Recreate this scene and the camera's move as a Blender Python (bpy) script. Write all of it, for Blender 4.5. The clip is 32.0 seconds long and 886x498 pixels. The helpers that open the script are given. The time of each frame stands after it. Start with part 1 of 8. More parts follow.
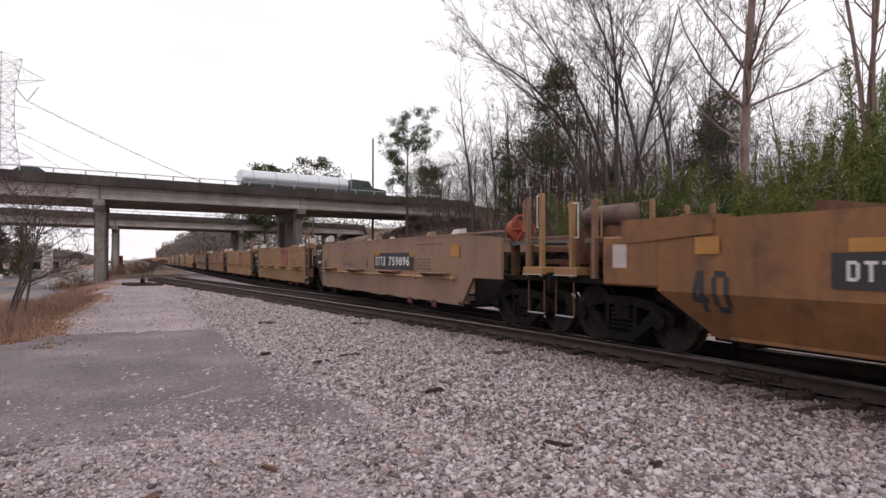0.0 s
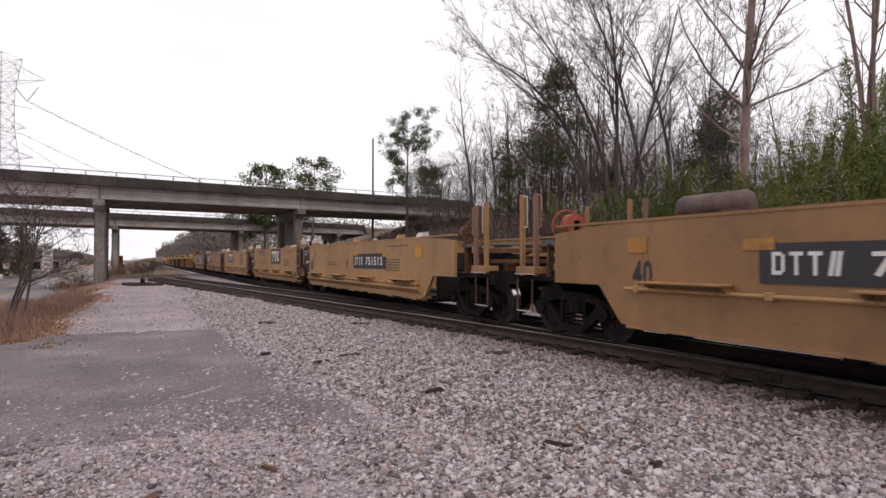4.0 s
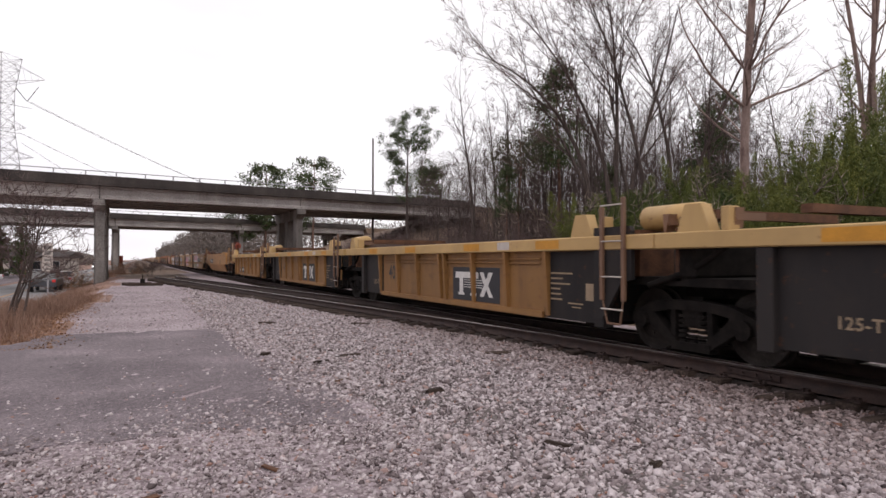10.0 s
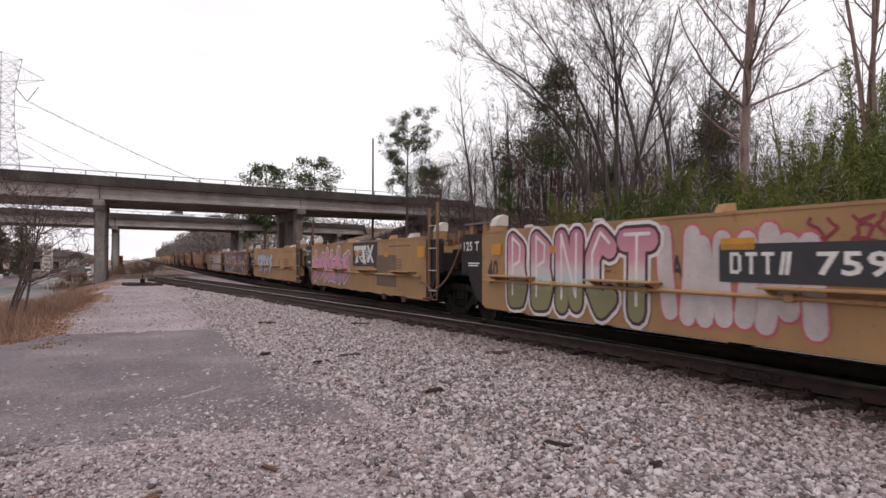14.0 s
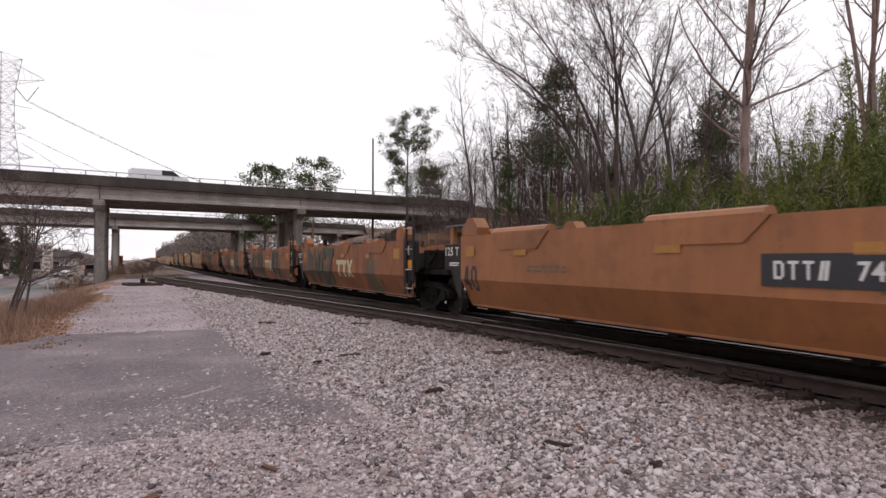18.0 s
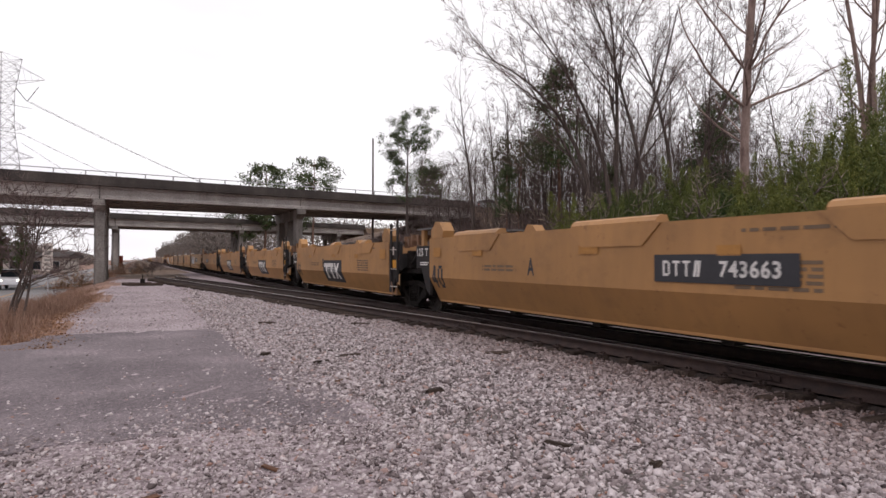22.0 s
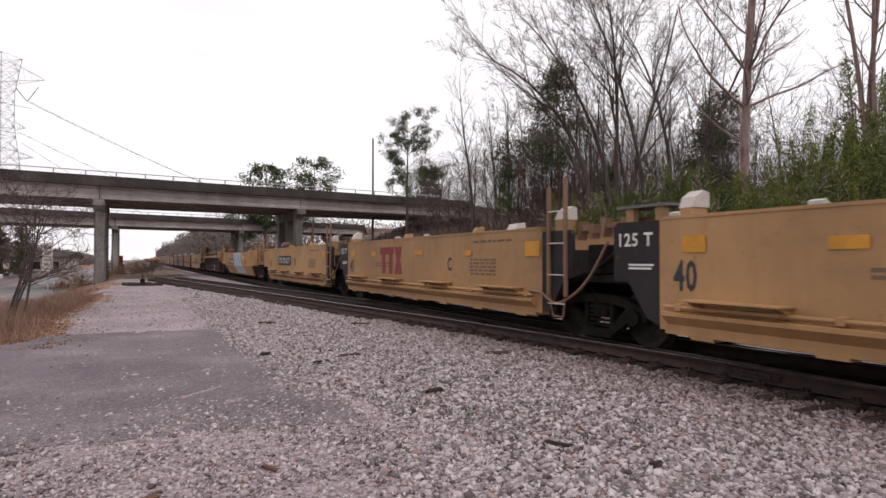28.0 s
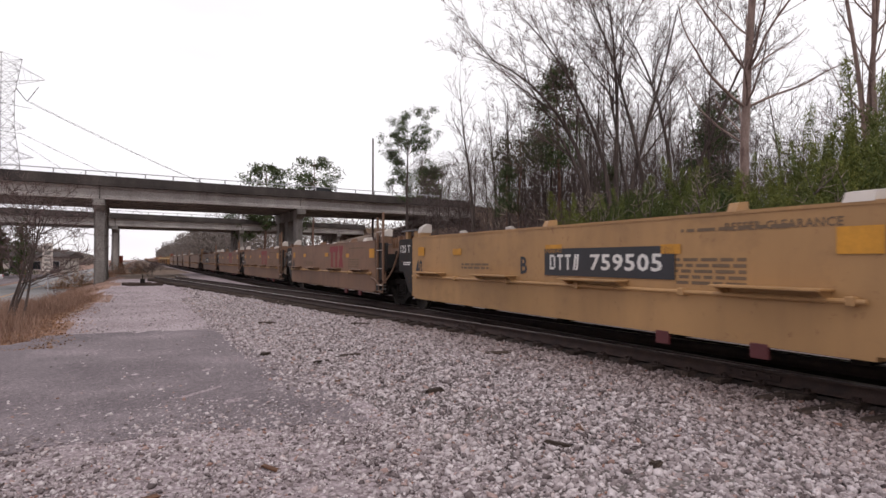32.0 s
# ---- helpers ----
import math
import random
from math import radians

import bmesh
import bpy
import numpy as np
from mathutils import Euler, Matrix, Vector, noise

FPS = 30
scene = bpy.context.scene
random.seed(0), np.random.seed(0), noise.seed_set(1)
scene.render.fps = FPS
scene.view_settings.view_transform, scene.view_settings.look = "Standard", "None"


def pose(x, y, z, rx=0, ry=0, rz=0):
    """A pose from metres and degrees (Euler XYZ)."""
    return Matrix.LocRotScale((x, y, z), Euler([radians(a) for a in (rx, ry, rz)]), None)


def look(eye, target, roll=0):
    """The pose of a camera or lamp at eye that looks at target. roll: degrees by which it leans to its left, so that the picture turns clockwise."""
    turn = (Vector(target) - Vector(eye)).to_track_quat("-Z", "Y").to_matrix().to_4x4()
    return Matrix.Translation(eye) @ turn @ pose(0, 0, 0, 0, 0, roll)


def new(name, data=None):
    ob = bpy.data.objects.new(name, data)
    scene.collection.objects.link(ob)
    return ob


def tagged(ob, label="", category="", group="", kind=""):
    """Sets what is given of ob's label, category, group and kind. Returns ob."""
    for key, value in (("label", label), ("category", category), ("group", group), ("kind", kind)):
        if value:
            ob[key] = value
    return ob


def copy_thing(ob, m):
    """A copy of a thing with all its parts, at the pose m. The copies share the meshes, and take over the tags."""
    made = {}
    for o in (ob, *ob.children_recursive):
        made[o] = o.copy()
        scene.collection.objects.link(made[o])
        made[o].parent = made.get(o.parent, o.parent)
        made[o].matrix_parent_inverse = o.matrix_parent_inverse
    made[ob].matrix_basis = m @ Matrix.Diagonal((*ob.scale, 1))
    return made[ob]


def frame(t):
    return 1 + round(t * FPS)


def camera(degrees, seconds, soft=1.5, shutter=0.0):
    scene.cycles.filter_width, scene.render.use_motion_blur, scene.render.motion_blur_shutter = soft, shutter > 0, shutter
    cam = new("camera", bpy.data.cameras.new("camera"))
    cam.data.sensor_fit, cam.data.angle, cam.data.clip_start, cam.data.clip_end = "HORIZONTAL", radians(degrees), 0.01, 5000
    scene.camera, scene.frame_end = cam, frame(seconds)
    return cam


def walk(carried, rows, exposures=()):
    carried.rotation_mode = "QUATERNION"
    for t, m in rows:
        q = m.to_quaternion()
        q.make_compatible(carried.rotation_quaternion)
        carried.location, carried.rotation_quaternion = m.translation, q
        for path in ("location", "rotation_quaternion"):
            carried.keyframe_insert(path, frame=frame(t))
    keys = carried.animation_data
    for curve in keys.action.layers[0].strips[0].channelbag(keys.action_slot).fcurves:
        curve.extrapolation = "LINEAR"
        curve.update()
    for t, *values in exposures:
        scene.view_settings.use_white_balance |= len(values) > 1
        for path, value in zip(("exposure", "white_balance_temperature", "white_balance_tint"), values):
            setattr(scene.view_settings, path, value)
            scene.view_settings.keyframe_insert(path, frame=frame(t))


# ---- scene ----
# World: y runs along the main track away from the camera, x to the right, rail heads at z = 0.
EYE = (0.0, 0.0, 1.37)
YAW, TILT = 25.82, 0.97           # degrees right of the track, and upwards
cam = camera(70.0, 32.0, 1.5, 0.06)
_still = pose(*EYE, 90 + TILT, 0, -YAW)
walk(cam, [(0.0, _still), (32.0, _still)], [(0.0, 0.09, 6700, 15.5), (32.0, 0.09, 6700, 15.5)])

# ---- light: a bright, evenly overcast winter sky ----
world = bpy.data.worlds.new("overcast")
scene.world = world
world.use_nodes = True
_wn, _wl = world.node_tree.nodes, world.node_tree.links
_wn.clear()
_out = _wn.new("ShaderNodeOutputWorld")
_bg = _wn.new("ShaderNodeBackground")
_bg.inputs["Strength"].default_value = 1.04
_sky = _wn.new("ShaderNodeTexSky")
_sky.sky_type, _sky.sun_disc = "NISHITA", False
_sky.sun_elevation, _sky.sun_rotation = radians(48), radians(160)
_dim = _wn.new("ShaderNodeMixRGB")
_dim.blend_type = "MULTIPLY"
_dim.inputs[0].default_value = 1.0
_dim.inputs[2].default_value = (0.1, 0.1, 0.1, 1)
_wl.new(_sky.outputs[0], _dim.inputs[1])
_tc = _wn.new("ShaderNodeTexCoord")
_mp = _wn.new("ShaderNodeMapping")
_mp.inputs["Scale"].default_value = (1.0, 1.0, 2.6)
_cl = _wn.new("ShaderNodeTexNoise")
_cl.inputs["Scale"].default_value = 1.7
_cl.inputs["Detail"].default_value = 5.0
_cr = _wn.new("ShaderNodeValToRGB")
_cr.color_ramp.elements[0].position, _cr.color_ramp.elements[0].color = 0.36, (0.78, 0.775, 0.86, 1)
_cr.color_ramp.elements[1].position, _cr.color_ramp.elements[1].color = 0.60, (0.99, 1.0, 1.02, 1)
_wl.new(_tc.outputs["Generated"], _mp.inputs[0])
_wl.new(_mp.outputs[0], _cl.inputs["Vector"])
_sx = _wn.new("ShaderNodeSeparateXYZ")         # the cloud thins towards +x
_wl.new(_tc.outputs["Generated"], _sx.inputs[0])
_mn = _wn.new("ShaderNodeMath")
_mn.operation = "MAXIMUM"
_mn.inputs[1].default_value = -0.3
_wl.new(_sx.outputs["X"], _mn.inputs[0])
_ma = _wn.new("ShaderNodeMath")
_ma.operation = "MULTIPLY_ADD"
_ma.inputs[1].default_value = 0.30
_wl.new(_mn.outputs[0], _ma.inputs[0])
_wl.new(_cl.outputs[0], _ma.inputs[2])
_wl.new(_ma.outputs[0], _cr.inputs[0])
_mx = _wn.new("ShaderNodeMixRGB")
_mx.inputs[0].default_value = 0.93
_wl.new(_dim.outputs[0], _mx.inputs[1])
_wl.new(_cr.outputs[0], _mx.inputs[2])
_wl.new(_mx.outputs[0], _bg.inputs[0])
_wl.new(_bg.outputs[0], _out.inputs[0])
sun = new("sun", bpy.data.lights.new("sun", "SUN"))
sun.data.energy, sun.data.angle, sun.data.color = 0.7, radians(30), (1.0, 0.97, 0.93)
sun.matrix_world = look((0, 0, 60), (16, 34, 0))

# ---- materials ----
def shader(name, rough=0.8, metal=0.0):
    m = bpy.data.materials.new(name)
    m.use_nodes = True
    b = m.node_tree.nodes["Principled BSDF"]
    b.inputs["Roughness"].default_value, b.inputs["Metallic"].default_value = rough, metal
    return m, m.node_tree.nodes, m.node_tree.links, b


def ramp(nodes, stops):
    r = nodes.new("ShaderNodeValToRGB")
    while len(r.color_ramp.elements) < len(stops):
        r.color_ramp.elements.new(0.5)
    for e, (p, c) in zip(r.color_ramp.elements, stops):
        e.position, e.color = p, (*c, 1)
    return r


def noise_node(nodes, links, scale, detail=4.0, stretch=None, coord="Object", rough=0.55):
    tc, mp, n = nodes.new("ShaderNodeTexCoord"), nodes.new("ShaderNodeMapping"), nodes.new("ShaderNodeTexNoise")
    if stretch:
        mp.inputs["Scale"].default_value = stretch
    n.inputs["Scale"].default_value, n.inputs["Detail"].default_value, n.inputs["Roughness"].default_value = scale, detail, rough
    links.new(tc.outputs[coord], mp.inputs[0])
    links.new(mp.outputs[0], n.inputs["Vector"])
    return n


def blend(nodes, links, fac, a, b, mode="MIX", amount=None):
    x = nodes.new("ShaderNodeMixRGB")
    x.blend_type = mode
    if amount is not None:
        x.inputs[0].default_value = amount
    elif fac is not None:
        links.new(fac, x.inputs[0])
    for i, v in ((1, a), (2, b)):
        if isinstance(v, tuple):
            x.inputs[i].default_value = (*v, 1)
        else:
            links.new(v, x.inputs[i])
    return x.outputs[0]


def bump(nodes, links, b, height, strength, distance=0.02):
    n = nodes.new("ShaderNodeBump")
    n.inputs["Strength"].default_value, n.inputs["Distance"].default_value = strength, distance
    links.new(height, n.inputs["Height"])
    links.new(n.outputs[0], b.inputs["Normal"])


def rough_mat(name, dark, light, scale, fine=None, rough=0.9, relief=0.4, distance=0.02, coord="Object", stretch=None, random=0.0, metal=0.0, grain=1.0):
    """Two scales of mottling between two colours, with relief."""
    m, n, l, b = shader(name, rough, metal)
    big = noise_node(n, l, scale, 5, stretch, coord)
    c = ramp(n, [(0.3, dark), (0.7, light)])
    l.new(big.outputs[0], c.inputs[0])
    small = noise_node(n, l, fine or scale * 9, 3, None, coord)
    g = ramp(n, [(0.25, (1 - 0.38 * grain,) * 3), (0.75, (1 + 0.25 * grain,) * 3)])
    l.new(small.outputs[0], g.inputs[0])
    col = blend(n, l, None, c.outputs[0], g.outputs[0], "MULTIPLY", 1.0)
    if random:
        oi = n.new("ShaderNodeObjectInfo")
        r = ramp(n, [(0.0, (1 - random,) * 3), (1.0, (1 + random,) * 3)])
        l.new(oi.outputs["Random"], r.inputs[0])
        col = blend(n, l, None, col, r.outputs[0], "MULTIPLY", 1.0)
    l.new(col, b.inputs["Base Color"])
    bump(n, l, b, small.outputs[0], relief, distance)
    return m


def car_paint(name, base, grime, rust=(0.16, 0.06, 0.025), wear=0.5, rough=0.55):
    """Weathered paint: broad fading, streaks that run down, rust specks."""
    m, n, l, b = shader(name, rough)
    fade = noise_node(n, l, 0.55, 4)
    c0 = ramp(n, [(0.3, tuple(x * 0.82 for x in base)), (0.7, tuple(min(1, x * 1.12) for x in base))])
    l.new(fade.outputs[0], c0.inputs[0])
    streak = noise_node(n, l, 1.0, 6, (3.2, 3.2, 0.6))
    s = ramp(n, [(0.44, (0, 0, 0)), (0.74, (wear * 0.75,) * 3)])
    l.new(streak.outputs[0], s.inputs[0])
    col = blend(n, l, s.outputs[0], c0.outputs[0], grime)
    speck = noise_node(n, l, 7.0, 8, None, "Object", 0.7)
    k = ramp(n, [(0.64 - 0.1 * wear, (0, 0, 0)), (0.72, (0.75, 0.75, 0.75))])
    l.new(speck.outputs[0], k.inputs[0])
    col = blend(n, l, k.outputs[0], col, rust)
    blot = noise_node(n, l, 1.6, 7, (1, 1, 1.4), "Object", 0.65)
    t = ramp(n, [(0.52, (0, 0, 0)), (0.70, (wear * 0.9,) * 3)])
    l.new(blot.outputs[0], t.inputs[0])
    col = blend(n, l, t.outputs[0], col, tuple(x * 0.8 for x in grime))
    oi = n.new("ShaderNodeObjectInfo")
    r = ramp(n, [(0.0, (0.88, 0.88, 0.88)), (1.0, (1.08, 1.07, 1.06))])
    l.new(oi.outputs["Random"], r.inputs[0])
    col = blend(n, l, None, col, r.outputs[0], "MULTIPLY", 1.0)
    l.new(col, b.inputs["Base Color"])
    bump(n, l, b, blot.outputs[0], 0.10, 0.015)
    return m


def plain(name, colour, rough=0.6, metal=0.0, vary=0.15):
    return rough_mat(name, tuple(c * (1 - vary) for c in colour), tuple(min(1, c * (1 + vary)) for c in colour), 3.0, 30.0, rough, 0.1, 0.005, metal=metal, grain=0.3)


PAINT_TAN = car_paint("weathered tan paint", (0.395, 0.225, 0.092), (0.21, 0.115, 0.057), wear=0.4)
PAINT_FADED = car_paint("faded brown-tan paint", (0.205, 0.112, 0.066), (0.11, 0.062, 0.043), wear=0.55)
PAINT_YELLOW = car_paint("yellow paint", (0.285, 0.142, 0.043), (0.12, 0.058, 0.028), wear=0.55)
PAINT_CHORD = car_paint("pale yellow paint", (0.52, 0.34, 0.135), (0.30, 0.185, 0.09), wear=0.25)
PAINT_BEVEL = car_paint("ochre paint", (0.40, 0.205, 0.070), (0.20, 0.10, 0.046), wear=0.38)
PAINT_RUST = car_paint("rusted orange-brown paint", (0.32, 0.125, 0.043), (0.14, 0.060, 0.034), wear=0.5)
PAINT_DIRTY = car_paint("sun-browned ochre paint", (0.255, 0.114, 0.039), (0.10, 0.046, 0.028), wear=0.8)
PAINT_DUSTY = car_paint("pinkish dusty tan paint", (0.27, 0.165, 0.105), (0.16, 0.09, 0.06), wear=0.5)
PAINT_DULL = car_paint("dull tan paint", (0.315, 0.170, 0.068), (0.175, 0.092, 0.048), wear=0.45)
PAINT_BROWN = car_paint("dark brown paint", (0.043, 0.019, 0.016), (0.075, 0.034, 0.024), wear=0.45)
PAINT_BLACK = car_paint("sooty black paint", (0.026, 0.024, 0.024), (0.058, 0.047, 0.041), wear=0.4)
PAINT_ORANGE = plain("orange patch paint", (0.54, 0.245, 0.02), 0.5)
PATCH_FADED = plain("faded orange patch", (0.40, 0.185, 0.04), 0.6)
PAINT_PAD = car_paint("chipped white paint", (0.54, 0.49, 0.44), (0.34, 0.27, 0.22), (0.20, 0.09, 0.05), 0.35)
DECAL_WHITE = plain("white lettering paint", (0.66, 0.64, 0.60), 0.6)
DECAL_BLACK = plain("black lettering paint", (0.028, 0.028, 0.032), 0.6)
DECAL_GREY = plain("faded stencil paint", (0.15, 0.10, 0.06), 0.7)
DECAL_GREY_PALE = plain("dusty stencil paint", (0.30, 0.22, 0.14), 0.7)
DECAL_RED = plain("red lettering paint", (0.22, 0.028, 0.032), 0.6)
SPRAY = {k: plain("spray paint " + k, v, 0.5) for k, v in {
    "chalk": (0.48, 0.42, 0.40), "rose": (0.50, 0.10, 0.12), "grey": (0.30, 0.29, 0.28), "pink": (0.56, 0.25, 0.29), "blue": (0.036, 0.056, 0.23), "pale": (0.68, 0.62, 0.60), "sky": (0.40, 0.47, 0.49), "dusk": (0.17, 0.255, 0.31),
    "olive": (0.19, 0.19, 0.09), "crimson": (0.22, 0.02, 0.04), "violet": (0.16, 0.11, 0.30), "maroon": (0.06, 0.02, 0.028), "cream": (0.55, 0.48, 0.30)}.items()}
GREY_SPRAY = plain("thin grey-green spray paint", (0.115, 0.10, 0.07), 0.6)
GALV_DARK = plain("weathered grating steel", (0.13, 0.125, 0.12), 0.7)
STEEL_DARK = rough_mat("oily dark cast steel", (0.006, 0.005, 0.0045), (0.021, 0.017, 0.0145), 6.0, 50, 0.85, 0.3, 0.01)
STEEL_RUST = rough_mat("rusted steel", (0.07, 0.03, 0.016), (0.17, 0.075, 0.035), 5.0, 45, 0.85, 0.3, 0.01)
STEEL_RED = rough_mat("flaking red primer", (0.24, 0.045, 0.025), (0.36, 0.08, 0.04), 6.0, 45, 0.7, 0.3, 0.01)
WHEEL_FACE = rough_mat("worn wheel steel", (0.014, 0.011, 0.0095), (0.045, 0.038, 0.033), 5.0, 30, 0.6, 0.1, 0.004)
WHEEL_TREAD = plain("polished tread steel", (0.55, 0.54, 0.52), 0.22, 1.0)
TANK_STEEL = rough_mat("dusty brown tank paint", (0.06, 0.034, 0.026), (0.15, 0.088, 0.062), 4.0, 40, 0.6, 0.1, 0.005)
RAIL_SIDE = rough_mat("rusty rail steel", (0.022, 0.012, 0.010), (0.056, 0.031, 0.023), 5.0, 60, 0.8, 0.3, 0.004)
RAIL_TOP = plain("worn rail head", (0.42, 0.38, 0.36), 0.42, 0.6)
TIE_WOOD = rough_mat("creosoted tie wood", (0.028, 0.020, 0.016), (0.085, 0.062, 0.05), 4.0, 40, 0.9, 0.6, 0.01, stretch=(0.4, 5, 5), random=0.25)
CONCRETE = rough_mat("weathered concrete", (0.19, 0.172, 0.158), (0.36, 0.335, 0.31), 0.5, 9, 0.9, 0.2, 0.01)
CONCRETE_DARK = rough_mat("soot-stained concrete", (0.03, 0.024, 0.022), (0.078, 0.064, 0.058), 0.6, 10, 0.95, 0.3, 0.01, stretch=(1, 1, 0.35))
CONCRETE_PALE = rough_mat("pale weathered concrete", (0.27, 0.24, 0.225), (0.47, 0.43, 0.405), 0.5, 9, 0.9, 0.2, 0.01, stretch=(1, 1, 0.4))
CONCRETE_GRIMY = rough_mat("water-stained concrete", (0.10, 0.088, 0.08), (0.30, 0.275, 0.255), 0.8, 9, 0.9, 0.2, 0.01, stretch=(1, 1, 0.25))
GALV = plain("galvanised steel", (0.42, 0.42, 0.44), 0.5, 0.5)
BARK = rough_mat("grey-brown bark", (0.05, 0.036, 0.031), (0.115, 0.088, 0.077), 2.5, 30, 0.95, 0.7, 0.03, stretch=(3, 3, 0.6))
BARK_PALE = rough_mat("pale peeling bark", (0.15, 0.092, 0.078), (0.34, 0.25, 0.215), 1.8, 22, 0.9, 0.6, 0.03, stretch=(2, 2, 0.7))
BARK_RED = rough_mat("reddish pine bark", (0.10, 0.055, 0.04), (0.21, 0.125, 0.095), 3.0, 25, 0.95, 0.7, 0.03)
TWIG = rough_mat("fine bare twigs", (0.085, 0.056, 0.052), (0.165, 0.115, 0.108), 2.0, 20, 0.95, 0.2, 0.01)
TWIG_PALE = rough_mat("pale bare twigs", (0.19, 0.15, 0.115), (0.32, 0.26, 0.20), 2.0, 20, 0.95, 0.2, 0.01)
TWIG_WOOD = rough_mat("woodland twigs", (0.07, 0.049, 0.045), (0.135, 0.10, 0.091), 1.0, 9, 0.95, 0.1, 0.01)
# twigs of distant trees: the haze of the air is mixed into their colour
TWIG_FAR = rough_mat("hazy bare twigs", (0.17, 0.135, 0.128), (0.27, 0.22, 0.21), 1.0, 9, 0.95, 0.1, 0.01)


def leafy(name, dark, light, rough=0.6, vary=0.0):
    m, n, l, b = shader(name, rough)
    g = n.new("ShaderNodeNewGeometry")
    c = ramp(n, [(0.0, dark), (1.0, light)])
    l.new(g.outputs["Random Per Island"], c.inputs[0])
    patch = noise_node(n, l, 0.7, 3)
    p = ramp(n, [(0.3, (0.7, 0.7, 0.7)), (0.7, (1.3, 1.3, 1.3))])
    l.new(patch.outputs[0], p.inputs[0])
    oi = n.new("ShaderNodeObjectInfo")
    r = ramp(n, [(0.0, (0.60, 0.66, 0.70)), (0.6, (1.0, 1.0, 1.0)), (1.0, (1.42, 1.30, 1.1))])
    l.new(oi.outputs["Random"], r.inputs[0])
    col = blend(n, l, None, c.outputs[0], p.outputs[0], "MULTIPLY", 1.0)
    l.new(blend(n, l, None, col, r.outputs[0], "MULTIPLY", vary), b.inputs["Base Color"])
    b.inputs["Specular IOR Level"].default_value = 0.12
    return m


LEAF_CANE = leafy("cane leaves", (0.058, 0.083, 0.021), (0.165, 0.176, 0.052), 0.6, 1.0)
LEAF_CEDAR = leafy("dark cedar sprays", (0.036, 0.060, 0.022), (0.085, 0.118, 0.040), 0.6, 0.7)
LEAF_OLIVE = leafy("dull olive needles", (0.055, 0.052, 0.034), (0.105, 0.095, 0.064))
LEAF_PINE = leafy("pine needles", (0.042, 0.062, 0.028), (0.100, 0.125, 0.055))
LEAF_DRY = leafy("dry rusty leaves", (0.16, 0.085, 0.05), (0.34, 0.20, 0.125))
# distance haze is put into this pale grey-brown leaf colour
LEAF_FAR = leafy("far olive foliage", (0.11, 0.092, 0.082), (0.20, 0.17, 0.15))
GRASS_DRY = leafy("dry winter grass", (0.15, 0.085, 0.06), (0.34, 0.225, 0.17), 0.8)


def fade_spray():
    """Sprayed colours that change with height: olive below, pale teal, then pink."""
    m, n, l, b = shader("spray paint fading from olive to pink", 0.55)
    tc, sep = n.new("ShaderNodeTexCoord"), n.new("ShaderNodeSeparateXYZ")
    l.new(tc.outputs["Object"], sep.inputs[0])
    jit = noise_node(n, l, 6.0, 3)
    add = n.new("ShaderNodeMath")
    add.operation = "MULTIPLY_ADD"
    add.inputs[1].default_value = 0.2
    l.new(jit.outputs[0], add.inputs[0])
    l.new(sep.outputs["Z"], add.inputs[2])
    half = n.new("ShaderNodeMath")
    half.operation = "MULTIPLY"
    half.inputs[1].default_value = 0.5
    l.new(add.outputs[0], half.inputs[0])
    c = ramp(n, [(0.45, (0.22, 0.21, 0.10)), (0.52, (0.32, 0.33, 0.20)), (0.56, (0.42, 0.52, 0.50)), (0.66, (0.56, 0.46, 0.47)), (0.74, (0.55, 0.26, 0.30)), (0.95, (0.44, 0.17, 0.22))])
    l.new(half.outputs[0], c.inputs[0])
    l.new(c.outputs[0], b.inputs["Base Color"])
    return m


FADE_SPRAY = fade_spray()


def stone_mat():
    m, n, l, b = shader("crushed grey stone", 0.9)
    g = n.new("ShaderNodeNewGeometry")
    c = ramp(n, [(0.0, (0.10, 0.078, 0.077)), (0.22, (0.27, 0.224, 0.222)), (0.6, (0.435, 0.376, 0.376)), (0.93, (0.61, 0.545, 0.545)), (1.0, (0.30, 0.165, 0.125))])
    l.new(g.outputs["Random Per Island"], c.inputs[0])
    s = noise_node(n, l, 60, 3)
    p = ramp(n, [(0.3, (0.78, 0.78, 0.78)), (0.7, (1.15, 1.15, 1.15))])
    l.new(s.outputs[0], p.inputs[0])
    col = blend(n, l, None, c.outputs[0], p.outputs[0], "MULTIPLY", 1.0)
    # brake dust and oil thicken towards the rails
    tc, sep = n.new("ShaderNodeTexCoord"), n.new("ShaderNodeSeparateXYZ")
    l.new(tc.outputs["Object"], sep.inputs[0])
    patch = noise_node(n, l, 0.9, 4)
    add = n.new("ShaderNodeMath")
    add.operation = "MULTIPLY_ADD"
    add.inputs[1].default_value = 1.6
    l.new(patch.outputs[0], add.inputs[0])
    l.new(sep.outputs["X"], add.inputs[2])
    tenth = n.new("ShaderNodeMath")
    tenth.operation = "MULTIPLY"
    tenth.inputs[1].default_value = 0.1
    l.new(add.outputs[0], tenth.inputs[0])
    grime = ramp(n, [(0.55, (1.0, 1.0, 1.0)), (0.65, (0.86, 0.83, 0.81)), (0.76, (0.55, 0.49, 0.46))])
    l.new(tenth.outputs[0], grime.inputs[0])
    l.new(blend(n, l, None, col, grime.outputs[0], "MULTIPLY", 1.0), b.inputs["Base Color"])
    return m


STONE = stone_mat()
TAG_MAROON = plain("maroon tag paint", (0.10, 0.02, 0.022), 0.6)


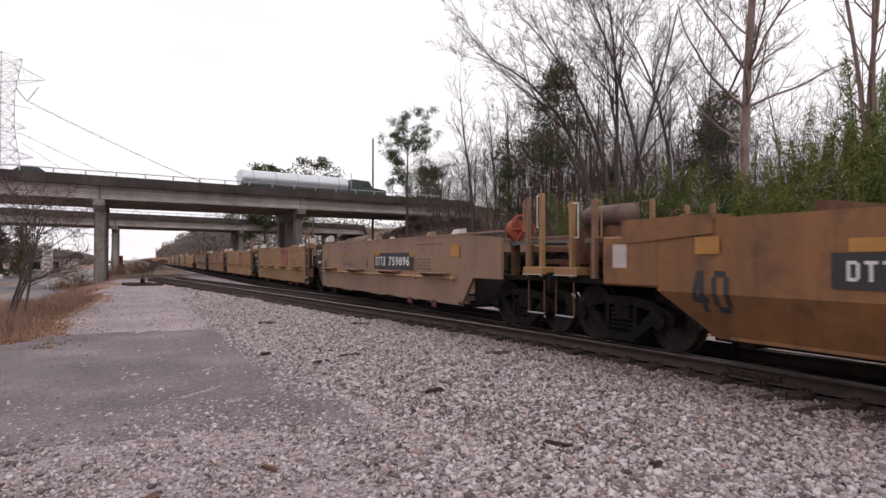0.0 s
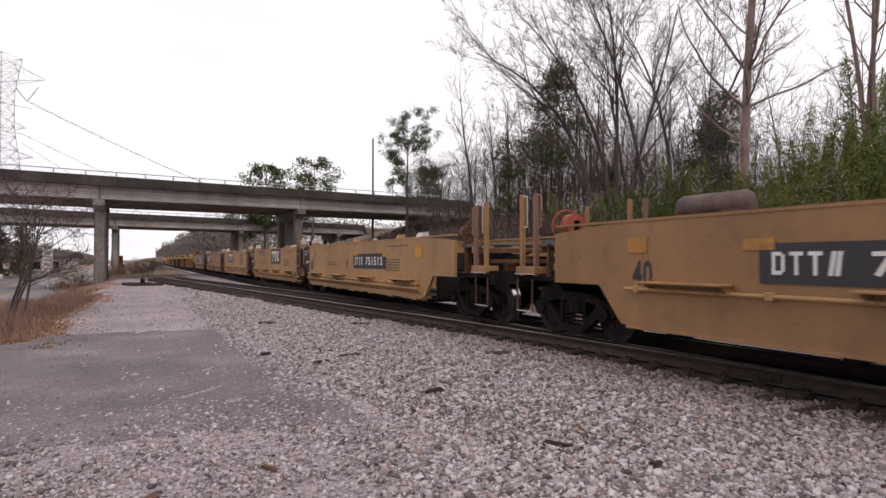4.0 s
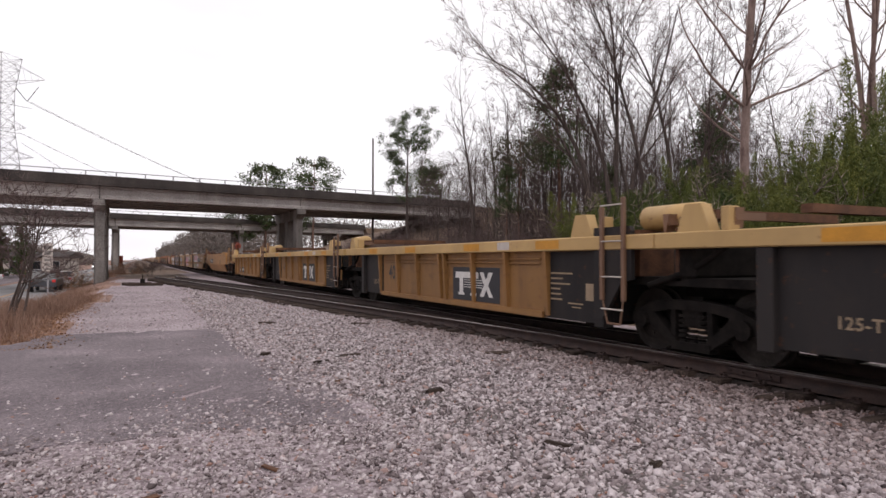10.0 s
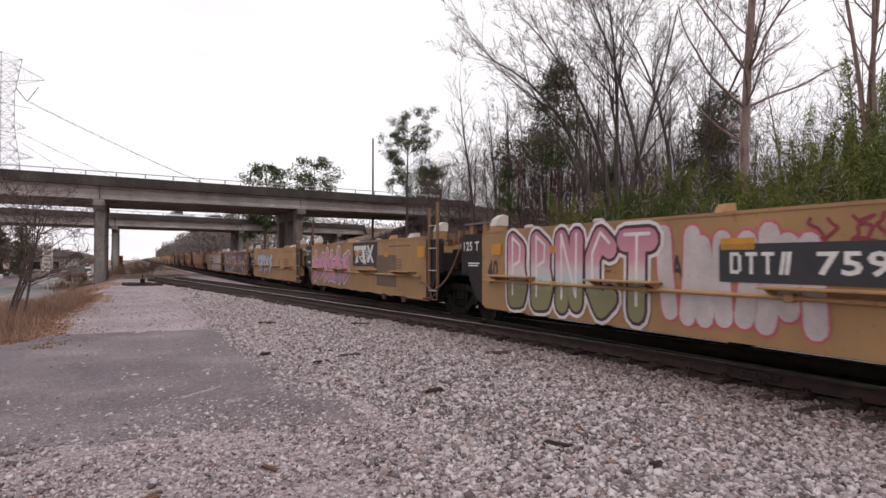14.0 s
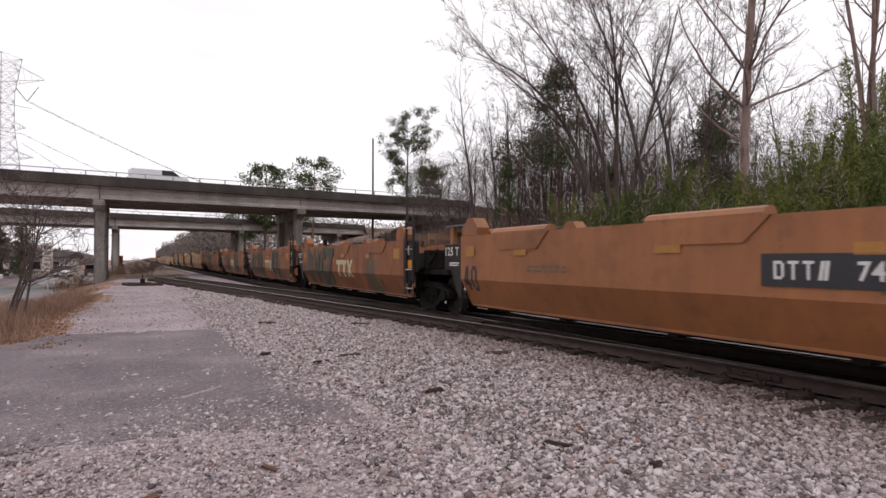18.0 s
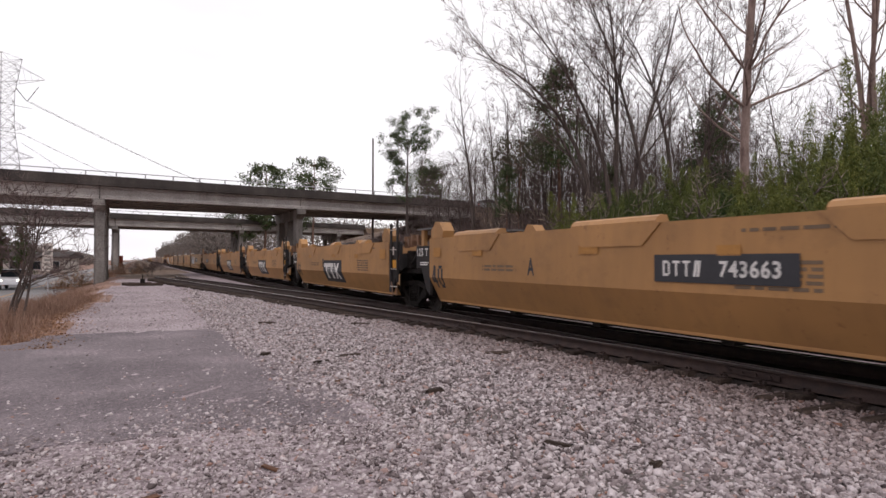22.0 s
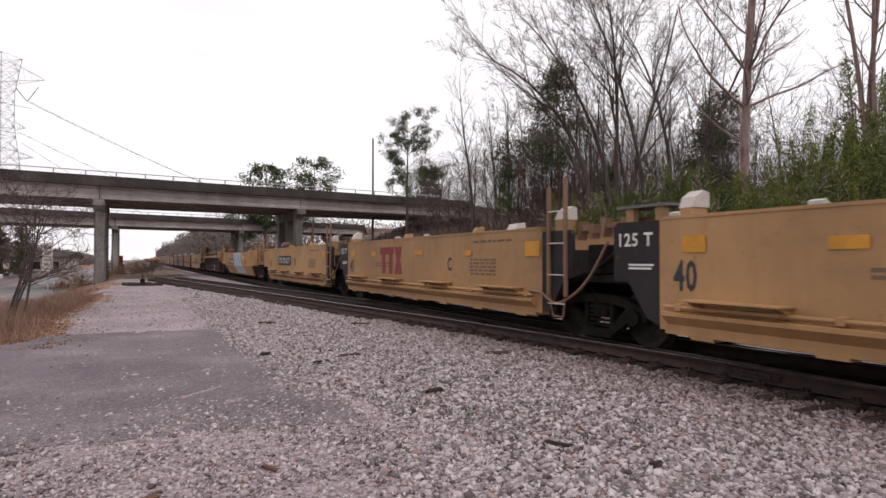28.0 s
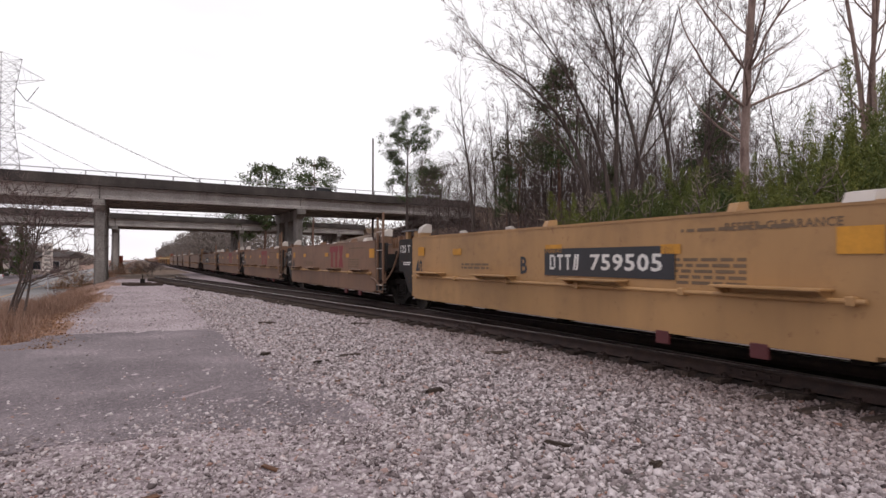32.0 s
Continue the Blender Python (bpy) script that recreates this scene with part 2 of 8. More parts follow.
def gravel_ground():
    """Ground sheet: fine crushed stone with dust, dirt and dry ground further off."""
    m, n, l, b = shader("dusty gravel ground", 0.95)
    tc, v = n.new("ShaderNodeTexCoord"), n.new("ShaderNodeTexVoronoi")
    v.inputs["Scale"].default_value = 26.0
    l.new(tc.outputs["Object"], v.inputs["Vector"])
    c = ramp(n, [(0.0, (0.245, 0.197, 0.208)), (0.5, (0.42, 0.362, 0.382)), (1.0, (0.62, 0.55, 0.58))])
    l.new(v.outputs["Color"], c.inputs[0])
    edge = ramp(n, [(0.0, (1.05, 1.05, 1.05)), (0.65, (0.6, 0.58, 0.57))])
    l.new(v.outputs["Distance"], edge.inputs[0])
    col = blend(n, l, None, c.outputs[0], edge.outputs[0], "MULTIPLY", 0.8)
    big = noise_node(n, l, 0.45, 5)
    d = ramp(n, [(0.38, (0.76, 0.72, 0.71)), (0.64, (1.06, 1.03, 1.02))])
    l.new(big.outputs[0], d.inputs[0])
    col = blend(n, l, None, col, d.outputs[0], "MULTIPLY", 1.0)
    l.new(col, b.inputs["Base Color"])
    bump(n, l, b, v.outputs["Distance"], 0.6, 0.02)
    return m


def asphalt_mat():
    m, n, l, b = shader("old grey asphalt", 0.92)
    big = noise_node(n, l, 0.5, 6, None, "Object", 0.6)
    c = ramp(n, [(0.32, (0.118, 0.095, 0.103)), (0.52, (0.172, 0.141, 0.150)), (0.72, (0.265, 0.22, 0.231))])
    l.new(big.outputs[0], c.inputs[0])
    agg = noise_node(n, l, 60, 4)
    a = ramp(n, [(0.34, (0.5, 0.5, 0.5)), (0.55, (1.05, 1.05, 1.05)), (0.68, (1.7, 1.65, 1.6))])
    l.new(agg.outputs[0], a.inputs[0])
    col = blend(n, l, None, c.outputs[0], a.outputs[0], "MULTIPLY", 1.0)
    grit = noise_node(n, l, 14, 5, None, "Object", 0.7)
    d = ramp(n, [(0.36, (0.66, 0.65, 0.65)), (0.56, (1.06, 1.06, 1.06)), (0.70, (1.45, 1.42, 1.40))])
    l.new(grit.outputs[0], d.inputs[0])
    col = blend(n, l, None, col, d.outputs[0], "MULTIPLY", 1.0)
    l.new(col, b.inputs["Base Color"])
    bump(n, l, b, agg.outputs[0], 0.5, 0.01)
    return m


GRAVEL = gravel_ground()

# ground beneath the ballast: its dark colour stands in for shade between the stones
BALLAST_UNDER = rough_mat("dusty stone fines", (0.075, 0.06, 0.055), (0.19, 0.165, 0.155), 1.5, 30, 0.95, 0.8, 0.03)
BALLAST_DARK = rough_mat("oil-blackened ballast", (0.030, 0.024, 0.021), (0.085, 0.068, 0.06), 2.0, 24, 0.9, 1.0, 0.04)
ASPHALT = asphalt_mat()
for _m in (STEEL_DARK, WHEEL_FACE, PAINT_BLACK, TIE_WOOD, BALLAST_DARK, STONE):
    _m.node_tree.nodes["Principled BSDF"].inputs["Specular IOR Level"].default_value = 0.15
ROAD = rough_mat("pale worn road", (0.20, 0.195, 0.195), (0.30, 0.29, 0.285), 0.4, 20, 0.9, 0.2, 0.01)
SOIL = rough_mat("leaf-strewn brown soil", (0.085, 0.052, 0.034), (0.20, 0.135, 0.092), 0.5, 12, 0.95, 0.5, 0.04)
STRAW = rough_mat("matted dry grass", (0.16, 0.088, 0.062), (0.34, 0.205, 0.15), 0.9, 22, 0.95, 0.6, 0.04)
# pale tone that stands in for distance haze
FAR_HAZE = rough_mat("far hazy woods", (0.16, 0.135, 0.13), (0.25, 0.215, 0.205), 0.06, 0.6, 0.95, 0.1, 0.1)
GLASS = plain("dark vehicle glass", (0.02, 0.022, 0.025), 0.12)
RUBBER = plain("tyre rubber", (0.02, 0.02, 0.02), 0.85)
CHROME = plain("bright metal", (0.6, 0.6, 0.62), 0.25, 1.0)
WHITE_PAINT = plain("white vehicle paint", (0.74, 0.74, 0.76), 0.3, 0.0, 0.05)
SILVER = plain("polished tank shell", (0.66, 0.68, 0.72), 0.3, 0.4, 0.05)
RED_BOX = rough_mat("rust-red container paint", (0.26, 0.05, 0.03), (0.34, 0.075, 0.045), 0.8, 20, 0.6, 0.1, 0.01)


def lamp_mat(name, colour, power):
    m, n, l, b = shader(name, 0.4)
    b.inputs["Base Color"].default_value = (*colour, 1)
    b.inputs["Emission Color"].default_value = (*colour, 1)
    b.inputs["Emission Strength"].default_value = power
    return m


HEADLIGHT = lamp_mat("lit headlight", (1.0, 0.95, 0.82), 3.0)
TAILLIGHT = lamp_mat("lit tail light", (0.5, 0.02, 0.015), 0.25)

# ---- mesh helpers ----
def part(name, bm, material, parent=None, label=""):
    me = bpy.data.meshes.new(name)
    bm.normal_update()
    bm.to_mesh(me)
    bm.free()
    me.materials.append(material)
    ob = new(name, me)
    if parent is not None:
        ob.parent = parent
    if label:
        ob["label"] = label
    return ob


def share(ob, parent, x=0, y=0, z=0, rz=0):
    """Another piece on the same mesh."""
    o = new(ob.name.split(".")[0], ob.data)
    o.parent = parent
    o.matrix_basis = pose(x, y, z, 0, 0, rz)
    if "label" in ob:
        o["label"] = ob["label"]
    return o


def mesh_part(name, verts, faces, material, parent=None, label=""):
    me = bpy.data.meshes.new(name)
    me.from_pydata([tuple(v) for v in verts], [], faces)
    me.materials.append(material)
    ob = new(name, me)
    if parent is not None:
        ob.parent = parent
    if label:
        ob["label"] = label
    return ob


def quads_part(name, verts, nper, material, parent=None, label=""):
    """Many separate quads or triangles at once from an array of corners."""
    n = len(verts) // nper
    me = bpy.data.meshes.new(name)
    me.vertices.add(len(verts))
    me.vertices.foreach_set("co", np.asarray(verts, dtype=np.float32).ravel())
    me.loops.add(len(verts))
    me.loops.foreach_set("vertex_index", np.arange(len(verts), dtype=np.int32))
    me.polygons.add(n)
    me.polygons.foreach_set("loop_start", np.arange(0, len(verts), nper, dtype=np.int32))
    me.update(calc_edges=True)
    me.materials.append(material)
    ob = new(name, me)
    if parent is not None:
        ob.parent = parent
    if label:
        ob["label"] = label
    return ob


def indexed_part(name, verts, faces, material, parent=None, label="", smooth=False):
    """Mesh from arrays; every face has the same number of corners."""
    faces = np.asarray(faces, dtype=np.int32)
    me = bpy.data.meshes.new(name)
    me.vertices.add(len(verts))
    me.vertices.foreach_set("co", np.asarray(verts, dtype=np.float32).ravel())
    me.loops.add(faces.size)
    me.loops.foreach_set("vertex_index", faces.ravel())
    me.polygons.add(len(faces))
    me.polygons.foreach_set("loop_start", np.arange(0, faces.size, faces.shape[1], dtype=np.int32))
    if smooth:
        me.polygons.foreach_set("use_smooth", np.ones(len(faces), dtype=bool))
    me.update(calc_edges=True)
    me.materials.append(material)
    ob = new(name, me)
    if parent is not None:
        ob.parent = parent
    if label:
        ob["label"] = label
    return ob


def box(bm, x0, x1, y0, y1, z0, z1, bevel=0.0):
    v = [bm.verts.new((x, y, z)) for x in (x0, x1) for y in (y0, y1) for z in (z0, z1)]
    fs = [bm.faces.new([v[i] for i in q]) for q in ((0, 1, 3, 2), (4, 6, 7, 5), (0, 4, 5, 1), (2, 3, 7, 6), (0, 2, 6, 4), (1, 5, 7, 3))]
    if bevel:
        es = list({e for f in fs for e in f.edges})
        bmesh.ops.bevel(bm, geom=es, offset=bevel, segments=1, affect="EDGES", profile=0.5)
    return bm


def prism(bm, outline, axis, a, b):
    """An outline of (u, v) pairs pushed along an axis from a to b. Axis x: (y, z); y: (x, z); z: (x, y)."""
    def at(u, v, w):
        return {"x": (w, u, v), "y": (u, w, v), "z": (u, v, w)}[axis]
    lo = [bm.verts.new(at(u, v, a)) for u, v in outline]
    hi = [bm.verts.new(at(u, v, b)) for u, v in outline]
    bm.faces.new(lo)
    bm.faces.new(list(reversed(hi)))
    n = len(outline)
    for i in range(n):
        j = (i + 1) % n
        bm.faces.new((lo[j], lo[i], hi[i], hi[j]))
    bmesh.ops.recalc_face_normals(bm, faces=bm.faces[:])
    return bm


def rod(bm, p, q, r, n=8, r2=None):
    p, q = Vector(p), Vector(q)
    d = q - p
    m = Matrix.Translation((p + q) / 2) @ d.to_track_quat("Z", "Y").to_matrix().to_4x4()
    bmesh.ops.create_cone(bm, cap_ends=True, segments=n, radius1=r, radius2=r if r2 is None else r2, depth=d.length, matrix=m)
    return bm


def pipe(bm, pts, r, n=6):
    for p, q in zip(pts, pts[1:]):
        rod(bm, p, q, r, n)
    return bm


def hose(bm, pts, r, n=8, steps=4):
    """A smooth bent tube through the points, one closed skin."""
    p = [Vector(q) for q in pts]
    line = []
    for i in range(len(p) - 1):
        a, b, c, d = p[max(0, i - 1)], p[i], p[i + 1], p[min(len(p) - 1, i + 2)]
        for k in range(steps):
            t = k / steps
            line.append(0.5 * (2 * b + (c - a) * t + (2 * a - 5 * b + 4 * c - d) * t * t + (3 * b - a - 3 * c + d) * t * t * t))
    line.append(p[-1])
    rings = []
    for i, q in enumerate(line):
        way = (line[min(len(line) - 1, i + 1)] - line[max(0, i - 1)]).normalized()
        u = way.cross(Vector((1, 0, 0))).normalized()
        w = way.cross(u)
        rings.append([bm.verts.new(q + (u * math.cos(6.2832 * k / n) + w * math.sin(6.2832 * k / n)) * r) for k in range(n)])
    for a, b in zip(rings, rings[1:]):
        for k in range(n):
            bm.faces.new((a[k], a[(k + 1) % n], b[(k + 1) % n], b[k])).smooth = True
    bm.faces.new(rings[0][::-1])
    bm.faces.new(rings[-1])
    bmesh.ops.recalc_face_normals(bm, faces=bm.faces[:])


def B():
    return bmesh.new()


def thing(name, label, category, group="", at=None):
    e = new(name)
    e.empty_display_size = 0.2
    tagged(e, label, category, group)
    if at is not None:
        e.matrix_basis = at
    return e


def text_mesh(body, size, depth=0.004):
    """Verts and faces of a word in the built-in font, in its own plane."""
    cu = bpy.data.curves.new("lettering", "FONT")
    cu.body, cu.size, cu.extrude, cu.resolution_u = body, size, 0.0, 2
    cu.align_x, cu.offset, cu.space_character = "LEFT", 0.022, 1.08
    ob = bpy.data.objects.new("lettering", cu)
    me = bpy.data.meshes.new_from_object(ob)
    vs = [v.co.copy() for v in me.vertices]
    fs = [tuple(p.vertices) for p in me.polygons]
    bpy.data.objects.remove(ob)
    bpy.data.curves.remove(cu)
    bpy.data.meshes.remove(me)
    return vs, fs


def text_part(name, body, material, parent, x, y, z, height, width, label=""):
    """Word on a wall that faces -x, read from the camera's side: it runs towards smaller y."""
    vs, fs = text_mesh(body, 1.0)
    lo = [min(v[i] for v in vs) for i in (0, 1)]
    hi = [max(v[i] for v in vs) for i in (0, 1)]
    sx, sy = width / (hi[0] - lo[0]), height / (hi[1] - lo[1])
    pts = [(x, y - (v.x - lo[0]) * sx, z + (v.y - lo[1]) * sy) for v in vs]
    return mesh_part(name, pts, fs, material, parent, label)


def clipped(poly, z, upper):
    """The piece of an outline of (y, z) above or below a level."""
    out = []
    for (a, b), (c, d) in zip(poly, poly[1:] + poly[:1]):
        i, j = (b >= z) == upper, (d >= z) == upper
        if i:
            out.append((a, b))
        if i != j:
            k = (z - b) / (d - b)
            out.append((a + (c - a) * k, z))
    return out


def bent_shapes(name, polys, material, parent, x, label="", crease=0.94, slope=0.508):
    """Painted shapes that follow a side wall whose lower half leans in."""
    vs, fs = [], []
    for i, q in enumerate(polys):
        lift = 0.00007 * (i % 30)                                 # overlapping shapes lie a hair apart
        for upper in (True, False):
            c = clipped(q, crease, upper)
            if len(c) > 2:
                k = len(vs)
                vs += [(x - lift if b >= crease else x - lift + (crease - b) * slope, a, b) for a, b in c]
                fs.append(tuple(range(k, k + len(c))))
    return mesh_part(name, vs, fs, material, parent, label)


def flat_shapes(name, polys, material, parent, x, label=""):
    """Flat painted shapes on a wall that faces -x; outlines of (y, z)."""
    vs, fs = [], []
    for p in polys:
        k = len(vs)
        vs += [(x, a, b) for a, b in p]
        fs.append(tuple(range(k, k + len(p))))
    return mesh_part(name, vs, fs, material, parent, label)


def bar(y0, y1, z0, z1):
    return [(y1, z0), (y0, z0), (y0, z1), (y1, z1)]


def blob(cy, cz, ry, rz, n=14, rough=0.15, seed=0):
    rnd = random.Random(seed)
    out = []
    for i in range(n):
        a = 2 * math.pi * i / n
        k = 1 + rough * (rnd.random() * 2 - 1)
        out.append((cy - ry * k * math.cos(a), cz + rz * k * math.sin(a)))
    return out


def hill(x, y):
    """Height of the ground."""
    z = -0.35
    z += 0.09 * max(0.0, min(1.0, (x - 2.2) / 2.6))          # ballast shoulder
    if x < -1.5:
        z -= 0.95 * min(1.0, (-1.5 - x) / 4.0) * min(1.0, max(0.0, (y - 12) / 22.0))
    if x > 11.0:
        k = min(1.0, (x - 11.0) / 12.0)
        z += 2.6 * k * k * (3 - 2 * k) * max(0.0, min(1.0, (130 - y) / 60.0))
    if x > 45:
        z += min(3.0, (x - 45) * 0.06)
    if x > 22 and 60 < y < 130:                               # fill behind the bridge ends
        z += 4.4 * min(1.0, (x - 22) / 12.0) * min(1.0, (y - 60) / 16.0) * min(1.0, (130 - y) / 12.0)
    return z

# ---- ground ----
def build_ground():
    xs = sorted(set([-2500, -1200, -600, -300, -150, -90, -60, -40] + [round(-30 + i * 2.0, 2) for i in range(11)] + [round(-9 + i * 0.5, 2) for i in range(18)] + [round(i * 0.5, 2) for i in range(0, 26)]
                    + [round(13 + i * 1.5, 2) for i in range(20)] + [48, 60, 80, 120, 200, 400, 900, 2500]))
    ys = sorted(set([-2500, -600, -150, -60, -30, -15, -8, -4] + [round(-2 + i * 0.5, 2) for i in range(50)] + [round(23 + i * 2.0, 2) for i in range(56)] + [140, 160, 200, 300, 500, 900, 1600, 3500]))
    rnd = random.Random(4)
    verts = []
    for y in ys:
        for x in xs:
            near = abs(x) < 30 and -6 < y < 40
            verts.append((x, y, hill(x, y) + (rnd.uniform(-0.012, 0.012) if near else 0)))
    w = len(xs)
    faces = [(j * w + i, j * w + i + 1, (j + 1) * w + i + 1, (j + 1) * w + i) for j in range(len(ys) - 1) for i in range(w - 1)]
    g = indexed_part("ground", verts, faces, GRAVEL, None, "", True)
    tagged(g, "grey dusty gravel and dry winter ground", "ground", kind="structure")
    me = g.data
    me.materials.append(STRAW)
    me.materials.append(SOIL)
    me.materials.append(BALLAST_UNDER)
    for p in me.polygons:
        c = p.center
        if c.x > 10.8:
            p.material_index = 2
        elif c.x > 2.75 - 0.02 * c.y and -8 < c.y < 32 and c.x < 7.2:
            p.material_index = 3
        elif c.x < -1.45 - 0.4 * math.sin(c.y * 0.35) and c.y > 15 or c.x < -7.5 and c.y > 9 or c.x < -12:
            p.material_index = 1
        elif c.y > 62 and c.x < 4.5 or c.y > 80 and c.x < 6.2:
            p.material_index = 2
    return g


def sheet(name, outline, z, material, label, category, steps=1):
    """Thin slab that follows the ground, from an outline of (x, y)."""
    bm = B()
    prism(bm, outline, "z", -0.02, 0.006)
    ob = part(name, bm, material)
    ob.location = (0, 0, z)
    tagged(ob, label, category, kind="structure")
    return ob


def ragged(points, step, amount, seed):
    """An outline with uneven edges."""
    rnd = random.Random(seed)
    out = []
    for (ax, ay), (bx, by) in zip(points, points[1:] + points[:1]):
        n = max(1, int(math.hypot(bx - ax, by - ay) / step))
        for i in range(n):
            k = i / n
            out.append((ax + (bx - ax) * k + rnd.uniform(-amount, amount), ay + (by - ay) * k + rnd.uniform(-amount, amount)))
    return out


build_ground()
sheet("pavement", ragged([(-8, 6.6), (-4.2, 6.5), (-1.1, 6.75), (0.3, 6.8), (1.0, 6.65), (1.6, 6.55), (2.35, 6.5), (2.85, 7.3), (2.3, 8.5), (2.36, 9.8), (2.14, 11.9), (1.75, 14.4), (1.75, 16.5), (0.2, 16.8), (-1.7, 16.8), (-2.3, 15.3), (-3.4, 14.9), (-8, 14.2)], 0.25, 0.10, 3),
      -0.346, ASPHALT, "patch of old grey asphalt fraying into gravel", "pavement")


def stones(name, count, area, size, seed, label, keep=None, lift=0.0):
    """Angular crushed stones strewn over an area (x0, x1, y0, y1), thinning away from the camera."""
    rnd = np.random.RandomState(seed)
    base = np.array([(0, 0, 1), (0.9, 0.1, 0.1), (0.2, 0.85, 0), (-0.8, 0.35, 0.15), (-0.35, -0.8, 0.05), (0.5, -0.65, 0.2), (0.05, 0, -0.7)], dtype=np.float32)
    tri = np.array([(0, 1, 2), (0, 2, 3), (0, 3, 4), (0, 4, 5), (0, 5, 1), (6, 2, 1), (6, 3, 2), (6, 4, 3), (6, 5, 4), (6, 1, 5)], dtype=np.int32)
    x0, x1, y0, y1 = area
    px = rnd.uniform(x0, x1, count)
    py = y0 + (y1 - y0) * rnd.uniform(0, 1, count) ** 1.5
    if keep is not None:
        ok = keep(px, py, rnd)
        px, py = px[ok], py[ok]
    n = len(px)
    pz = np.array([hill(a, b) for a, b in zip(px, py)]) + lift
    s = rnd.uniform(size[0], size[1], n) * (0.6 + 0.9 * rnd.rand(n) ** 2.5)
    sc = np.stack([s * rnd.uniform(0.8, 1.35, n), s * rnd.uniform(0.6, 1.0, n), s * rnd.uniform(0.4, 0.8, n)], 1)
    jit = 1 + rnd.uniform(-0.42, 0.42, (n, 7, 3))
    v = base[None] * jit * sc[:, None, :]
    a, t, r = rnd.uniform(0, 6.283, n), rnd.uniform(-0.9, 0.9, n), rnd.uniform(-0.9, 0.9, n)
    y, z = v[:, :, 1] * np.cos(t)[:, None] - v[:, :, 2] * np.sin(t)[:, None], v[:, :, 1] * np.sin(t)[:, None] + v[:, :, 2] * np.cos(t)[:, None]
    x = v[:, :, 0]
    x, z = x * np.cos(r)[:, None] - z * np.sin(r)[:, None], x * np.sin(r)[:, None] + z * np.cos(r)[:, None]
    x, y = x * np.cos(a)[:, None] - y * np.sin(a)[:, None], x * np.sin(a)[:, None] + y * np.cos(a)[:, None]
    out = np.stack([x + px[:, None], y + py[:, None], z + (pz + s * 0.18)[:, None]], 2).reshape(-1, 3)
    faces = (tri[None] + (np.arange(n) * 7)[:, None, None]).reshape(-1, 3)
    ob = indexed_part(name, out, faces, STONE)
    tagged(ob, label, "gravel", kind="stuff")
    return ob


def keep_ballast(x, y, rnd):
    edge = 2.4 - 0.02 * y + 0.2 * np.sin(y * 1.3) + 0.75 * np.exp(-((y - 7.0) / 0.8) ** 2)
    dusty = np.exp(-(((x - 3.6) / 0.75) ** 2 + ((y - 5.9) / 0.55) ** 2)) 
    rail_at = np.where(y < 14, 7.2475 - 0.118 * y * y / 28.0, 7.2475 - 0.118 * (y - 7.0)) - 0.10 - 0.2 * rnd.rand(len(x)) ** 2
    return (x < rail_at) & (rnd.rand(len(x)) < np.clip((x - edge + 0.7) / 1.0, 0.0, 1.0) * (1 - 0.4 * np.minimum(1, dusty)))


def keep_fringe(x, y, rnd):
    d = y - (6.7 + 0.35 * np.sin(x * 2.1) + 0.2 * np.sin(x * 5.3))
    return rnd.rand(len(x)) < np.clip(0.95 - d * 0.6, 0.04, 1.0)


stones("ballast_stones", 118000, (1.7, 7.3, 2.2, 30.0), (0.020, 0.044), 7, "angular pale grey crushed ballast stones", keep_ballast)
stones("loose_gravel", 42000, (-3.5, 2.9, 2.6, 9.5), (0.010, 0.034), 8, "loose grey gravel scattered over dusty ground", keep_fringe)
stones("pebbles", 9000, (-2.2, 2.6, 6.5, 45.0), (0.010, 0.030), 10, "small pale pebbles strewn over asphalt and dust", lambda x, y, r: (x > -1.4) & ((y > 16.5) | (r.rand(len(x)) < 0.35)))
stones("pad_fringe", 5000, (0.6, 3.0, 6.0, 18.0), (0.012, 0.036), 12, "loose gravel along the frayed asphalt edge", lambda x, y, r: r.rand(len(x)) < np.clip((x - 1.3) / 1.2, 0, 1))
stones("far_ballast", 24000, (2.4, 7.2, 26.0, 75.0), (0.03, 0.06), 9, "pale grey ballast beside the further track", keep_ballast)
# ---- track ----
TRACK_X, GAUGE = 8.0, 1.505
RAIL_SHAPE = [(-0.075, -0.172), (0.075, -0.172), (0.075, -0.160), (0.012, -0.140), (0.012, -0.045), (0.036, -0.034), (0.036, -0.004), (-0.036, -0.004), (-0.036, -0.034), (-0.012, -0.045), (-0.012, -0.140), (-0.075, -0.160)]


def rail(path, name, parent):
    """A rail section swept along a path of (x, y)."""
    verts, faces, n = [], [], len(RAIL_SHAPE)
    head_v, head_f = [], []
    for i, (x, y) in enumerate(path):
        a, b = path[max(0, i - 1)], path[min(len(path) - 1, i + 1)]
        d = math.hypot(b[0] - a[0], b[1] - a[1])
        nx, ny = (b[1] - a[1]) / d, -(b[0] - a[0]) / d
        verts += [(x + nx * u, y + ny * u, z) for u, z in RAIL_SHAPE]
        head_v += [(x + nx * u, y + ny * u, z) for u, z in ((-0.034, -0.006), (-0.026, 0.0), (0.026, 0.0), (0.034, -0.006))]
    for i in range(len(path) - 1):
        for k in range(n):
            m = (k + 1) % n
            faces.append((i * n + k, i * n + m, (i + 1) * n + m, (i + 1) * n + k))
        for k in range(3):
            head_f.append((i * 4 + k, i * 4 + k + 1, (i + 1) * 4 + k + 1, (i + 1) * 4 + k))
    r = indexed_part(name, verts, faces, RAIL_SIDE, parent)
    indexed_part("rail_head", head_v, head_f, RAIL_TOP, r, "dull worn running surface")
    return r


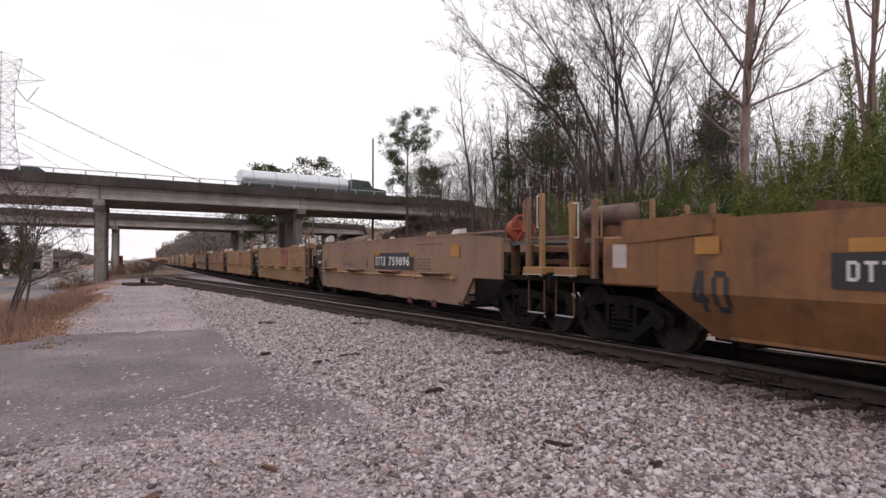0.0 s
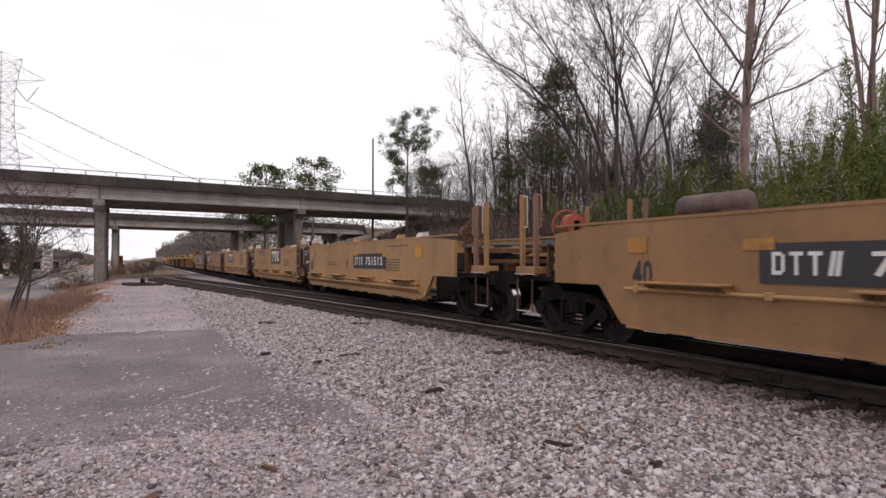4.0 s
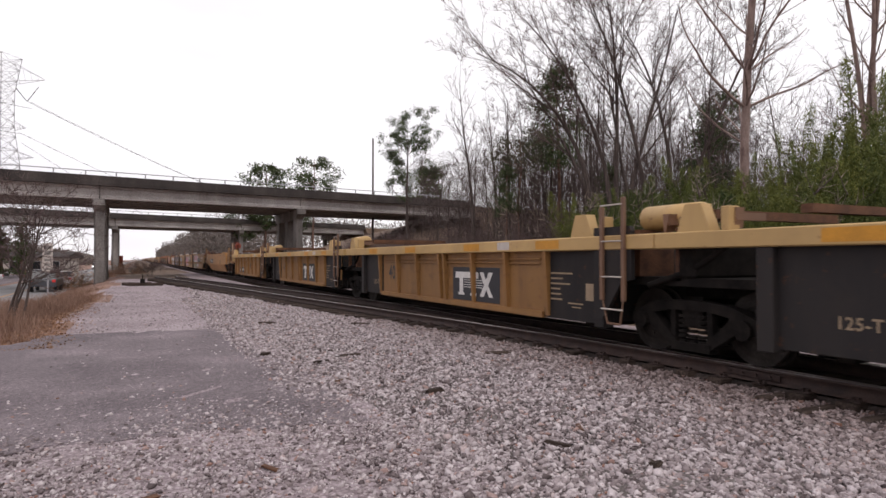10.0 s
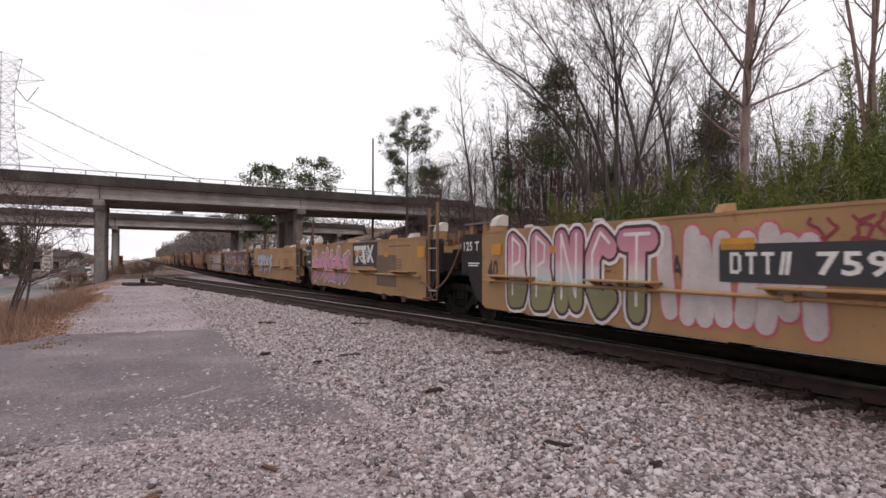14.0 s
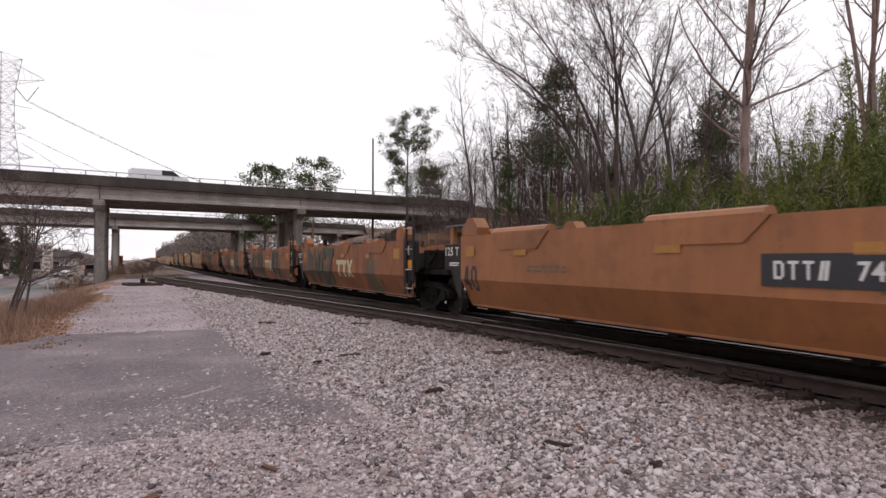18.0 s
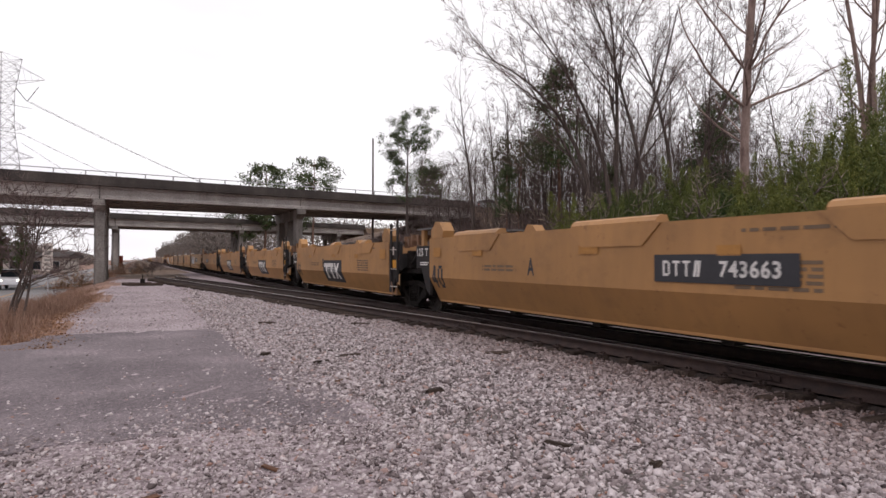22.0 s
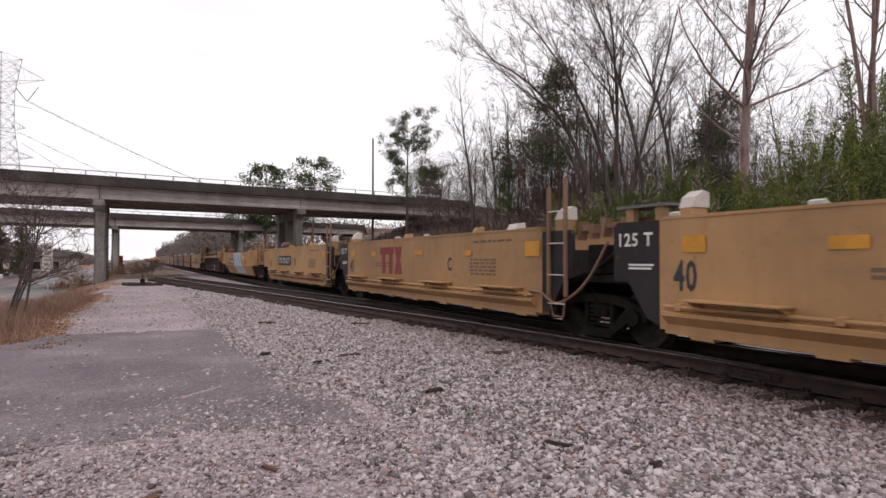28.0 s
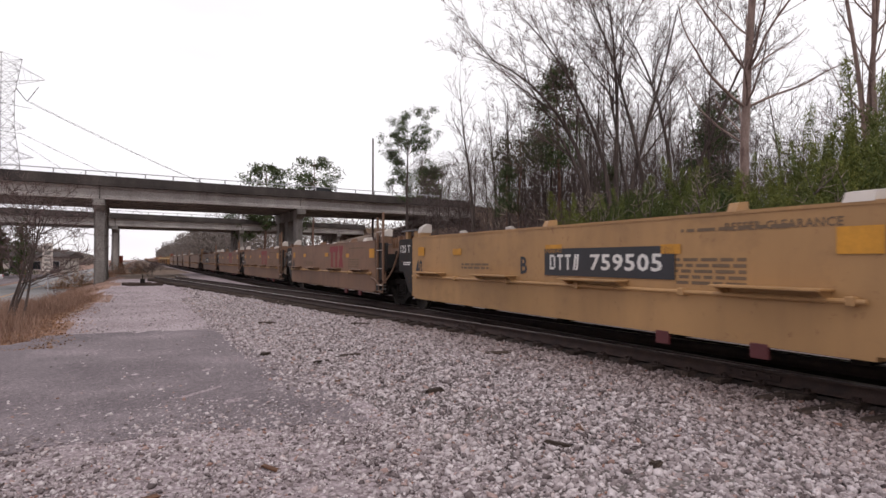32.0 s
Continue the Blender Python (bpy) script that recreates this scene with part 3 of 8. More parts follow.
def side_x(y):
    """Near rail of the diverging siding."""
    base = TRACK_X - GAUGE / 2
    if y < 0:
        return base
    return base - (0.118 * y * y / 28.0 if y < 14 else 0.118 * (y - 7.0))


def build_track():
    main = thing("railway_track", "main line track with rusty rails on wooden ties", "track")
    tagged(main, kind="structure")
    near, far = TRACK_X - GAUGE / 2, TRACK_X + GAUGE / 2
    rail([(near, -60), (near, 60), (near, 1500)], "rail", main)
    rail([(far, -60), (far, 60), (far, 1500)], "rail", main)
    bm = B()
    prism(bm, [(7.0, -0.36), (7.16, -0.21), (9.4, -0.21), (10.6, -0.38)], "y", -60, 1500)
    part("ballast_bed", bm, BALLAST_DARK, main, "grimy ballast under the ties")
    tie = None
    for i in range(64):
        y = -3 + i * 0.56
        long_end = side_x(y) - 0.22 if y < 16 else 6.72
        bm = B()
        rnd = random.Random(i)
        box(bm, long_end + rnd.uniform(-0.12, 0.1), 9.3, y - 0.115, y + 0.115, -0.36, -0.178 + rnd.uniform(-0.012, 0.004), 0.012)
        part("tie", bm, TIE_WOOD, main)
    bm = B()
    for i in range(260):
        y = 33 + i * 0.56
        box(bm, 6.72, 9.3, y - 0.11, y + 0.11, -0.3, -0.185)
    tagged(part("far_ties", bm, TIE_WOOD, main), kind="stuff")
    siding = thing("siding_track", "rusty diverging siding track on sunken wooden ties", "track")
    tagged(siding, kind="structure")
    pts = [(side_x(y), y) for y in [-10, -4, 0, 2, 4, 6, 8, 10, 12, 14, 20, 30, 40, 50, 57]]
    rail(pts, "rail", siding)
    rail([(x + 1.515, y) for x, y in pts if y >= 0], "rail", siding)
    for i in range(70):
        y = 16.4 + i * 0.58
        x = side_x(y)
        bm = B()
        rnd = random.Random(500 + i)
        box(bm, -0.62 + rnd.uniform(-0.1, 0.1), 2.1, -0.11, 0.11, -0.34, -0.185 + rnd.uniform(-0.02, 0.004), 0.012)
        t = part("tie", bm, TIE_WOOD, siding)
        t.matrix_basis = pose(x, y, 0, 0, 0, 6.7)
    bm = B()
    prism(bm, [(-0.22, -0.36), (-0.05, -0.2), (1.75, -0.205), (2.2, -0.36)], "y", 0.0, 60)
    bmesh.ops.subdivide_edges(bm, edges=[e for e in bm.edges if abs(e.verts[0].co.y - e.verts[1].co.y) > 1], cuts=24)
    for v in bm.verts:
        v.co.x += side_x(v.co.y)
    part("ballast_bed", bm, BALLAST_DARK, siding)
    # joint bars, spikes and plates on the nearest rail
    for j, y in enumerate((2.2, 5.6, 12.4)):
        bm = B()
        x = side_x(y) - 0.028
        box(bm, x - 0.018, x, y - 0.42, y + 0.42, -0.128, -0.05, 0.004)
        for k in range(4):
            rod(bm, (x - 0.05, y - 0.3 + k * 0.2, -0.088), (x, y - 0.3 + k * 0.2, -0.088), 0.02, 6)
        part("joint_bar", bm, RAIL_SIDE, siding)
    for i in range(30):
        y = -0.76 + i * 0.56
        x = side_x(y)
        bm = B()
        box(bm, x - 0.17, x + 0.12, y - 0.09, y + 0.09, -0.18, -0.165)
        box(bm, x - 0.115, x - 0.07, y - 0.05, y - 0.02, -0.17, -0.135)
        box(bm, x - 0.115, x - 0.07, y + 0.02, y + 0.05, -0.17, -0.135)
        part("tie_plate", bm, RAIL_SIDE, siding)
    # frog and guard rail
    bm = B()
    prism(bm, [(7.05, 12.6), (7.29, 12.6), (7.29, 16.4), (6.75, 16.4)], "z", -0.16, -0.03)
    part("frog", bm, RAIL_SIDE, siding, "rusty cast switch frog")
    stand = thing("switch_stand", "low dark switch stand and timbers beside the siding", "switch stand")
    bm = B()
    box(bm, -0.6, 1.6, 46.0, 46.25, -0.35, -0.17, 0.015)
    box(bm, -0.9, 0.9, 47.2, 47.42, -0.35, -0.15, 0.015)
    part("timber", bm, TIE_WOOD, stand)
    bm = B()
    box(bm, 0.2, 0.5, 46.2, 46.5, -0.17, 0.10, 0.02)
    rod(bm, (0.35, 46.35, 0.1), (0.35, 46.35, 0.32), 0.03)
    part("lever_box", bm, STEEL_DARK, stand)


build_track()


def debris(name, label, category, spots, material, seed):
    """Small things lying about: (x, y, length, width, height, turn)."""
    for i, (x, y, l, w, h, rz) in enumerate(spots):
        rnd = random.Random(seed + i)
        bm = B()
        box(bm, -l / 2, l / 2, -w / 2, w / 2, 0, h, min(w, h) * 0.25)
        for v in bm.verts:
            v.co += Vector((rnd.uniform(-0.2, 0.2) * w, rnd.uniform(-0.2, 0.2) * w, rnd.uniform(-0.15, 0.15) * h))
        o = part(name, bm, material)
        o.matrix_basis = pose(x, y, hill(x, y) + 0.005, 0, rnd.uniform(-4, 4), rz)
        tagged(o, label, category)


debris("broken_tie_piece", "splintered dark piece of tie wood on ballast", "wood scrap", ((3.4, 4.68, 0.24, 0.05, 0.04, 130), (2.09, 11.61, 0.17, 0.10, 0.06, 10), (3.39, 7.23, 0.2, 0.10, 0.06, 170), (3.74, 3.84, 0.12, 0.08, 0.05, 20), (5.59, 9.41, 0.4, 0.09, 0.05, 160), (3.35, 10.63, 0.35, 0.06, 0.04, 165), (2.75, 10.3, 0.3, 0.05, 0.04, 20), (5.08, 15.18, 0.5, 0.1, 0.05, 165), (3.1, 17.0, 0.45, 0.1, 0.06, 160)), TIE_WOOD, 900)
debris("rusty_scrap", "small rusty scrap of steel on the gravel", "scrap", ((0.05, 5.0, 0.22, 0.06, 0.02, 20), (3.9, 5.0, 0.2, 0.05, 0.03, 60), (1.0, 5.3, 0.18, 0.05, 0.02, 120), (2.6, 8.6, 0.22, 0.05, 0.03, 10)), STEEL_RUST, 950)
for _i, (_y, _n) in enumerate(((3.87, 0.62), (4.4, 0.85), (5.05, 0.6), (9.4, 0.5))):
    _bm = B()
    box(_bm, side_x(_y) - _n, side_x(_y) + 0.2, _y - 0.08, _y + 0.08, -0.34, -0.222, 0.02)
    tagged(part("old_tie", _bm, TIE_WOOD), "weathered tie end poking out of the ballast", "railway tie", kind="")
# ---- road bridges ----
def bridge(px, py, heading, bents, k0, k1, under, width, label, rail_gap=2.4, grade=0.0):
    """A girder bridge. (px, py): a point under its near edge, heading: degrees from +y towards +x along it, k0..k1: its extent."""
    b = thing("road_bridge", label, "bridge")
    tagged(b, kind="structure")
    b.matrix_basis = pose(px, py, 0, 0, 0, 90 - heading)           # local x runs along the bridge, local y away from the camera

    def dz(k):
        return grade * k
    girder, slab, parapet, bent_cap, column, post = 1.15, 0.26, 0.62, 0.95, 0.95, 0.42
    cuts = [k0] + [k for k in bents if k0 < k < k1] + [k1]
    for a, c in zip(cuts, cuts[1:]):
        for i, y in enumerate(np.linspace(0.75, width - 0.75, 5)):
            bm = B()
            prism(bm, [(y - 0.30, under), (y + 0.30, under), (y + 0.30, under + 0.22), (y + 0.11, under + 0.36), (y + 0.11, under + 0.9), (y + 0.26, under + 1.02), (y + 0.26, under + girder), (y - 0.26, under + girder), (y - 0.26, under + 1.02), (y - 0.11, under + 0.9), (y - 0.11, under + 0.36), (y - 0.30, under + 0.22)], "x", a + 0.04, c - 0.04)
            for v in bm.verts:
                v.co.x += y / math.tan(radians(heading))
            part("girder", bm, CONCRETE_PALE, b, "pale concrete girder")
        bm = B()
        box(bm, a + 0.01, c - 0.01, 0.0, width, under + girder, under + girder + slab)
        for v in bm.verts:
            v.co.z += dz(v.co.x)
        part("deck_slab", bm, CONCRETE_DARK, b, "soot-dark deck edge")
        for y0, y1 in ((0.0, 0.32), (width - 0.32, width)):
            bm = B()
            zb = under + girder + slab
            prism(bm, [(y0, zb), (y1, zb), (y1 - 0.06, zb + parapet), (y0 + 0.06, zb + parapet)], "x", a + 0.01, c - 0.01)
            for v in bm.verts:
                v.co.z += dz(v.co.x)
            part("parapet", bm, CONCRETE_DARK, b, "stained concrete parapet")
    zt = under + girder + slab + parapet
    for y in (0.16, width - 0.16):
        bm = B()
        box(bm, k0, k1, y - 0.05, y + 0.05, zt + post - 0.07, zt + post)
        for v in bm.verts:
            v.co.z += dz(v.co.x)
        part("top_rail", bm, GALV, b, "pale metal top rail")
        bm = B()
        box(bm, -0.05, 0.05, -0.05, 0.05, 0, post - 0.06)
        pst = part("rail_post", bm, GALV, b)
        n = int((k1 - k0) / rail_gap)
        for i in range(1, n):
            k = k0 + i * rail_gap
            share(pst, b, k, y, zt + dz(k))
        pst.matrix_basis = pose(k0 + 0.2, y, zt + dz(k0))
    skew = 1.0 / math.tan(radians(heading))                        # the bents stand parallel to the track
    for k in bents:
        bm = B()
        z1 = under + dz(k) - 0.06
        prism(bm, [(0.1, z1), (width - 0.1, z1), (width - 0.1, z1 - 0.5), (width - 1.3, z1 - 1.05), (1.3, z1 - 1.05), (0.1, z1 - 0.5)], "x", k - 0.46, k + 0.46)
        for v in bm.verts:
            v.co.x += skew * v.co.y
        part("bent_cap", bm, CONCRETE_GRIMY, b)
        for y in (1.6, width / 2, width - 1.6):
            bm = B()
            c = k + skew * y
            box(bm, c - 0.38, c + 0.38, y - 0.42, y + 0.42, -2.6, z1 - 1.0, 0.05)
            part("column", bm, CONCRETE_GRIMY, b)
        for y in np.linspace(0.75, width - 0.75, 5):
            bm = B()
            c = k + skew * y
            box(bm, c - 0.4, c + 0.4, y - 0.26, y + 0.26, z1 - 0.004, under + dz(k))
            part("bearing", bm, STEEL_DARK, b)
    return b


NEAR_BRIDGE = bridge(6.0, 64.7, 79.8, [-46.4, -27.65, -9.2, 9.75, 28.6], -75, 33, 6.75, 12.0, "grey concrete girder road bridge with dark stained parapet")
FAR_BRIDGE = bridge(-3.2, 112.6, 70.8, [-64.8, -43.2, -21.6, 0.0, 21.6, 43.2], -110, 50, 6.75, 12.0, "further concrete girder road bridge on square columns")


def abutment(x, y, rz, w, d, h, z):
    bm = B()
    prism(bm, [(0, 0), (d, 0), (d, h), (d * 0.75, h)], "x", -w / 2, w / 2)
    o = part("bridge_abutment", bm, CONCRETE)
    o.matrix_basis = pose(x, y, z, 0, 0, rz)
    tagged(o, "pale concrete slope paving under the bridge end", "abutment", kind="structure")


abutment(41, 76, -70, 16, 10, 5.6, 1.2)
abutment(44, 132, -70, 16, 9, 5.2, 1.4)
# ---- the train of empty container well cars ----
SPEED, SIDE_LAG = 18.6, 3.145
HALF = 1.5
_protos = {}


def camo_mat():
    m, n, l, b = shader("rust paint with dull green overspray", 0.7)
    big = noise_node(n, l, 0.75, 2, (1, 1, 0.7))
    mask = ramp(n, [(0.58, (0, 0, 0)), (0.62, (0.8, 0.8, 0.8))])
    l.new(big.outputs[0], mask.inputs[0])
    st = noise_node(n, l, 1.4, 6, (2, 2, 0.8))
    rust = ramp(n, [(0.3, (0.17, 0.060, 0.025)), (0.7, (0.32, 0.122, 0.045))])
    green = ramp(n, [(0.3, (0.055, 0.058, 0.042)), (0.7, (0.095, 0.09, 0.062))])
    l.new(st.outputs[0], rust.inputs[0])
    l.new(st.outputs[0], green.inputs[0])
    l.new(blend(n, l, mask.outputs[0], rust.outputs[0], green.outputs[0]), b.inputs["Base Color"])
    return m


CAMO = camo_mat()
GREEN_ROLLED = rough_mat("dull green rolled paint", (0.046, 0.05, 0.037), (0.088, 0.086, 0.06), 1.6, 14, 0.75, 0.1, 0.005)

_moving = []


def make_truck(parent, y):
    """Two-axle freight truck: bolster > side frames, springs, axles, wheels."""
    if "truck" not in _protos:
        bm = B()
        box(bm, -1.05, 1.05, -0.18, 0.18, 0.42, 0.72, 0.03)
        rod(bm, (0, 0, 0.7), (0, 0, 0.86), 0.2, 12)
        t = part("truck", bm, STEEL_DARK, parent, "grimy cast steel freight truck")
        bm = B()
        prism(bm, [(-1.12, 0.58), (-0.72, 0.74), (-0.3, 0.80), (0.3, 0.80), (0.72, 0.74), (1.12, 0.58), (1.12, 0.42), (0.95, 0.40), (0.70, 0.60), (0.34, 0.66), (-0.34, 0.66), (-0.70, 0.60), (-0.95, 0.40), (-1.12, 0.42)], "x", -0.08, 0.08)
        prism(bm, [(-0.86, 0.48), (-0.70, 0.62), (-0.26, 0.24), (-0.30, 0.12)], "x", -0.075, 0.075)
        prism(bm, [(0.86, 0.48), (0.30, 0.12), (0.26, 0.24), (0.70, 0.62)], "x", -0.075, 0.075)
        box(bm, -0.09, 0.09, -0.34, 0.34, 0.10, 0.22)
        box(bm, -0.06, 0.06, -0.36, -0.28, 0.2, 0.68)
        box(bm, -0.06, 0.06, 0.28, 0.36, 0.2, 0.68)
        f = part("side_frame", bm, STEEL_DARK, t)
        f.matrix_basis = pose(-1.0, 0, 0)
        share(f, t, 1.0, 0, 0)
        bm = B()
        for a in (-0.17, 0.0, 0.17):
            for k in range(6):
                z = 0.23 + k * 0.07
                bmesh.ops.create_cone(bm, cap_ends=True, segments=8, radius1=0.075, radius2=0.075, depth=0.038, matrix=Matrix.Translation((0, a, z)))
        s = tagged(part("spring_nest", bm, STEEL_DARK, t), kind="stuff")
        s.matrix_basis = pose(-1.0, 0, 0)
        tagged(share(s, t, 1.0, 0, 0), kind="stuff")
        bm = B()
        for r, a, c in ((0.47, -0.07, 0.06), (0.505, 0.06, 0.095)):
            rod(bm, (a, 0, 0), (c, 0, 0), r, 28)
        for f_ in bm.faces:
            f_.material_index = 1 if abs(f_.normal.x) < 0.5 else 0
        rod(bm, (-0.12, 0, 0), (-0.06, 0, 0), 0.13, 12)
        bmesh.ops.create_cone(bm, cap_ends=False, segments=28, radius1=0.30, radius2=0.40, depth=0.03, matrix=Matrix.Translation((-0.08, 0, 0)) @ Matrix.Rotation(math.pi / 2, 4, "Y"))
        for k in range(5):
            a = k * 1.2566
            rod(bm, (-0.09, 0.22 * math.cos(a), 0.22 * math.sin(a)), (-0.068, 0.22 * math.cos(a), 0.22 * math.sin(a)), 0.035, 6)
        twin = bm.copy()
        for v in twin.verts:
            v.co.x = -v.co.x
        bmesh.ops.reverse_faces(twin, faces=twin.faces[:])
        for sx, mesh in ((-0.76, bm), (0.76, twin)):
            w = part("wheel", mesh, WHEEL_FACE, t, "steel wheel with a polished tread")
            w.data.materials.append(WHEEL_TREAD)
            w.matrix_parent_inverse = pose(sx, -0.89, 0.47)
            share(w, t).matrix_parent_inverse = pose(sx, 0.89, 0.47)
        bm = B()
        rod(bm, (-1.12, 0, 0), (1.12, 0, 0), 0.085, 10)
        for x in (-1.12, 1.12):
            rod(bm, (x - 0.03, 0, 0), (x + 0.03, 0, 0), 0.13, 10)
        ax = part("axle", bm, STEEL_DARK, t)
        ax.matrix_basis = pose(0, -0.89, 0.47)
        share(ax, t, 0, 0.89, 0.47)
        _protos["truck"] = t
        t.matrix_basis = pose(0, y, 0)
        return t
    t = copy_thing(_protos["truck"], pose(0, y, 0))
    t.parent = parent
    return t


def ladder(parent, y0, y1, top, paint, rungs=(0.62, 1.11, 1.65, 2.2)):
    for y, h in ((y0, top), (y1, top - 0.12)):
        bm = B()
        box(bm, -1.55, -1.49, y - 0.035, y + 0.035, 0.75, h, 0.008)
        part("ladder_post", bm, paint, parent)
    for z in rungs:
        bm = B()
        rod(bm, (-1.54, y0, z), (-1.54, y1, z), 0.012, 6)
        part("rung", bm, PAINT_PAD, parent, "worn steel rung")
    bm = B()
    pipe(bm, [(-1.52, y0, 0.8), (-1.5, (y0 + y1) / 2 - 0.14, 0.4), (-1.5, (y0 + y1) / 2 + 0.14, 0.4), (-1.52, y1, 0.8)], 0.016)
    part("stirrup", bm, PAINT_FADED, parent, "bent steel stirrup step")


def end_deck(parent, y, out, paint, seed, red=False, kind="flat"):
    """Car-end platform over the end truck: deck, coupler, posts, brake gear, steps. out: +1 or -1, the way the end faces."""
    rnd = random.Random(seed)
    at = lambda a, b: sorted((y + out * a, y + out * b))

    def piece(name, material, spans_, label="", bevel=0.0):
        bm = B()
        for x0, x1, a, b, z0, z1 in spans_:
            box(bm, x0, x1, *at(a, b), z0, z1, bevel)
        return part(name, bm, material, parent, label)
    piece("end_platform", STEEL_DARK, ((-1.30, 1.30, -1.3, 1.35, 0.98, 1.06), (-0.35, 0.35, -1.3, 1.35, 0.72, 0.98)), "grimy steel end platform")
    piece("end_sill", STEEL_DARK, ((-1.36, 1.36, 1.35, 1.43, 0.84, 1.14),), "", 0.01)
    bm = B()
    box(bm, -0.16, 0.16, *at(1.35, 1.77), 0.70, 0.96, 0.04)
    box(bm, -0.24, 0.14, *at(1.67, 1.9), 0.66, 1.0, 0.06)
    part("coupler", bm, STEEL_RUST, parent)
    near, far, tall = {"flat": (0.78, 1.23, 2.6), "bevel": (0.35, 0.94, 2.35), "post": (0.44, 1.04, 2.65)}[kind]
    for k, (x, dy) in enumerate(((-1.36, near), (-1.36, far), (1.30, near), (1.30, far))):
        h = tall + rnd.uniform(-0.1, 0.05)
        bm = B()
        box(bm, x - 0.045, x + 0.045, y + out * dy - 0.04, y + out * dy + 0.04, 1.06, h, 0.008)
        p = part("guide_post", bm, PAINT_DULL if k % 2 else PAINT_FADED, parent)
        if x < 0:
            bm = B()
            a = y + out * (dy - 0.16)
            pipe(bm, [(x, y + out * dy, h - 0.04), (x, a, h - 0.04), (x, a, h - 0.62), (x, y + out * dy, h - 0.62)], 0.012)
            part("grab_loop", bm, PAINT_PAD if k else PAINT_DULL, p, "thin bent grab loop")
    # outboard step block with a worn bright edge, and the hanging sill step
    piece("step_block", PAINT_DULL, ((-1.45, -1.12, 0.72, 1.34, 1.10, 1.24),), "painted outboard step block", 0.012)
    piece("step_edge", PAINT_PAD, ((-1.465, -1.44, 0.72, 1.34, 1.095, 1.11),), "worn bright step edge")
    bm = B()
    pipe(bm, [(-1.40, y + out * 1.35, 1.0), (-1.40, y + out * 1.35, 0.40), (-1.40, y + out * 0.85, 0.40), (-1.40, y + out * 0.85, 1.0)], 0.014)
    part("sill_step", bm, STEEL_RUST, parent, "bent steel sill step")
    bm = B()
    rod(bm, (-1.41, y + out * 0.85, 0.405), (-1.41, y + out * 1.35, 0.405), 0.015, 6)
    part("step_tread", bm, GALV, parent, "worn bright step tread")
    # brake gear on the platform
    for k in range(7):
        bx, by, hh = rnd.uniform(-1.05, 0.9), rnd.uniform(-0.9, 1.1), rnd.uniform(0.12, 0.5)
        piece("brake_fitting", (STEEL_DARK, STEEL_DARK, STEEL_RUST)[k % 3], ((bx - rnd.uniform(0.06, 0.2), bx + rnd.uniform(0.06, 0.2), by - rnd.uniform(0.05, 0.16), by + rnd.uniform(0.05, 0.16), 1.05, 1.06 + hh),), "", 0.02)
    piece("brake_cylinder", STEEL_DARK, ((-0.9, 0.7, -0.75, -0.35, 1.06, 1.52),), "", 0.05)
    piece("valve_box", STEEL_DARK, ((0.2, 0.9, -0.2, 0.45, 1.06, 1.45),), "", 0.05)
    bm = B()
    rod(bm, (-0.55, y - out * 0.25, 1.40), (-0.55, y + out * 0.75, 1.40), 0.17, 16)
    for q in bm.faces:
        q.smooth = len(q.verts) == 4
    part("reservoir", bm, STEEL_DARK, parent)
    piece("cross_brace", STEEL_RUST, ((-1.25, 1.25, near - 0.04, near + 0.04, 1.52, 1.62), (-1.25, 1.25, far - 0.04, far + 0.04, 1.30, 1.38)))
    bm = B()
    for k in range(6):
        a = -0.05 + k * 0.13
        box(bm, -1.28, 1.28, *at(a, a + 0.09), 1.70, 1.735)
    for x in (-1.25, -0.4, 0.4, 1.25):
        box(bm, x - 0.02, x + 0.02, *at(-0.05, 0.72), 1.655, 1.70)
    part("walkway_grating", bm, GALV_DARK, parent, "grey steel walkway grating")
    for x in (-1.18, 1.18):
        for a in (0.0, 0.6):
            piece("grating_leg", STEEL_RUST, ((x - 0.03, x + 0.03, a, a + 0.06, 1.05, 1.66),))
    for k in range(3):
        bm = B()
        sag, x = 0.12 + 0.09 * k, -0.75 + 0.5 * k
        hose(bm, [(x + 0.06 * math.sin(q), y + out * (-0.5 + 0.24 * q), 1.42 - sag * math.sin(q * 0.45) + 0.12 * (k == 1)) for q in range(8)], 0.026, 6, 2)
        part("air_hose", bm, STEEL_DARK, parent)
    # hand brake: a wheel before a round housing on a mast
    hx, hy, hz = {"flat": (-1.12, 0.2, 1.97), "bevel": (0.9, 0.75, 2.0), "post": (-1.05, 0.6, 2.42)}[kind]
    hub = Vector((hx, y + out * hy, hz))
    coat = STEEL_RED if red or kind == "post" and paint is not PAINT_BROWN else STEEL_RUST
    piece("brake_stand", STEEL_RUST, ((hx - 0.08, hx + 0.08, hy - 0.32, hy - 0.18, 1.05, hz + 0.1),), "", 0.02)
    bm = B()
    ring = [hub + Vector((0.28 * math.cos(a * 0.349), 0, 0.28 * math.sin(a * 0.349))) for a in range(19)]
    pipe(bm, ring, 0.02, 5)
    for a in range(0, 18, 3):
        rod(bm, hub, ring[a], 0.016, 5)
    rod(bm, hub - Vector((0, 0.06, 0)), hub + Vector((0, 0.06, 0)), 0.06, 8)
    wheel_ = part("brake_wheel", bm, coat, parent, "round hand-brake wheel")
    bm = B()
    rod(bm, hub - Vector((0, out * 0.32, 0)), hub - Vector((0, out * 0.10, 0)), 0.20, 20)
    for q in bm.faces:
        q.smooth = len(q.verts) == 4
    part("gear_housing", bm, coat, wheel_, "round brake gear housing")
    bm = B()
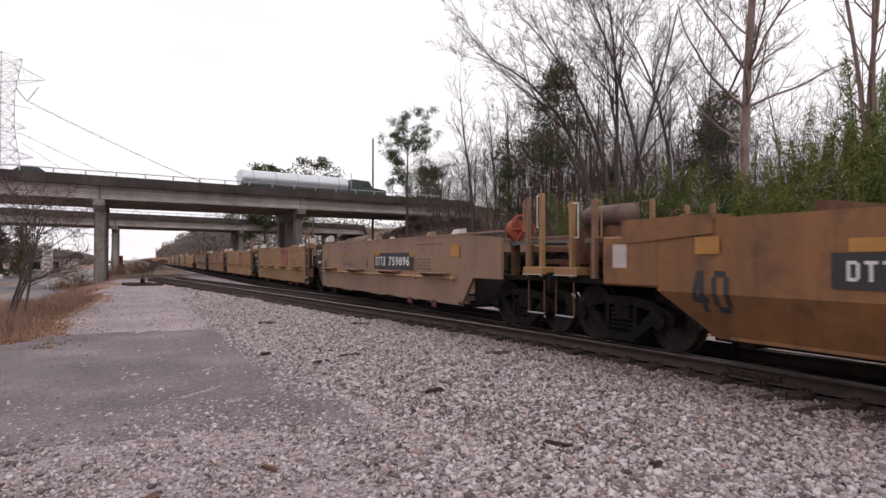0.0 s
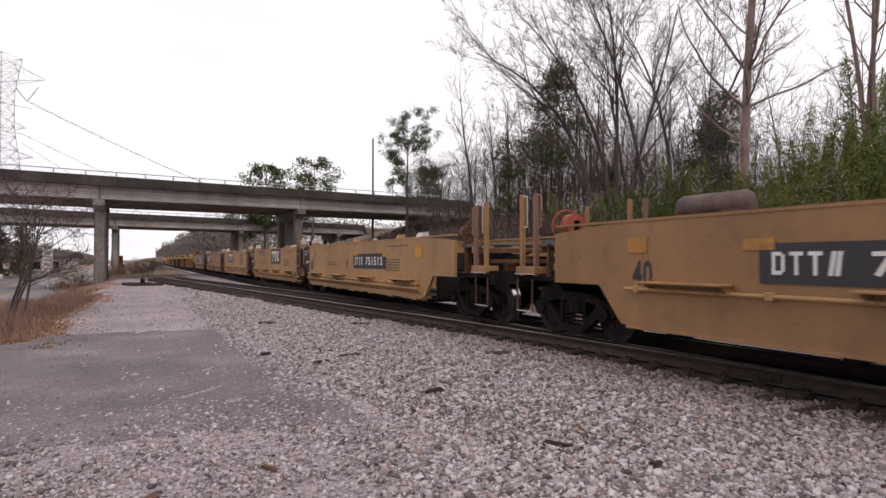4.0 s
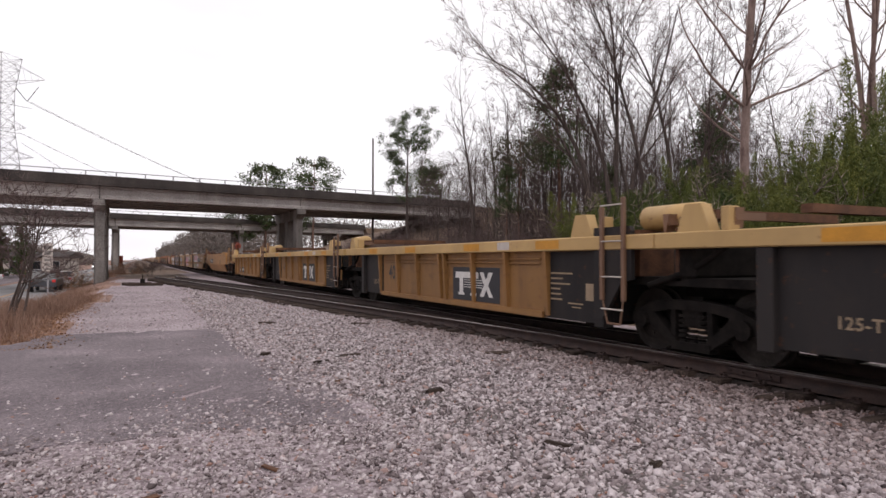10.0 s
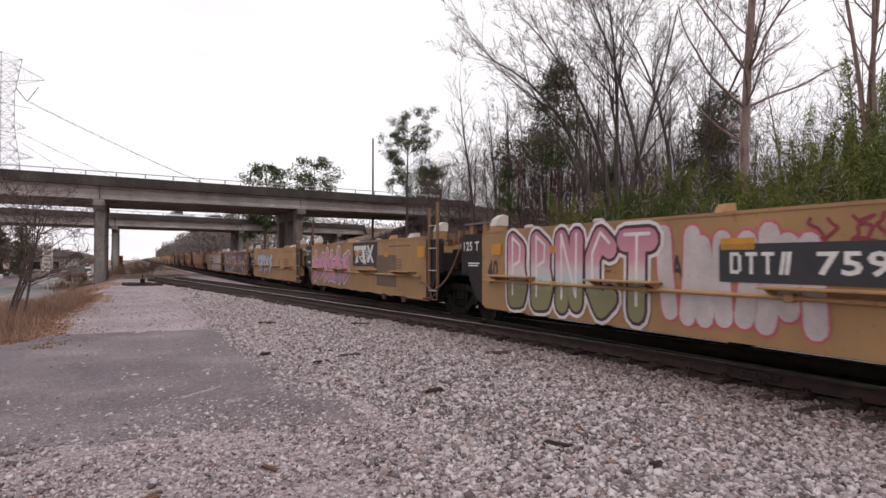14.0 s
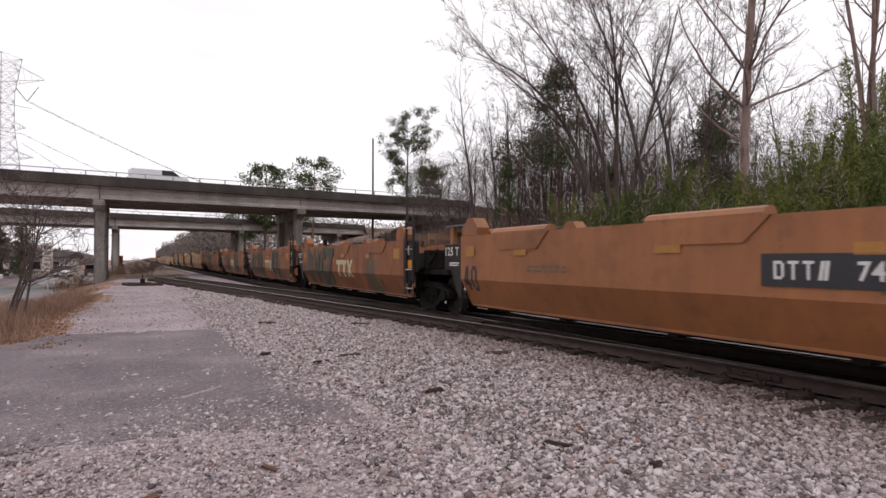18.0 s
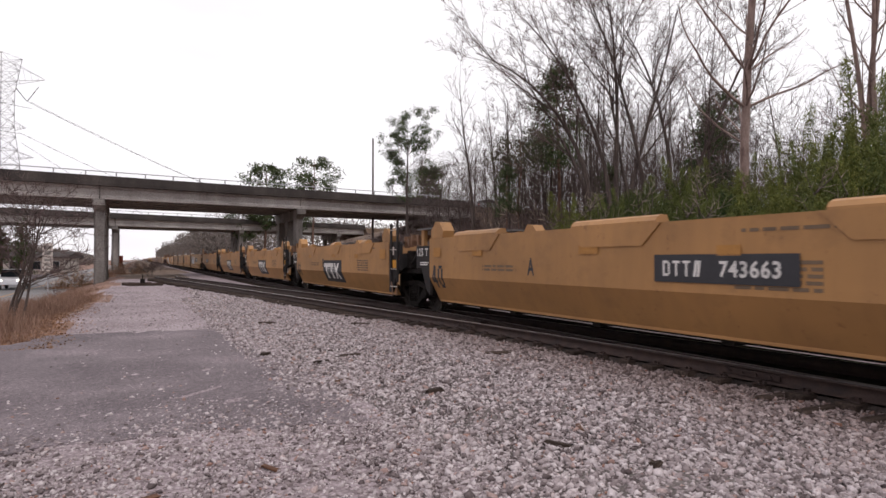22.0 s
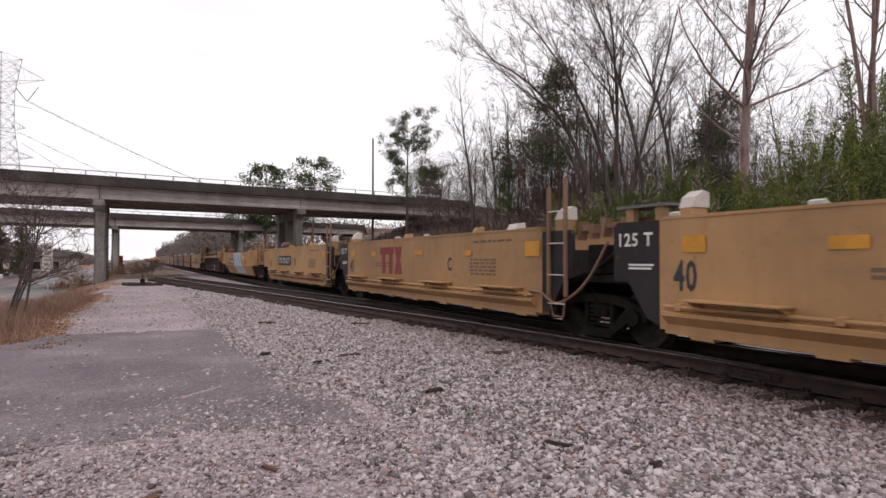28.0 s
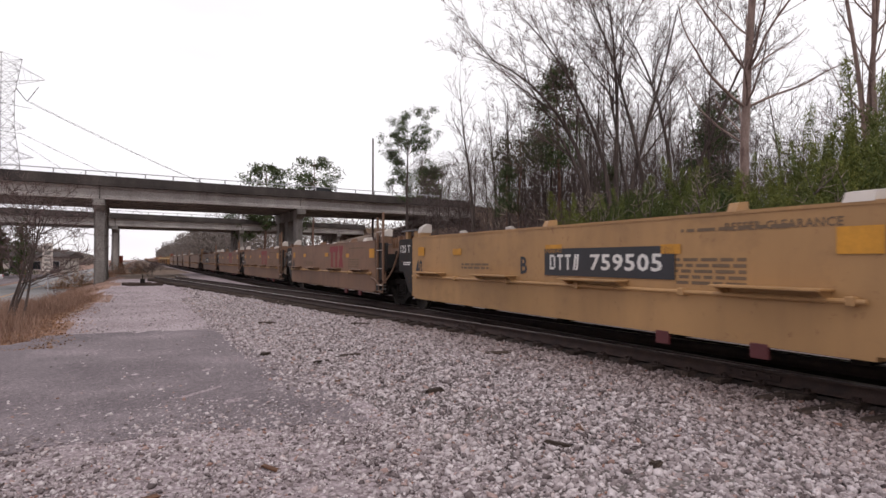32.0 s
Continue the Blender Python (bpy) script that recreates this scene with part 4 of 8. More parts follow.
    pipe(bm, [(-0.5, y - out * 1.3, 1.18), (0.4, y - out * 0.6, 1.25), (0.2, y + out * 1.3, 1.16)], 0.03)
    pipe(bm, [(-0.9, y - out * 1.2, 1.12), (-0.9, y + out * 1.2, 1.12)], 0.025)
    part("brake_pipe", bm, STEEL_DARK, parent)


def side_pair(parent, name, make, paint, label=""):
    """The same side on both flanks; make(bm) draws the flank that faces -x."""
    bm = B()
    make(bm)
    o = part(name, bm, paint, parent, label)
    bm = B()
    make(bm)
    for v in bm.verts:
        v.co.x = -v.co.x
    bmesh.ops.reverse_faces(bm, faces=bm.faces[:])
    part(name, bm, paint, parent, label)
    return o


def spans(kind, front, rear):
    """Length of a unit and where its plain side begins and ends."""
    L = 14.9 if kind == "post" else 14.4
    if front and rear:
        L = 15.4
    elif front:
        L = 15.3
    elif rear:
        L = 14.0
    return L


def make_unit(kind, front, rear, paint, lite=False, ledge=0.95, red=False):
    key = (kind, front, rear, paint.name, lite, ledge, red)
    if key not in _protos:
        _protos[key] = draw_unit(kind, front, rear, paint, lite, ledge, red)
    return copy_thing(_protos[key], pose(0, 0, 0))


def draw_unit(kind, front, rear, paint, lite, ledge, red):
    u = thing("well_car", "empty container well car rolling on rails", "rail car")
    L = spans(kind, front, rear)
    y0, y1 = (0.0 if front else {"flat": 1.0, "bevel": 0.8, "post": 1.55}[kind]), (L if rear else L - (1.9 if kind == "flat" else 2.05))
    low0, low1 = (1.65 if front else y0), (L - 1.65 if rear else y1)
    # flanks
    if kind == "flat":
        top, low = 1.93, 0.42
        def flank(bm):
            pts = [(low0, low), (low1, low)]
            if rear:
                pts += [(L - 1.15, 0.98), (L, 0.98)]
            pts += [(y1, top - (0.12 if rear else 0)), (y1 - (1.5 if rear else 0.01), top), (y0 + (1.5 if front else 0.01), top), (y0, top - (0.12 if front else 0))]
            if front:
                pts += [(0.0, 0.98), (1.15, 0.98)]
            prism(bm, pts, "x", -HALF, -HALF + 0.07)
            box(bm, -HALF - 0.012, -HALF + 0.12, y0 + 0.05, y1 - 0.05, top - 0.01, top + 0.03)
        side_pair(u, "side_wall", flank, paint, "flat weathered steel side wall")
        if not lite:
            side_pair(u, "bottom_sill", lambda bm: [box(bm, -HALF + 0.0, -HALF + 0.3, low0 + 0.2, low1 - 0.1, low - 0.05, low + 0.0)] + [box(bm, -HALF - 0.004, -HALF + 0.2, low0 + 0.5 + k * (low1 - low0 - 1.4) / 6, low0 + 0.86 + k * (low1 - low0 - 1.4) / 6, low - 0.09, low - 0.02) for k in range(7 if ledge < 0.9 else 0)], paint)
            for k, (yp, wp) in enumerate(((2.0, 0.16), (3.5, 0.07), (7.4, 0.07))):
                bm = B()
                prism(bm, [(-HALF - 0.02, top + 0.02), (-HALF + 0.04, top + 0.13), (-HALF + 0.2, top + 0.15), (-HALF + 0.22, top + 0.02)], "y", yp - wp, yp + wp)
                part("guide_pad", bm, PAINT_PAD if k == 0 else paint, u, "small worn top guide")
            if ledge < 0.9:
                side_pair(u, "side_ledge", lambda bm: prism(bm, [(-HALF - 0.13, ledge - 0.12), (-HALF - 0.13, ledge - 0.07), (-HALF, ledge - 0.05), (-HALF, ledge - 0.24)], "y", low0 + 0.15, low1 - 0.15), paint, "pressed lower ledge")
            bm = B()
            rod(bm, (-HALF - 0.06, low0 + 0.25, ledge), (-HALF - 0.06, low1 - 0.15, ledge), 0.028, 8)
            for k in range(6):
                y = low0 + 0.4 + k * (low1 - low0 - 0.8) / 5
                box(bm, -HALF - 0.10, -HALF, y - 0.05, y + 0.05, ledge - 0.05, ledge + 0.05, 0.01)
            part("brake_rod", bm, PAINT_TAN, u)
            bm = B()
            box(bm, -HALF - 0.26, -HALF, -0.7, 0.7, 0.0, 0.03, 0.006)
            prism(bm, [(-HALF, -0.12), (-HALF - 0.2, 0.0), (-HALF, 0.0)], "y", -0.66, -0.62)
            prism(bm, [(-HALF, -0.12), (-HALF - 0.2, 0.0), (-HALF, 0.0)], "y", 0.62, 0.66)
            st = part("walk_step", bm, paint, u, "narrow steel foot board")
            ys = [low0 + 1.3 + k * (low1 - low0 - 2.6) / 3 for k in range(4)]
            st.matrix_basis = pose(0, ys[0], ledge + 0.09)
            for y in ys[1:]:
                share(st, u, 0, y, ledge + 0.09)
            for y in ((low0 + 1.5, low0 + 3.0) if ledge > 0.9 else ()):
                bm = B()
                box(bm, -HALF - 0.01, -HALF + 0.05, y - 0.12, y + 0.12, 0.22, 0.40, 0.01)
                part("sill_tag", bm, TAG_MAROON, u, "small maroon sill tag")
    elif kind == "bevel":
        top, crease, low = 1.89, 0.94, 0.35
        def flank(bm):
            prof = [(-HALF, top), (-HALF, crease), (-1.20, low), (-1.12, low), (-HALF + 0.09, crease), (-HALF + 0.09, top)]
            a, b = (1.15 if front else y0), (L - 1.15 if rear else y1)
            lo = [(a + (0.75 if front and z < crease else 0) - 0.0, x, z) for x, z in prof]
            hi = [(b - (0.75 if rear and z < crease else 0), x, z) for x, z in prof]
            va = [bm.verts.new((x, y, z)) for y, x, z in lo]
            vb = [bm.verts.new((x, y, z)) for y, x, z in hi]
            bm.faces.new(va)
            bm.faces.new(vb[::-1])
            for i in range(6):
                j = (i + 1) % 6
                bm.faces.new((va[j], va[i], vb[i], vb[j]))
            if front:
                box(bm, -HALF - 0.01, -HALF + 0.4, 0.0, 1.15, 0.98, 1.72, 0.03)
                prism(bm, [(0.45, 1.60), (2.1, 1.70), (2.1, 1.95), (0.45, 1.95)], "x", -HALF - 0.03, -HALF + 0.3)
            if rear:
                box(bm, -HALF - 0.01, -HALF + 0.4, L - 1.15, L, 0.98, 1.72, 0.03)
                prism(bm, [(L - 2.1, 1.70), (L - 0.45, 1.60), (L - 0.45, 1.95), (L - 2.1, 1.95)], "x", -HALF - 0.03, -HALF + 0.3)
            bmesh.ops.recalc_face_normals(bm, faces=bm.faces[:])
        side_pair(u, "side_wall", flank, paint, "bevelled weathered steel side wall")
        if not lite:
            if rear:
                flat_shapes("data_label", [bar(L - 0.55, L - 0.25, 1.25, 1.6)], PAINT_PAD, u, -HALF - 0.016, "white data label")
            side_pair(u, "sill_strip", lambda bm: box(bm, -1.222, -1.17, y0 + (2.1 if front else 0.1), y1 - (2.1 if rear else 0.1), low + 0.0, low + 0.09), paint)
            for k in range(1 if front and rear else 3):
                yc = y0 + 2.3 + k * (y1 - y0 - 4.6) / 2
                bm = B()
                prism(bm, [(yc - 1.05, top), (yc + 1.05, top), (yc + 0.68, top - 0.32), (yc - 0.68, top - 0.32)], "x", -HALF - 0.022, -HALF)
                part("pocket_plate", bm, paint, u)
                bm = B()
                long_hood = front and not rear
                pa, pb = (yc - 0.95, yc + 0.95) if long_hood else (yc - 0.22, yc + 0.22)
                prism(bm, [(-HALF - 0.02, top - 0.02), (-HALF - 0.02, top + 0.03), (-HALF + 0.03, top + 0.09), (-HALF + 0.11, top + 0.12), (-HALF + 0.2, top + 0.11), (-HALF + 0.25, top)], "y", pa, pb)
                part("guide_hood" if long_hood else "guide_pad", bm, paint, u, "worn rounded top guide")
    else:
        top, low = 1.74, 0.38
        def panel(bm):
            pts = [(low0, low), (low1, low), (low1, 1.52), (low0, 1.52)]
            prism(bm, pts, "x", -HALF + 0.14, -HALF + 0.19)
        side_pair(u, "side_wall", panel, paint, "recessed steel side panel")
        side_pair(u, "top_chord", lambda bm: box(bm, -HALF, -HALF + 0.3, (0.0 if front else 0.25), L - (0.0 if rear else 0.25), 1.52, top, 0.015), PAINT_CHORD if paint is not PAINT_BROWN else PAINT_DULL, "hollow top chord")
        side_pair(u, "bottom_chord", lambda bm: box(bm, -HALF + 0.06, -HALF + 0.2, low0 + 1.5, low1 - 1.5, low - 0.05, low + 0.06), paint)
        if not lite:
            bm = B()
            prism(bm, [(-HALF + 0.14, 1.52), (-HALF + 0.01, 1.52), (-HALF + 0.08, low), (-HALF + 0.14, low)], "y", -0.045, 0.045)
            ps = part("side_post", bm, paint, u, "tapered side post")
            mid = (low0 + low1) / 2
            ys = [mid - 0.14, mid + 0.14] + [mid + s * (0.14 + 1.38 * k) for k in range(1, 5) for s in (-1, 1) if low0 + 0.1 < mid + s * (0.14 + 1.38 * k) < low1 - 0.1]
            ps.matrix_basis = pose(0, ys[0], 0)
            for y in ys[1:]:
                share(ps, u, 0, y, 0)
            bm = B()
            for z in (1.30, 1.38):
                rod(bm, (-HALF + 0.11, low0 + 1.6, z), (-HALF + 0.11, low1 - 1.6, z), 0.016, 6)
            part("brake_rod", bm, paint, u)
            for a, b, outer in ((low0 - 0.02, low0 + 1.5, front), (low1 - 1.5, low1 + 0.02, rear)):
                if outer:
                    continue
                bm = B()
                box(bm, -HALF + 0.125, -HALF + 0.14, a, b, low - 0.03, 1.515)
                part("end_panel", bm, PAINT_BLACK if paint is not PAINT_BROWN else paint, u, "sooty black end panel")
            for y in (low0 - 0.1, low1 + 0.1):
                bm = B()
                box(bm, -HALF + 0.02, -HALF + 0.24, y - 0.11, y + 0.11, low - 0.08, 1.52, 0.015)
                part("corner_post", bm, paint if (front or rear) else PAINT_BLACK, u)
    # floor and cross bearers inside the well
    bm = B()
    box(bm, -1.08, 1.08, low0 + 0.1, low1 - 0.1, 0.30, 0.36)
    for k in range(5):
        y = low0 + 0.6 + k * (low1 - low0 - 1.2) / 4
        box(bm, -1.1, 1.1, y - 0.1, y + 0.1, 0.26, 0.42)
    part("well_floor", bm, STEEL_DARK, u)
    bm = B()
    box(bm, -1.1, 1.1, low0 + 0.05, low0 + 0.15, 0.36, 1.55)
    part("end_bulkhead", bm, PAINT_BLACK, u)
    bm = B()
    box(bm, -1.1, 1.1, low1 - 0.15, low1 - 0.05, 0.36, 1.55)
    part("end_bulkhead", bm, PAINT_BLACK, u)
    # ends
    if front:
        make_truck(u, -0.1)
        end_deck(u, 0.0, -1, paint, 3, red, kind)
    else:
        make_truck(u, 0.0)
        if not lite:
            bm = B()
            prism(bm, [(y0 - 0.004, 0.45), (y0 - 0.004, 1.87), (y0 - 0.80, 1.87), (y0 - 0.84, 1.8), (y0 - 0.84, 1.08), (y0 - 0.62, 1.02), (y0 - 0.2, 0.45)], "x", -HALF + 0.015, -HALF + 0.09)
            part("end_plate", bm, PAINT_BLACK, u, "sooty black end plate")
            if kind == "bevel":
                flat_shapes("orange_patch", [bar(y0 - 0.62, y0 - 0.14, 1.14, 1.36)], PAINT_ORANGE, u, -HALF + 0.009, "orange reflective patch")
                flat_shapes("data_label", [bar(y0 - 0.38, y0 - 0.16, 1.50, 1.74)], PAINT_PAD, u, -HALF + 0.009, "white data label")
            ladder(u, y0 - 0.72, y0 - 0.24, {"flat": 2.75, "bevel": 2.5, "post": 2.3}[kind], PAINT_BLACK if kind == "bevel" else PAINT_FADED)
            for k, (a, b, c, d) in enumerate(((-1.0, -0.88, 1.76, 2.02), (-0.5, -0.36, 1.74, 2.04), (-0.12, 0.0, 1.72, 1.96), (0.24, 0.36, 1.70, 2.02))):
                bm = B()
                prism(bm, [(a, d), (b, d), (b - 0.03, c), (a + 0.03 + 0.05 * (k % 2), c)], "x", -HALF + 0.14 + 0.05 * k, -HALF + 0.3 + 0.05 * k)
                box(bm, -HALF + 0.16 + 0.05 * k, -HALF + 0.7, (a + b) / 2 - 0.05, (a + b) / 2 + 0.05, d - 0.16, d - 0.06)
                part("saddle_bracket", bm, PAINT_FADED, u, "dusty hanging bracket")
            if kind == "flat":
                bm = B()
                hose(bm, [(-1.52, y0 + 0.35, 0.80), (-1.54, y0 - 0.05, 0.78), (-1.52, y0 - 0.45, 0.62), (-1.46, y0 - 0.95, 0.84), (-1.40, y0 - 1.3, 1.2), (-1.36, y0 - 1.6, 1.66)], 0.026)
                part("brake_hose", bm, PAINT_FADED, u, "dusty sagging brake hose")
            bm = B()
            box(bm, -1.2, 1.2, -1.3, y0, 1.0, 1.12)
            box(bm, -0.5, 0.5, -0.6, 0.6, 0.82, 1.0)
            box(bm, -1.25, 1.25, -0.25, 0.05, 1.12, 1.62, 0.03)
            part("articulation", bm, STEEL_DARK, u)
            bm = B()
            hose(bm, [(-1.3, 0.55, 1.0), (-1.2, -0.2, 1.25), (-1.3, -0.9, 1.6)], 0.045)
            part("air_hose", bm, STEEL_DARK, u)
    if rear:
        make_truck(u, L + 0.1)
        end_deck(u, L, 1, paint, 5, red, kind)
    elif not lite:
        bm = B()
        if kind == "flat":
            prism(bm, [(y1 + 0.004, 0.45), (y1 + 0.25, 0.55), (y1 + 0.62, 1.05), (y1 + 0.92, 1.05), (y1 + 0.92, 1.86), (y1 + 0.85, 1.92), (y1 + 0.004, 1.92)], "x", -HALF - 0.004, -HALF + 0.07)
        else:
            prism(bm, [(y1 + 0.004, 0.5), (y1 + 0.2, 0.6), (y1 + 0.55, 1.15), (y1 + 0.85, 1.15), (y1 + 0.85, 1.72), (y1 + 0.004, 1.72)], "x", -HALF + 0.02, -HALF + 0.09)
        if kind != "post":
            ep = part("end_panel", bm, PAINT_BLACK, u, "black painted end panel with a stencil")
            text_part("stencil", "125 T", DECAL_WHITE, ep, -HALF - 0.009 if kind == "flat" else -HALF + 0.013, y1 + 0.80, 1.56 if kind == "flat" else 1.46, 0.2, 0.68)
            flat_shapes("stencil_bars", [bar(y1 + 0.1, y1 + 0.6, 1.28, 1.31), bar(y1 + 0.15, y1 + 0.6, 1.23, 1.26)], DECAL_WHITE, ep, -HALF - 0.009 if kind == "flat" else -HALF + 0.013)
        else:
            bm.free()
    if not rear and not lite and kind != "post":
        for a in (-HALF + 0.1, HALF - 0.62):
            bm = B()
            box(bm, a, a + 0.52, y1 + 0.0, y1 + 0.98, 2.13, 2.17)
            part("walkway_grating", bm, GALV_DARK, u, "grey steel walkway grating")
        for a, b in ((-HALF + 0.2, y1 + 0.15), (-HALF + 0.2, y1 + 0.75), (HALF - 0.3, y1 + 0.15), (HALF - 0.3, y1 + 0.75)):
            bm = B()
            box(bm, a - 0.05, a + 0.05, b - 0.08, b + 0.08, 1.5, 2.13)
            part("grating_post", bm, paint, u)
    # upper fittings seen over the sides
    if not lite:
        if kind == "bevel" and front and rear:
            pass
        elif kind != "post":
            for y in (((y0 + 0.3, y1 - 0.45) if kind == "bevel" else (y0 - 0.48, y1 - 0.45)) if not front and not rear else ((y1 - 0.4,) if front else (y0 - 0.48 if kind == "flat" else y0 + 0.3,))):
                bm = B()
                for k, xg in enumerate((-HALF + 0.02, HALF - 0.32)):
                    if kind == "flat":
                        prism(bm, [(y - 0.1, 1.85), (y + 0.1, 1.85), (y + 0.1, 2.06), (y - 0.1, 2.06)], "x", xg, xg + 0.28)
                        cg = part("corner_guide", bm, paint, u)
                        bm = B()
                        prism(bm, [(xg + 0.29 * k, 2.06), (xg + 0.3 - 0.3 * k, 2.06), (xg + 0.3 - 0.3 * k, 2.26), (xg + 0.2 - 0.12 * k, 2.29), (xg + 0.06 + 0.16 * k, 2.2)], "y", y - 0.12, y + 0.12)
                        part("guide_cap", bm, PAINT_PAD, cg, "chipped white guide cap")
                    else:
                        prism(bm, [(y - 0.28, 1.9), (y + 0.28, 1.9), (y + 0.31, 2.08), (y + 0.11, 2.29), (y - 0.12, 2.27), (y - 0.32, 2.06)], "x", xg, xg + 0.3)
                        part("corner_guide", bm, paint, u, "angular tan corner guide")
                    bm = B()
                bm.free()
        else:
            for y in (1.4, L - 1.4):
                bm = B()
                box(bm, -HALF + 0.04, -HALF + 0.24, y - 0.06, y + 0.06, top, top + 0.3, 0.01)
                prism(bm, [(y + 0.2, top), (y + 0.75, top), (y + 0.62, top + 0.36), (y + 0.35, top + 0.36)], "x", -HALF + 0.02, -HALF + 0.2)
                part("corner_guide", bm, PAINT_CHORD if paint is not PAINT_BROWN else PAINT_DULL, u)
            for y, outer in ((0.15, front), (L - 0.6, rear)):
                if outer:
                    bm = B()
                    box(bm, -HALF - 0.004, -HALF + 0.2, y + 0.05, y + 0.38, 1.24, 1.53, 0.01)
                    part("chord_bracket", bm, PAINT_CHORD if paint is not PAINT_BROWN else PAINT_DULL, u, "drop bracket under the top chord")
        bm = B()
        yk = L - 1.7 if not rear else L - 4.0
        for x in (-0.7, 0.7):
            box(bm, x - 0.06, x + 0.06, yk - 0.5, yk + 0.9, 1.55, 1.66)
        box(bm, -1.25, 1.25, yk - 0.7, yk - 0.55, 1.9, 2.0)
        box(bm, -1.25, 1.25, yk + 0.6, yk + 0.75, 1.9, 2.02)
        part("cross_frame", bm, STEEL_RUST, u)
    if rear and kind != "post" or not rear and kind == "post":
        bm = B()
        yc = (11.5 if front else L) if kind == "post" else L - 2.8 if kind == "flat" else L + 0.6 if front else L - 4.2
        zc = 2.1 if kind != "post" else 2.0
        rod(bm, (-0.85, yc - 0.5, zc), (-0.85, yc + 0.5, zc), 0.19, 28)
        bmesh.ops.create_uvsphere(bm, u_segments=28, v_segments=8, radius=0.19, matrix=Matrix.Translation((-0.85, yc - 0.5, zc)) @ Matrix.Diagonal((1, 0.5, 1, 1)))
        bmesh.ops.create_uvsphere(bm, u_segments=28, v_segments=8, radius=0.19, matrix=Matrix.Translation((-0.85, yc + 0.5, zc)) @ Matrix.Diagonal((1, 0.5, 1, 1)))
        for q in bm.faces:
            q.smooth = True
        part("air_tank", bm, TANK_STEEL if kind != "post" or paint is PAINT_BROWN else PAINT_CHORD, u, "rounded air reservoir")
        for d in (-0.4, 0.4):
            bm = B()
            box(bm, -1.2, -0.5, yc + d - 0.05, yc + d + 0.05, 1.07, zc - 0.18)
            part("tank_bracket", bm, STEEL_RUST, u)
    return u


# --- lettering and spray paint ---
def mark_shapes(y, z, h):
    """Four blocky white marks of a reporting line, running towards smaller y; returns outlines and the width."""
    w, s, g = h * 0.62, h * 0.17, h * 0.22
    out = []
    a = y
    out += [bar(a - s, a, z, z + h), bar(a - w * 0.8, a, z, z + s), bar(a - w * 0.8, a, z + h - s, z + h), bar(a - w, a - w + s, z + s * 0.7, z + h - s * 0.7)]
    for _ in range(2):
        a -= w + g
        out += [bar(a - w, a, z + h - s, z + h), bar(a - w / 2 - s / 2, a - w / 2 + s / 2, z, z + h - s)]
    a -= w + g
    out += [[(a, z), (a - s * 1.2, z), (a - w * 0.6, z + h), (a - w * 0.6 + s * 1.2, z + h)], [(a - w * 0.45, z), (a - w * 0.45 - s * 1.2, z), (a - w, z + h), (a - w + s * 1.2, z + h)]]
    return out, y - (a - w)


def number_board(u, digits, y, z, x, length=3.0, h=0.46, plate=True, paint=DECAL_WHITE):
    """Dark plate with white marks and a number; y is its far end."""
    if plate:
        flat_shapes("number_plate", [bar(y - length, y, z, z + h)], DECAL_BLACK, u, x - 0.018, "black painted number plate")
    lh = h * 0.56
    polys, w = mark_shapes(y - 0.16, z + h * 0.22, lh)
    tagged(flat_shapes("mark", polys, paint, u, x - 0.022, "white blocky reporting mark"), kind="stuff")
    text_part("number", digits, paint, u, x - 0.022, y - 0.16 - w - 0.28, z + h * 0.22, lh, length - 0.32 - w - 0.34)


def logo(u, y, z, h, x, material=None, plate=True, w=None, bent=False):
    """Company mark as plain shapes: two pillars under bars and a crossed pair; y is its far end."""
    w = w or h * 2.5
    lay = bent_shapes if bent else flat_shapes
    if plate:
        lay("logo_plate", [bar(y - w * 1.16, y + w * 0.08, z - h * 0.22, z + h * 1.2)], DECAL_BLACK, u, x - 0.004, "black logo panel")
    s, k = h * 0.27, w / 3.0
    polys = [[(y, z + h), (y - k * 1.9, z + h), (y - k * 1.9, z + h - s), (y + 0.02, z + h - s)]]
    for i in (0, 1):
        c = y - k * (0.5 + i)
        polys += [bar(c - s * 0.62, c + s * 0.62, z, z + h - s + 0.001)]
        if plate:
            polys += [bar(c - s, c + s, z, z + s * 0.45)]
    a = y - k * 2.0
    polys += [[(a, z), (a - s * 1.3, z), (a - k, z + h), (a - k + s * 1.3, z + h)], [(a - k, z), (a - k + s * 1.2, z), (a - k * 0.42, z + h * 0.45), (a - k * 0.42 - s, z + h * 0.45)], [(a, z + h), (a - s * 1.2, z + h), (a - k * 0.5, z + h * 0.62), (a - k * 0.3, z + h * 0.5)]]
    if plate:
        polys += [bar(y - k * 2.2, y - k * 0.7, z + h * (0.34 + 0.1 * j), z + h * (0.37 + 0.1 * j)) for j in range(4)]
    lay("logo", polys, material or DECAL_WHITE, u, x - 0.008, "blocky company mark")


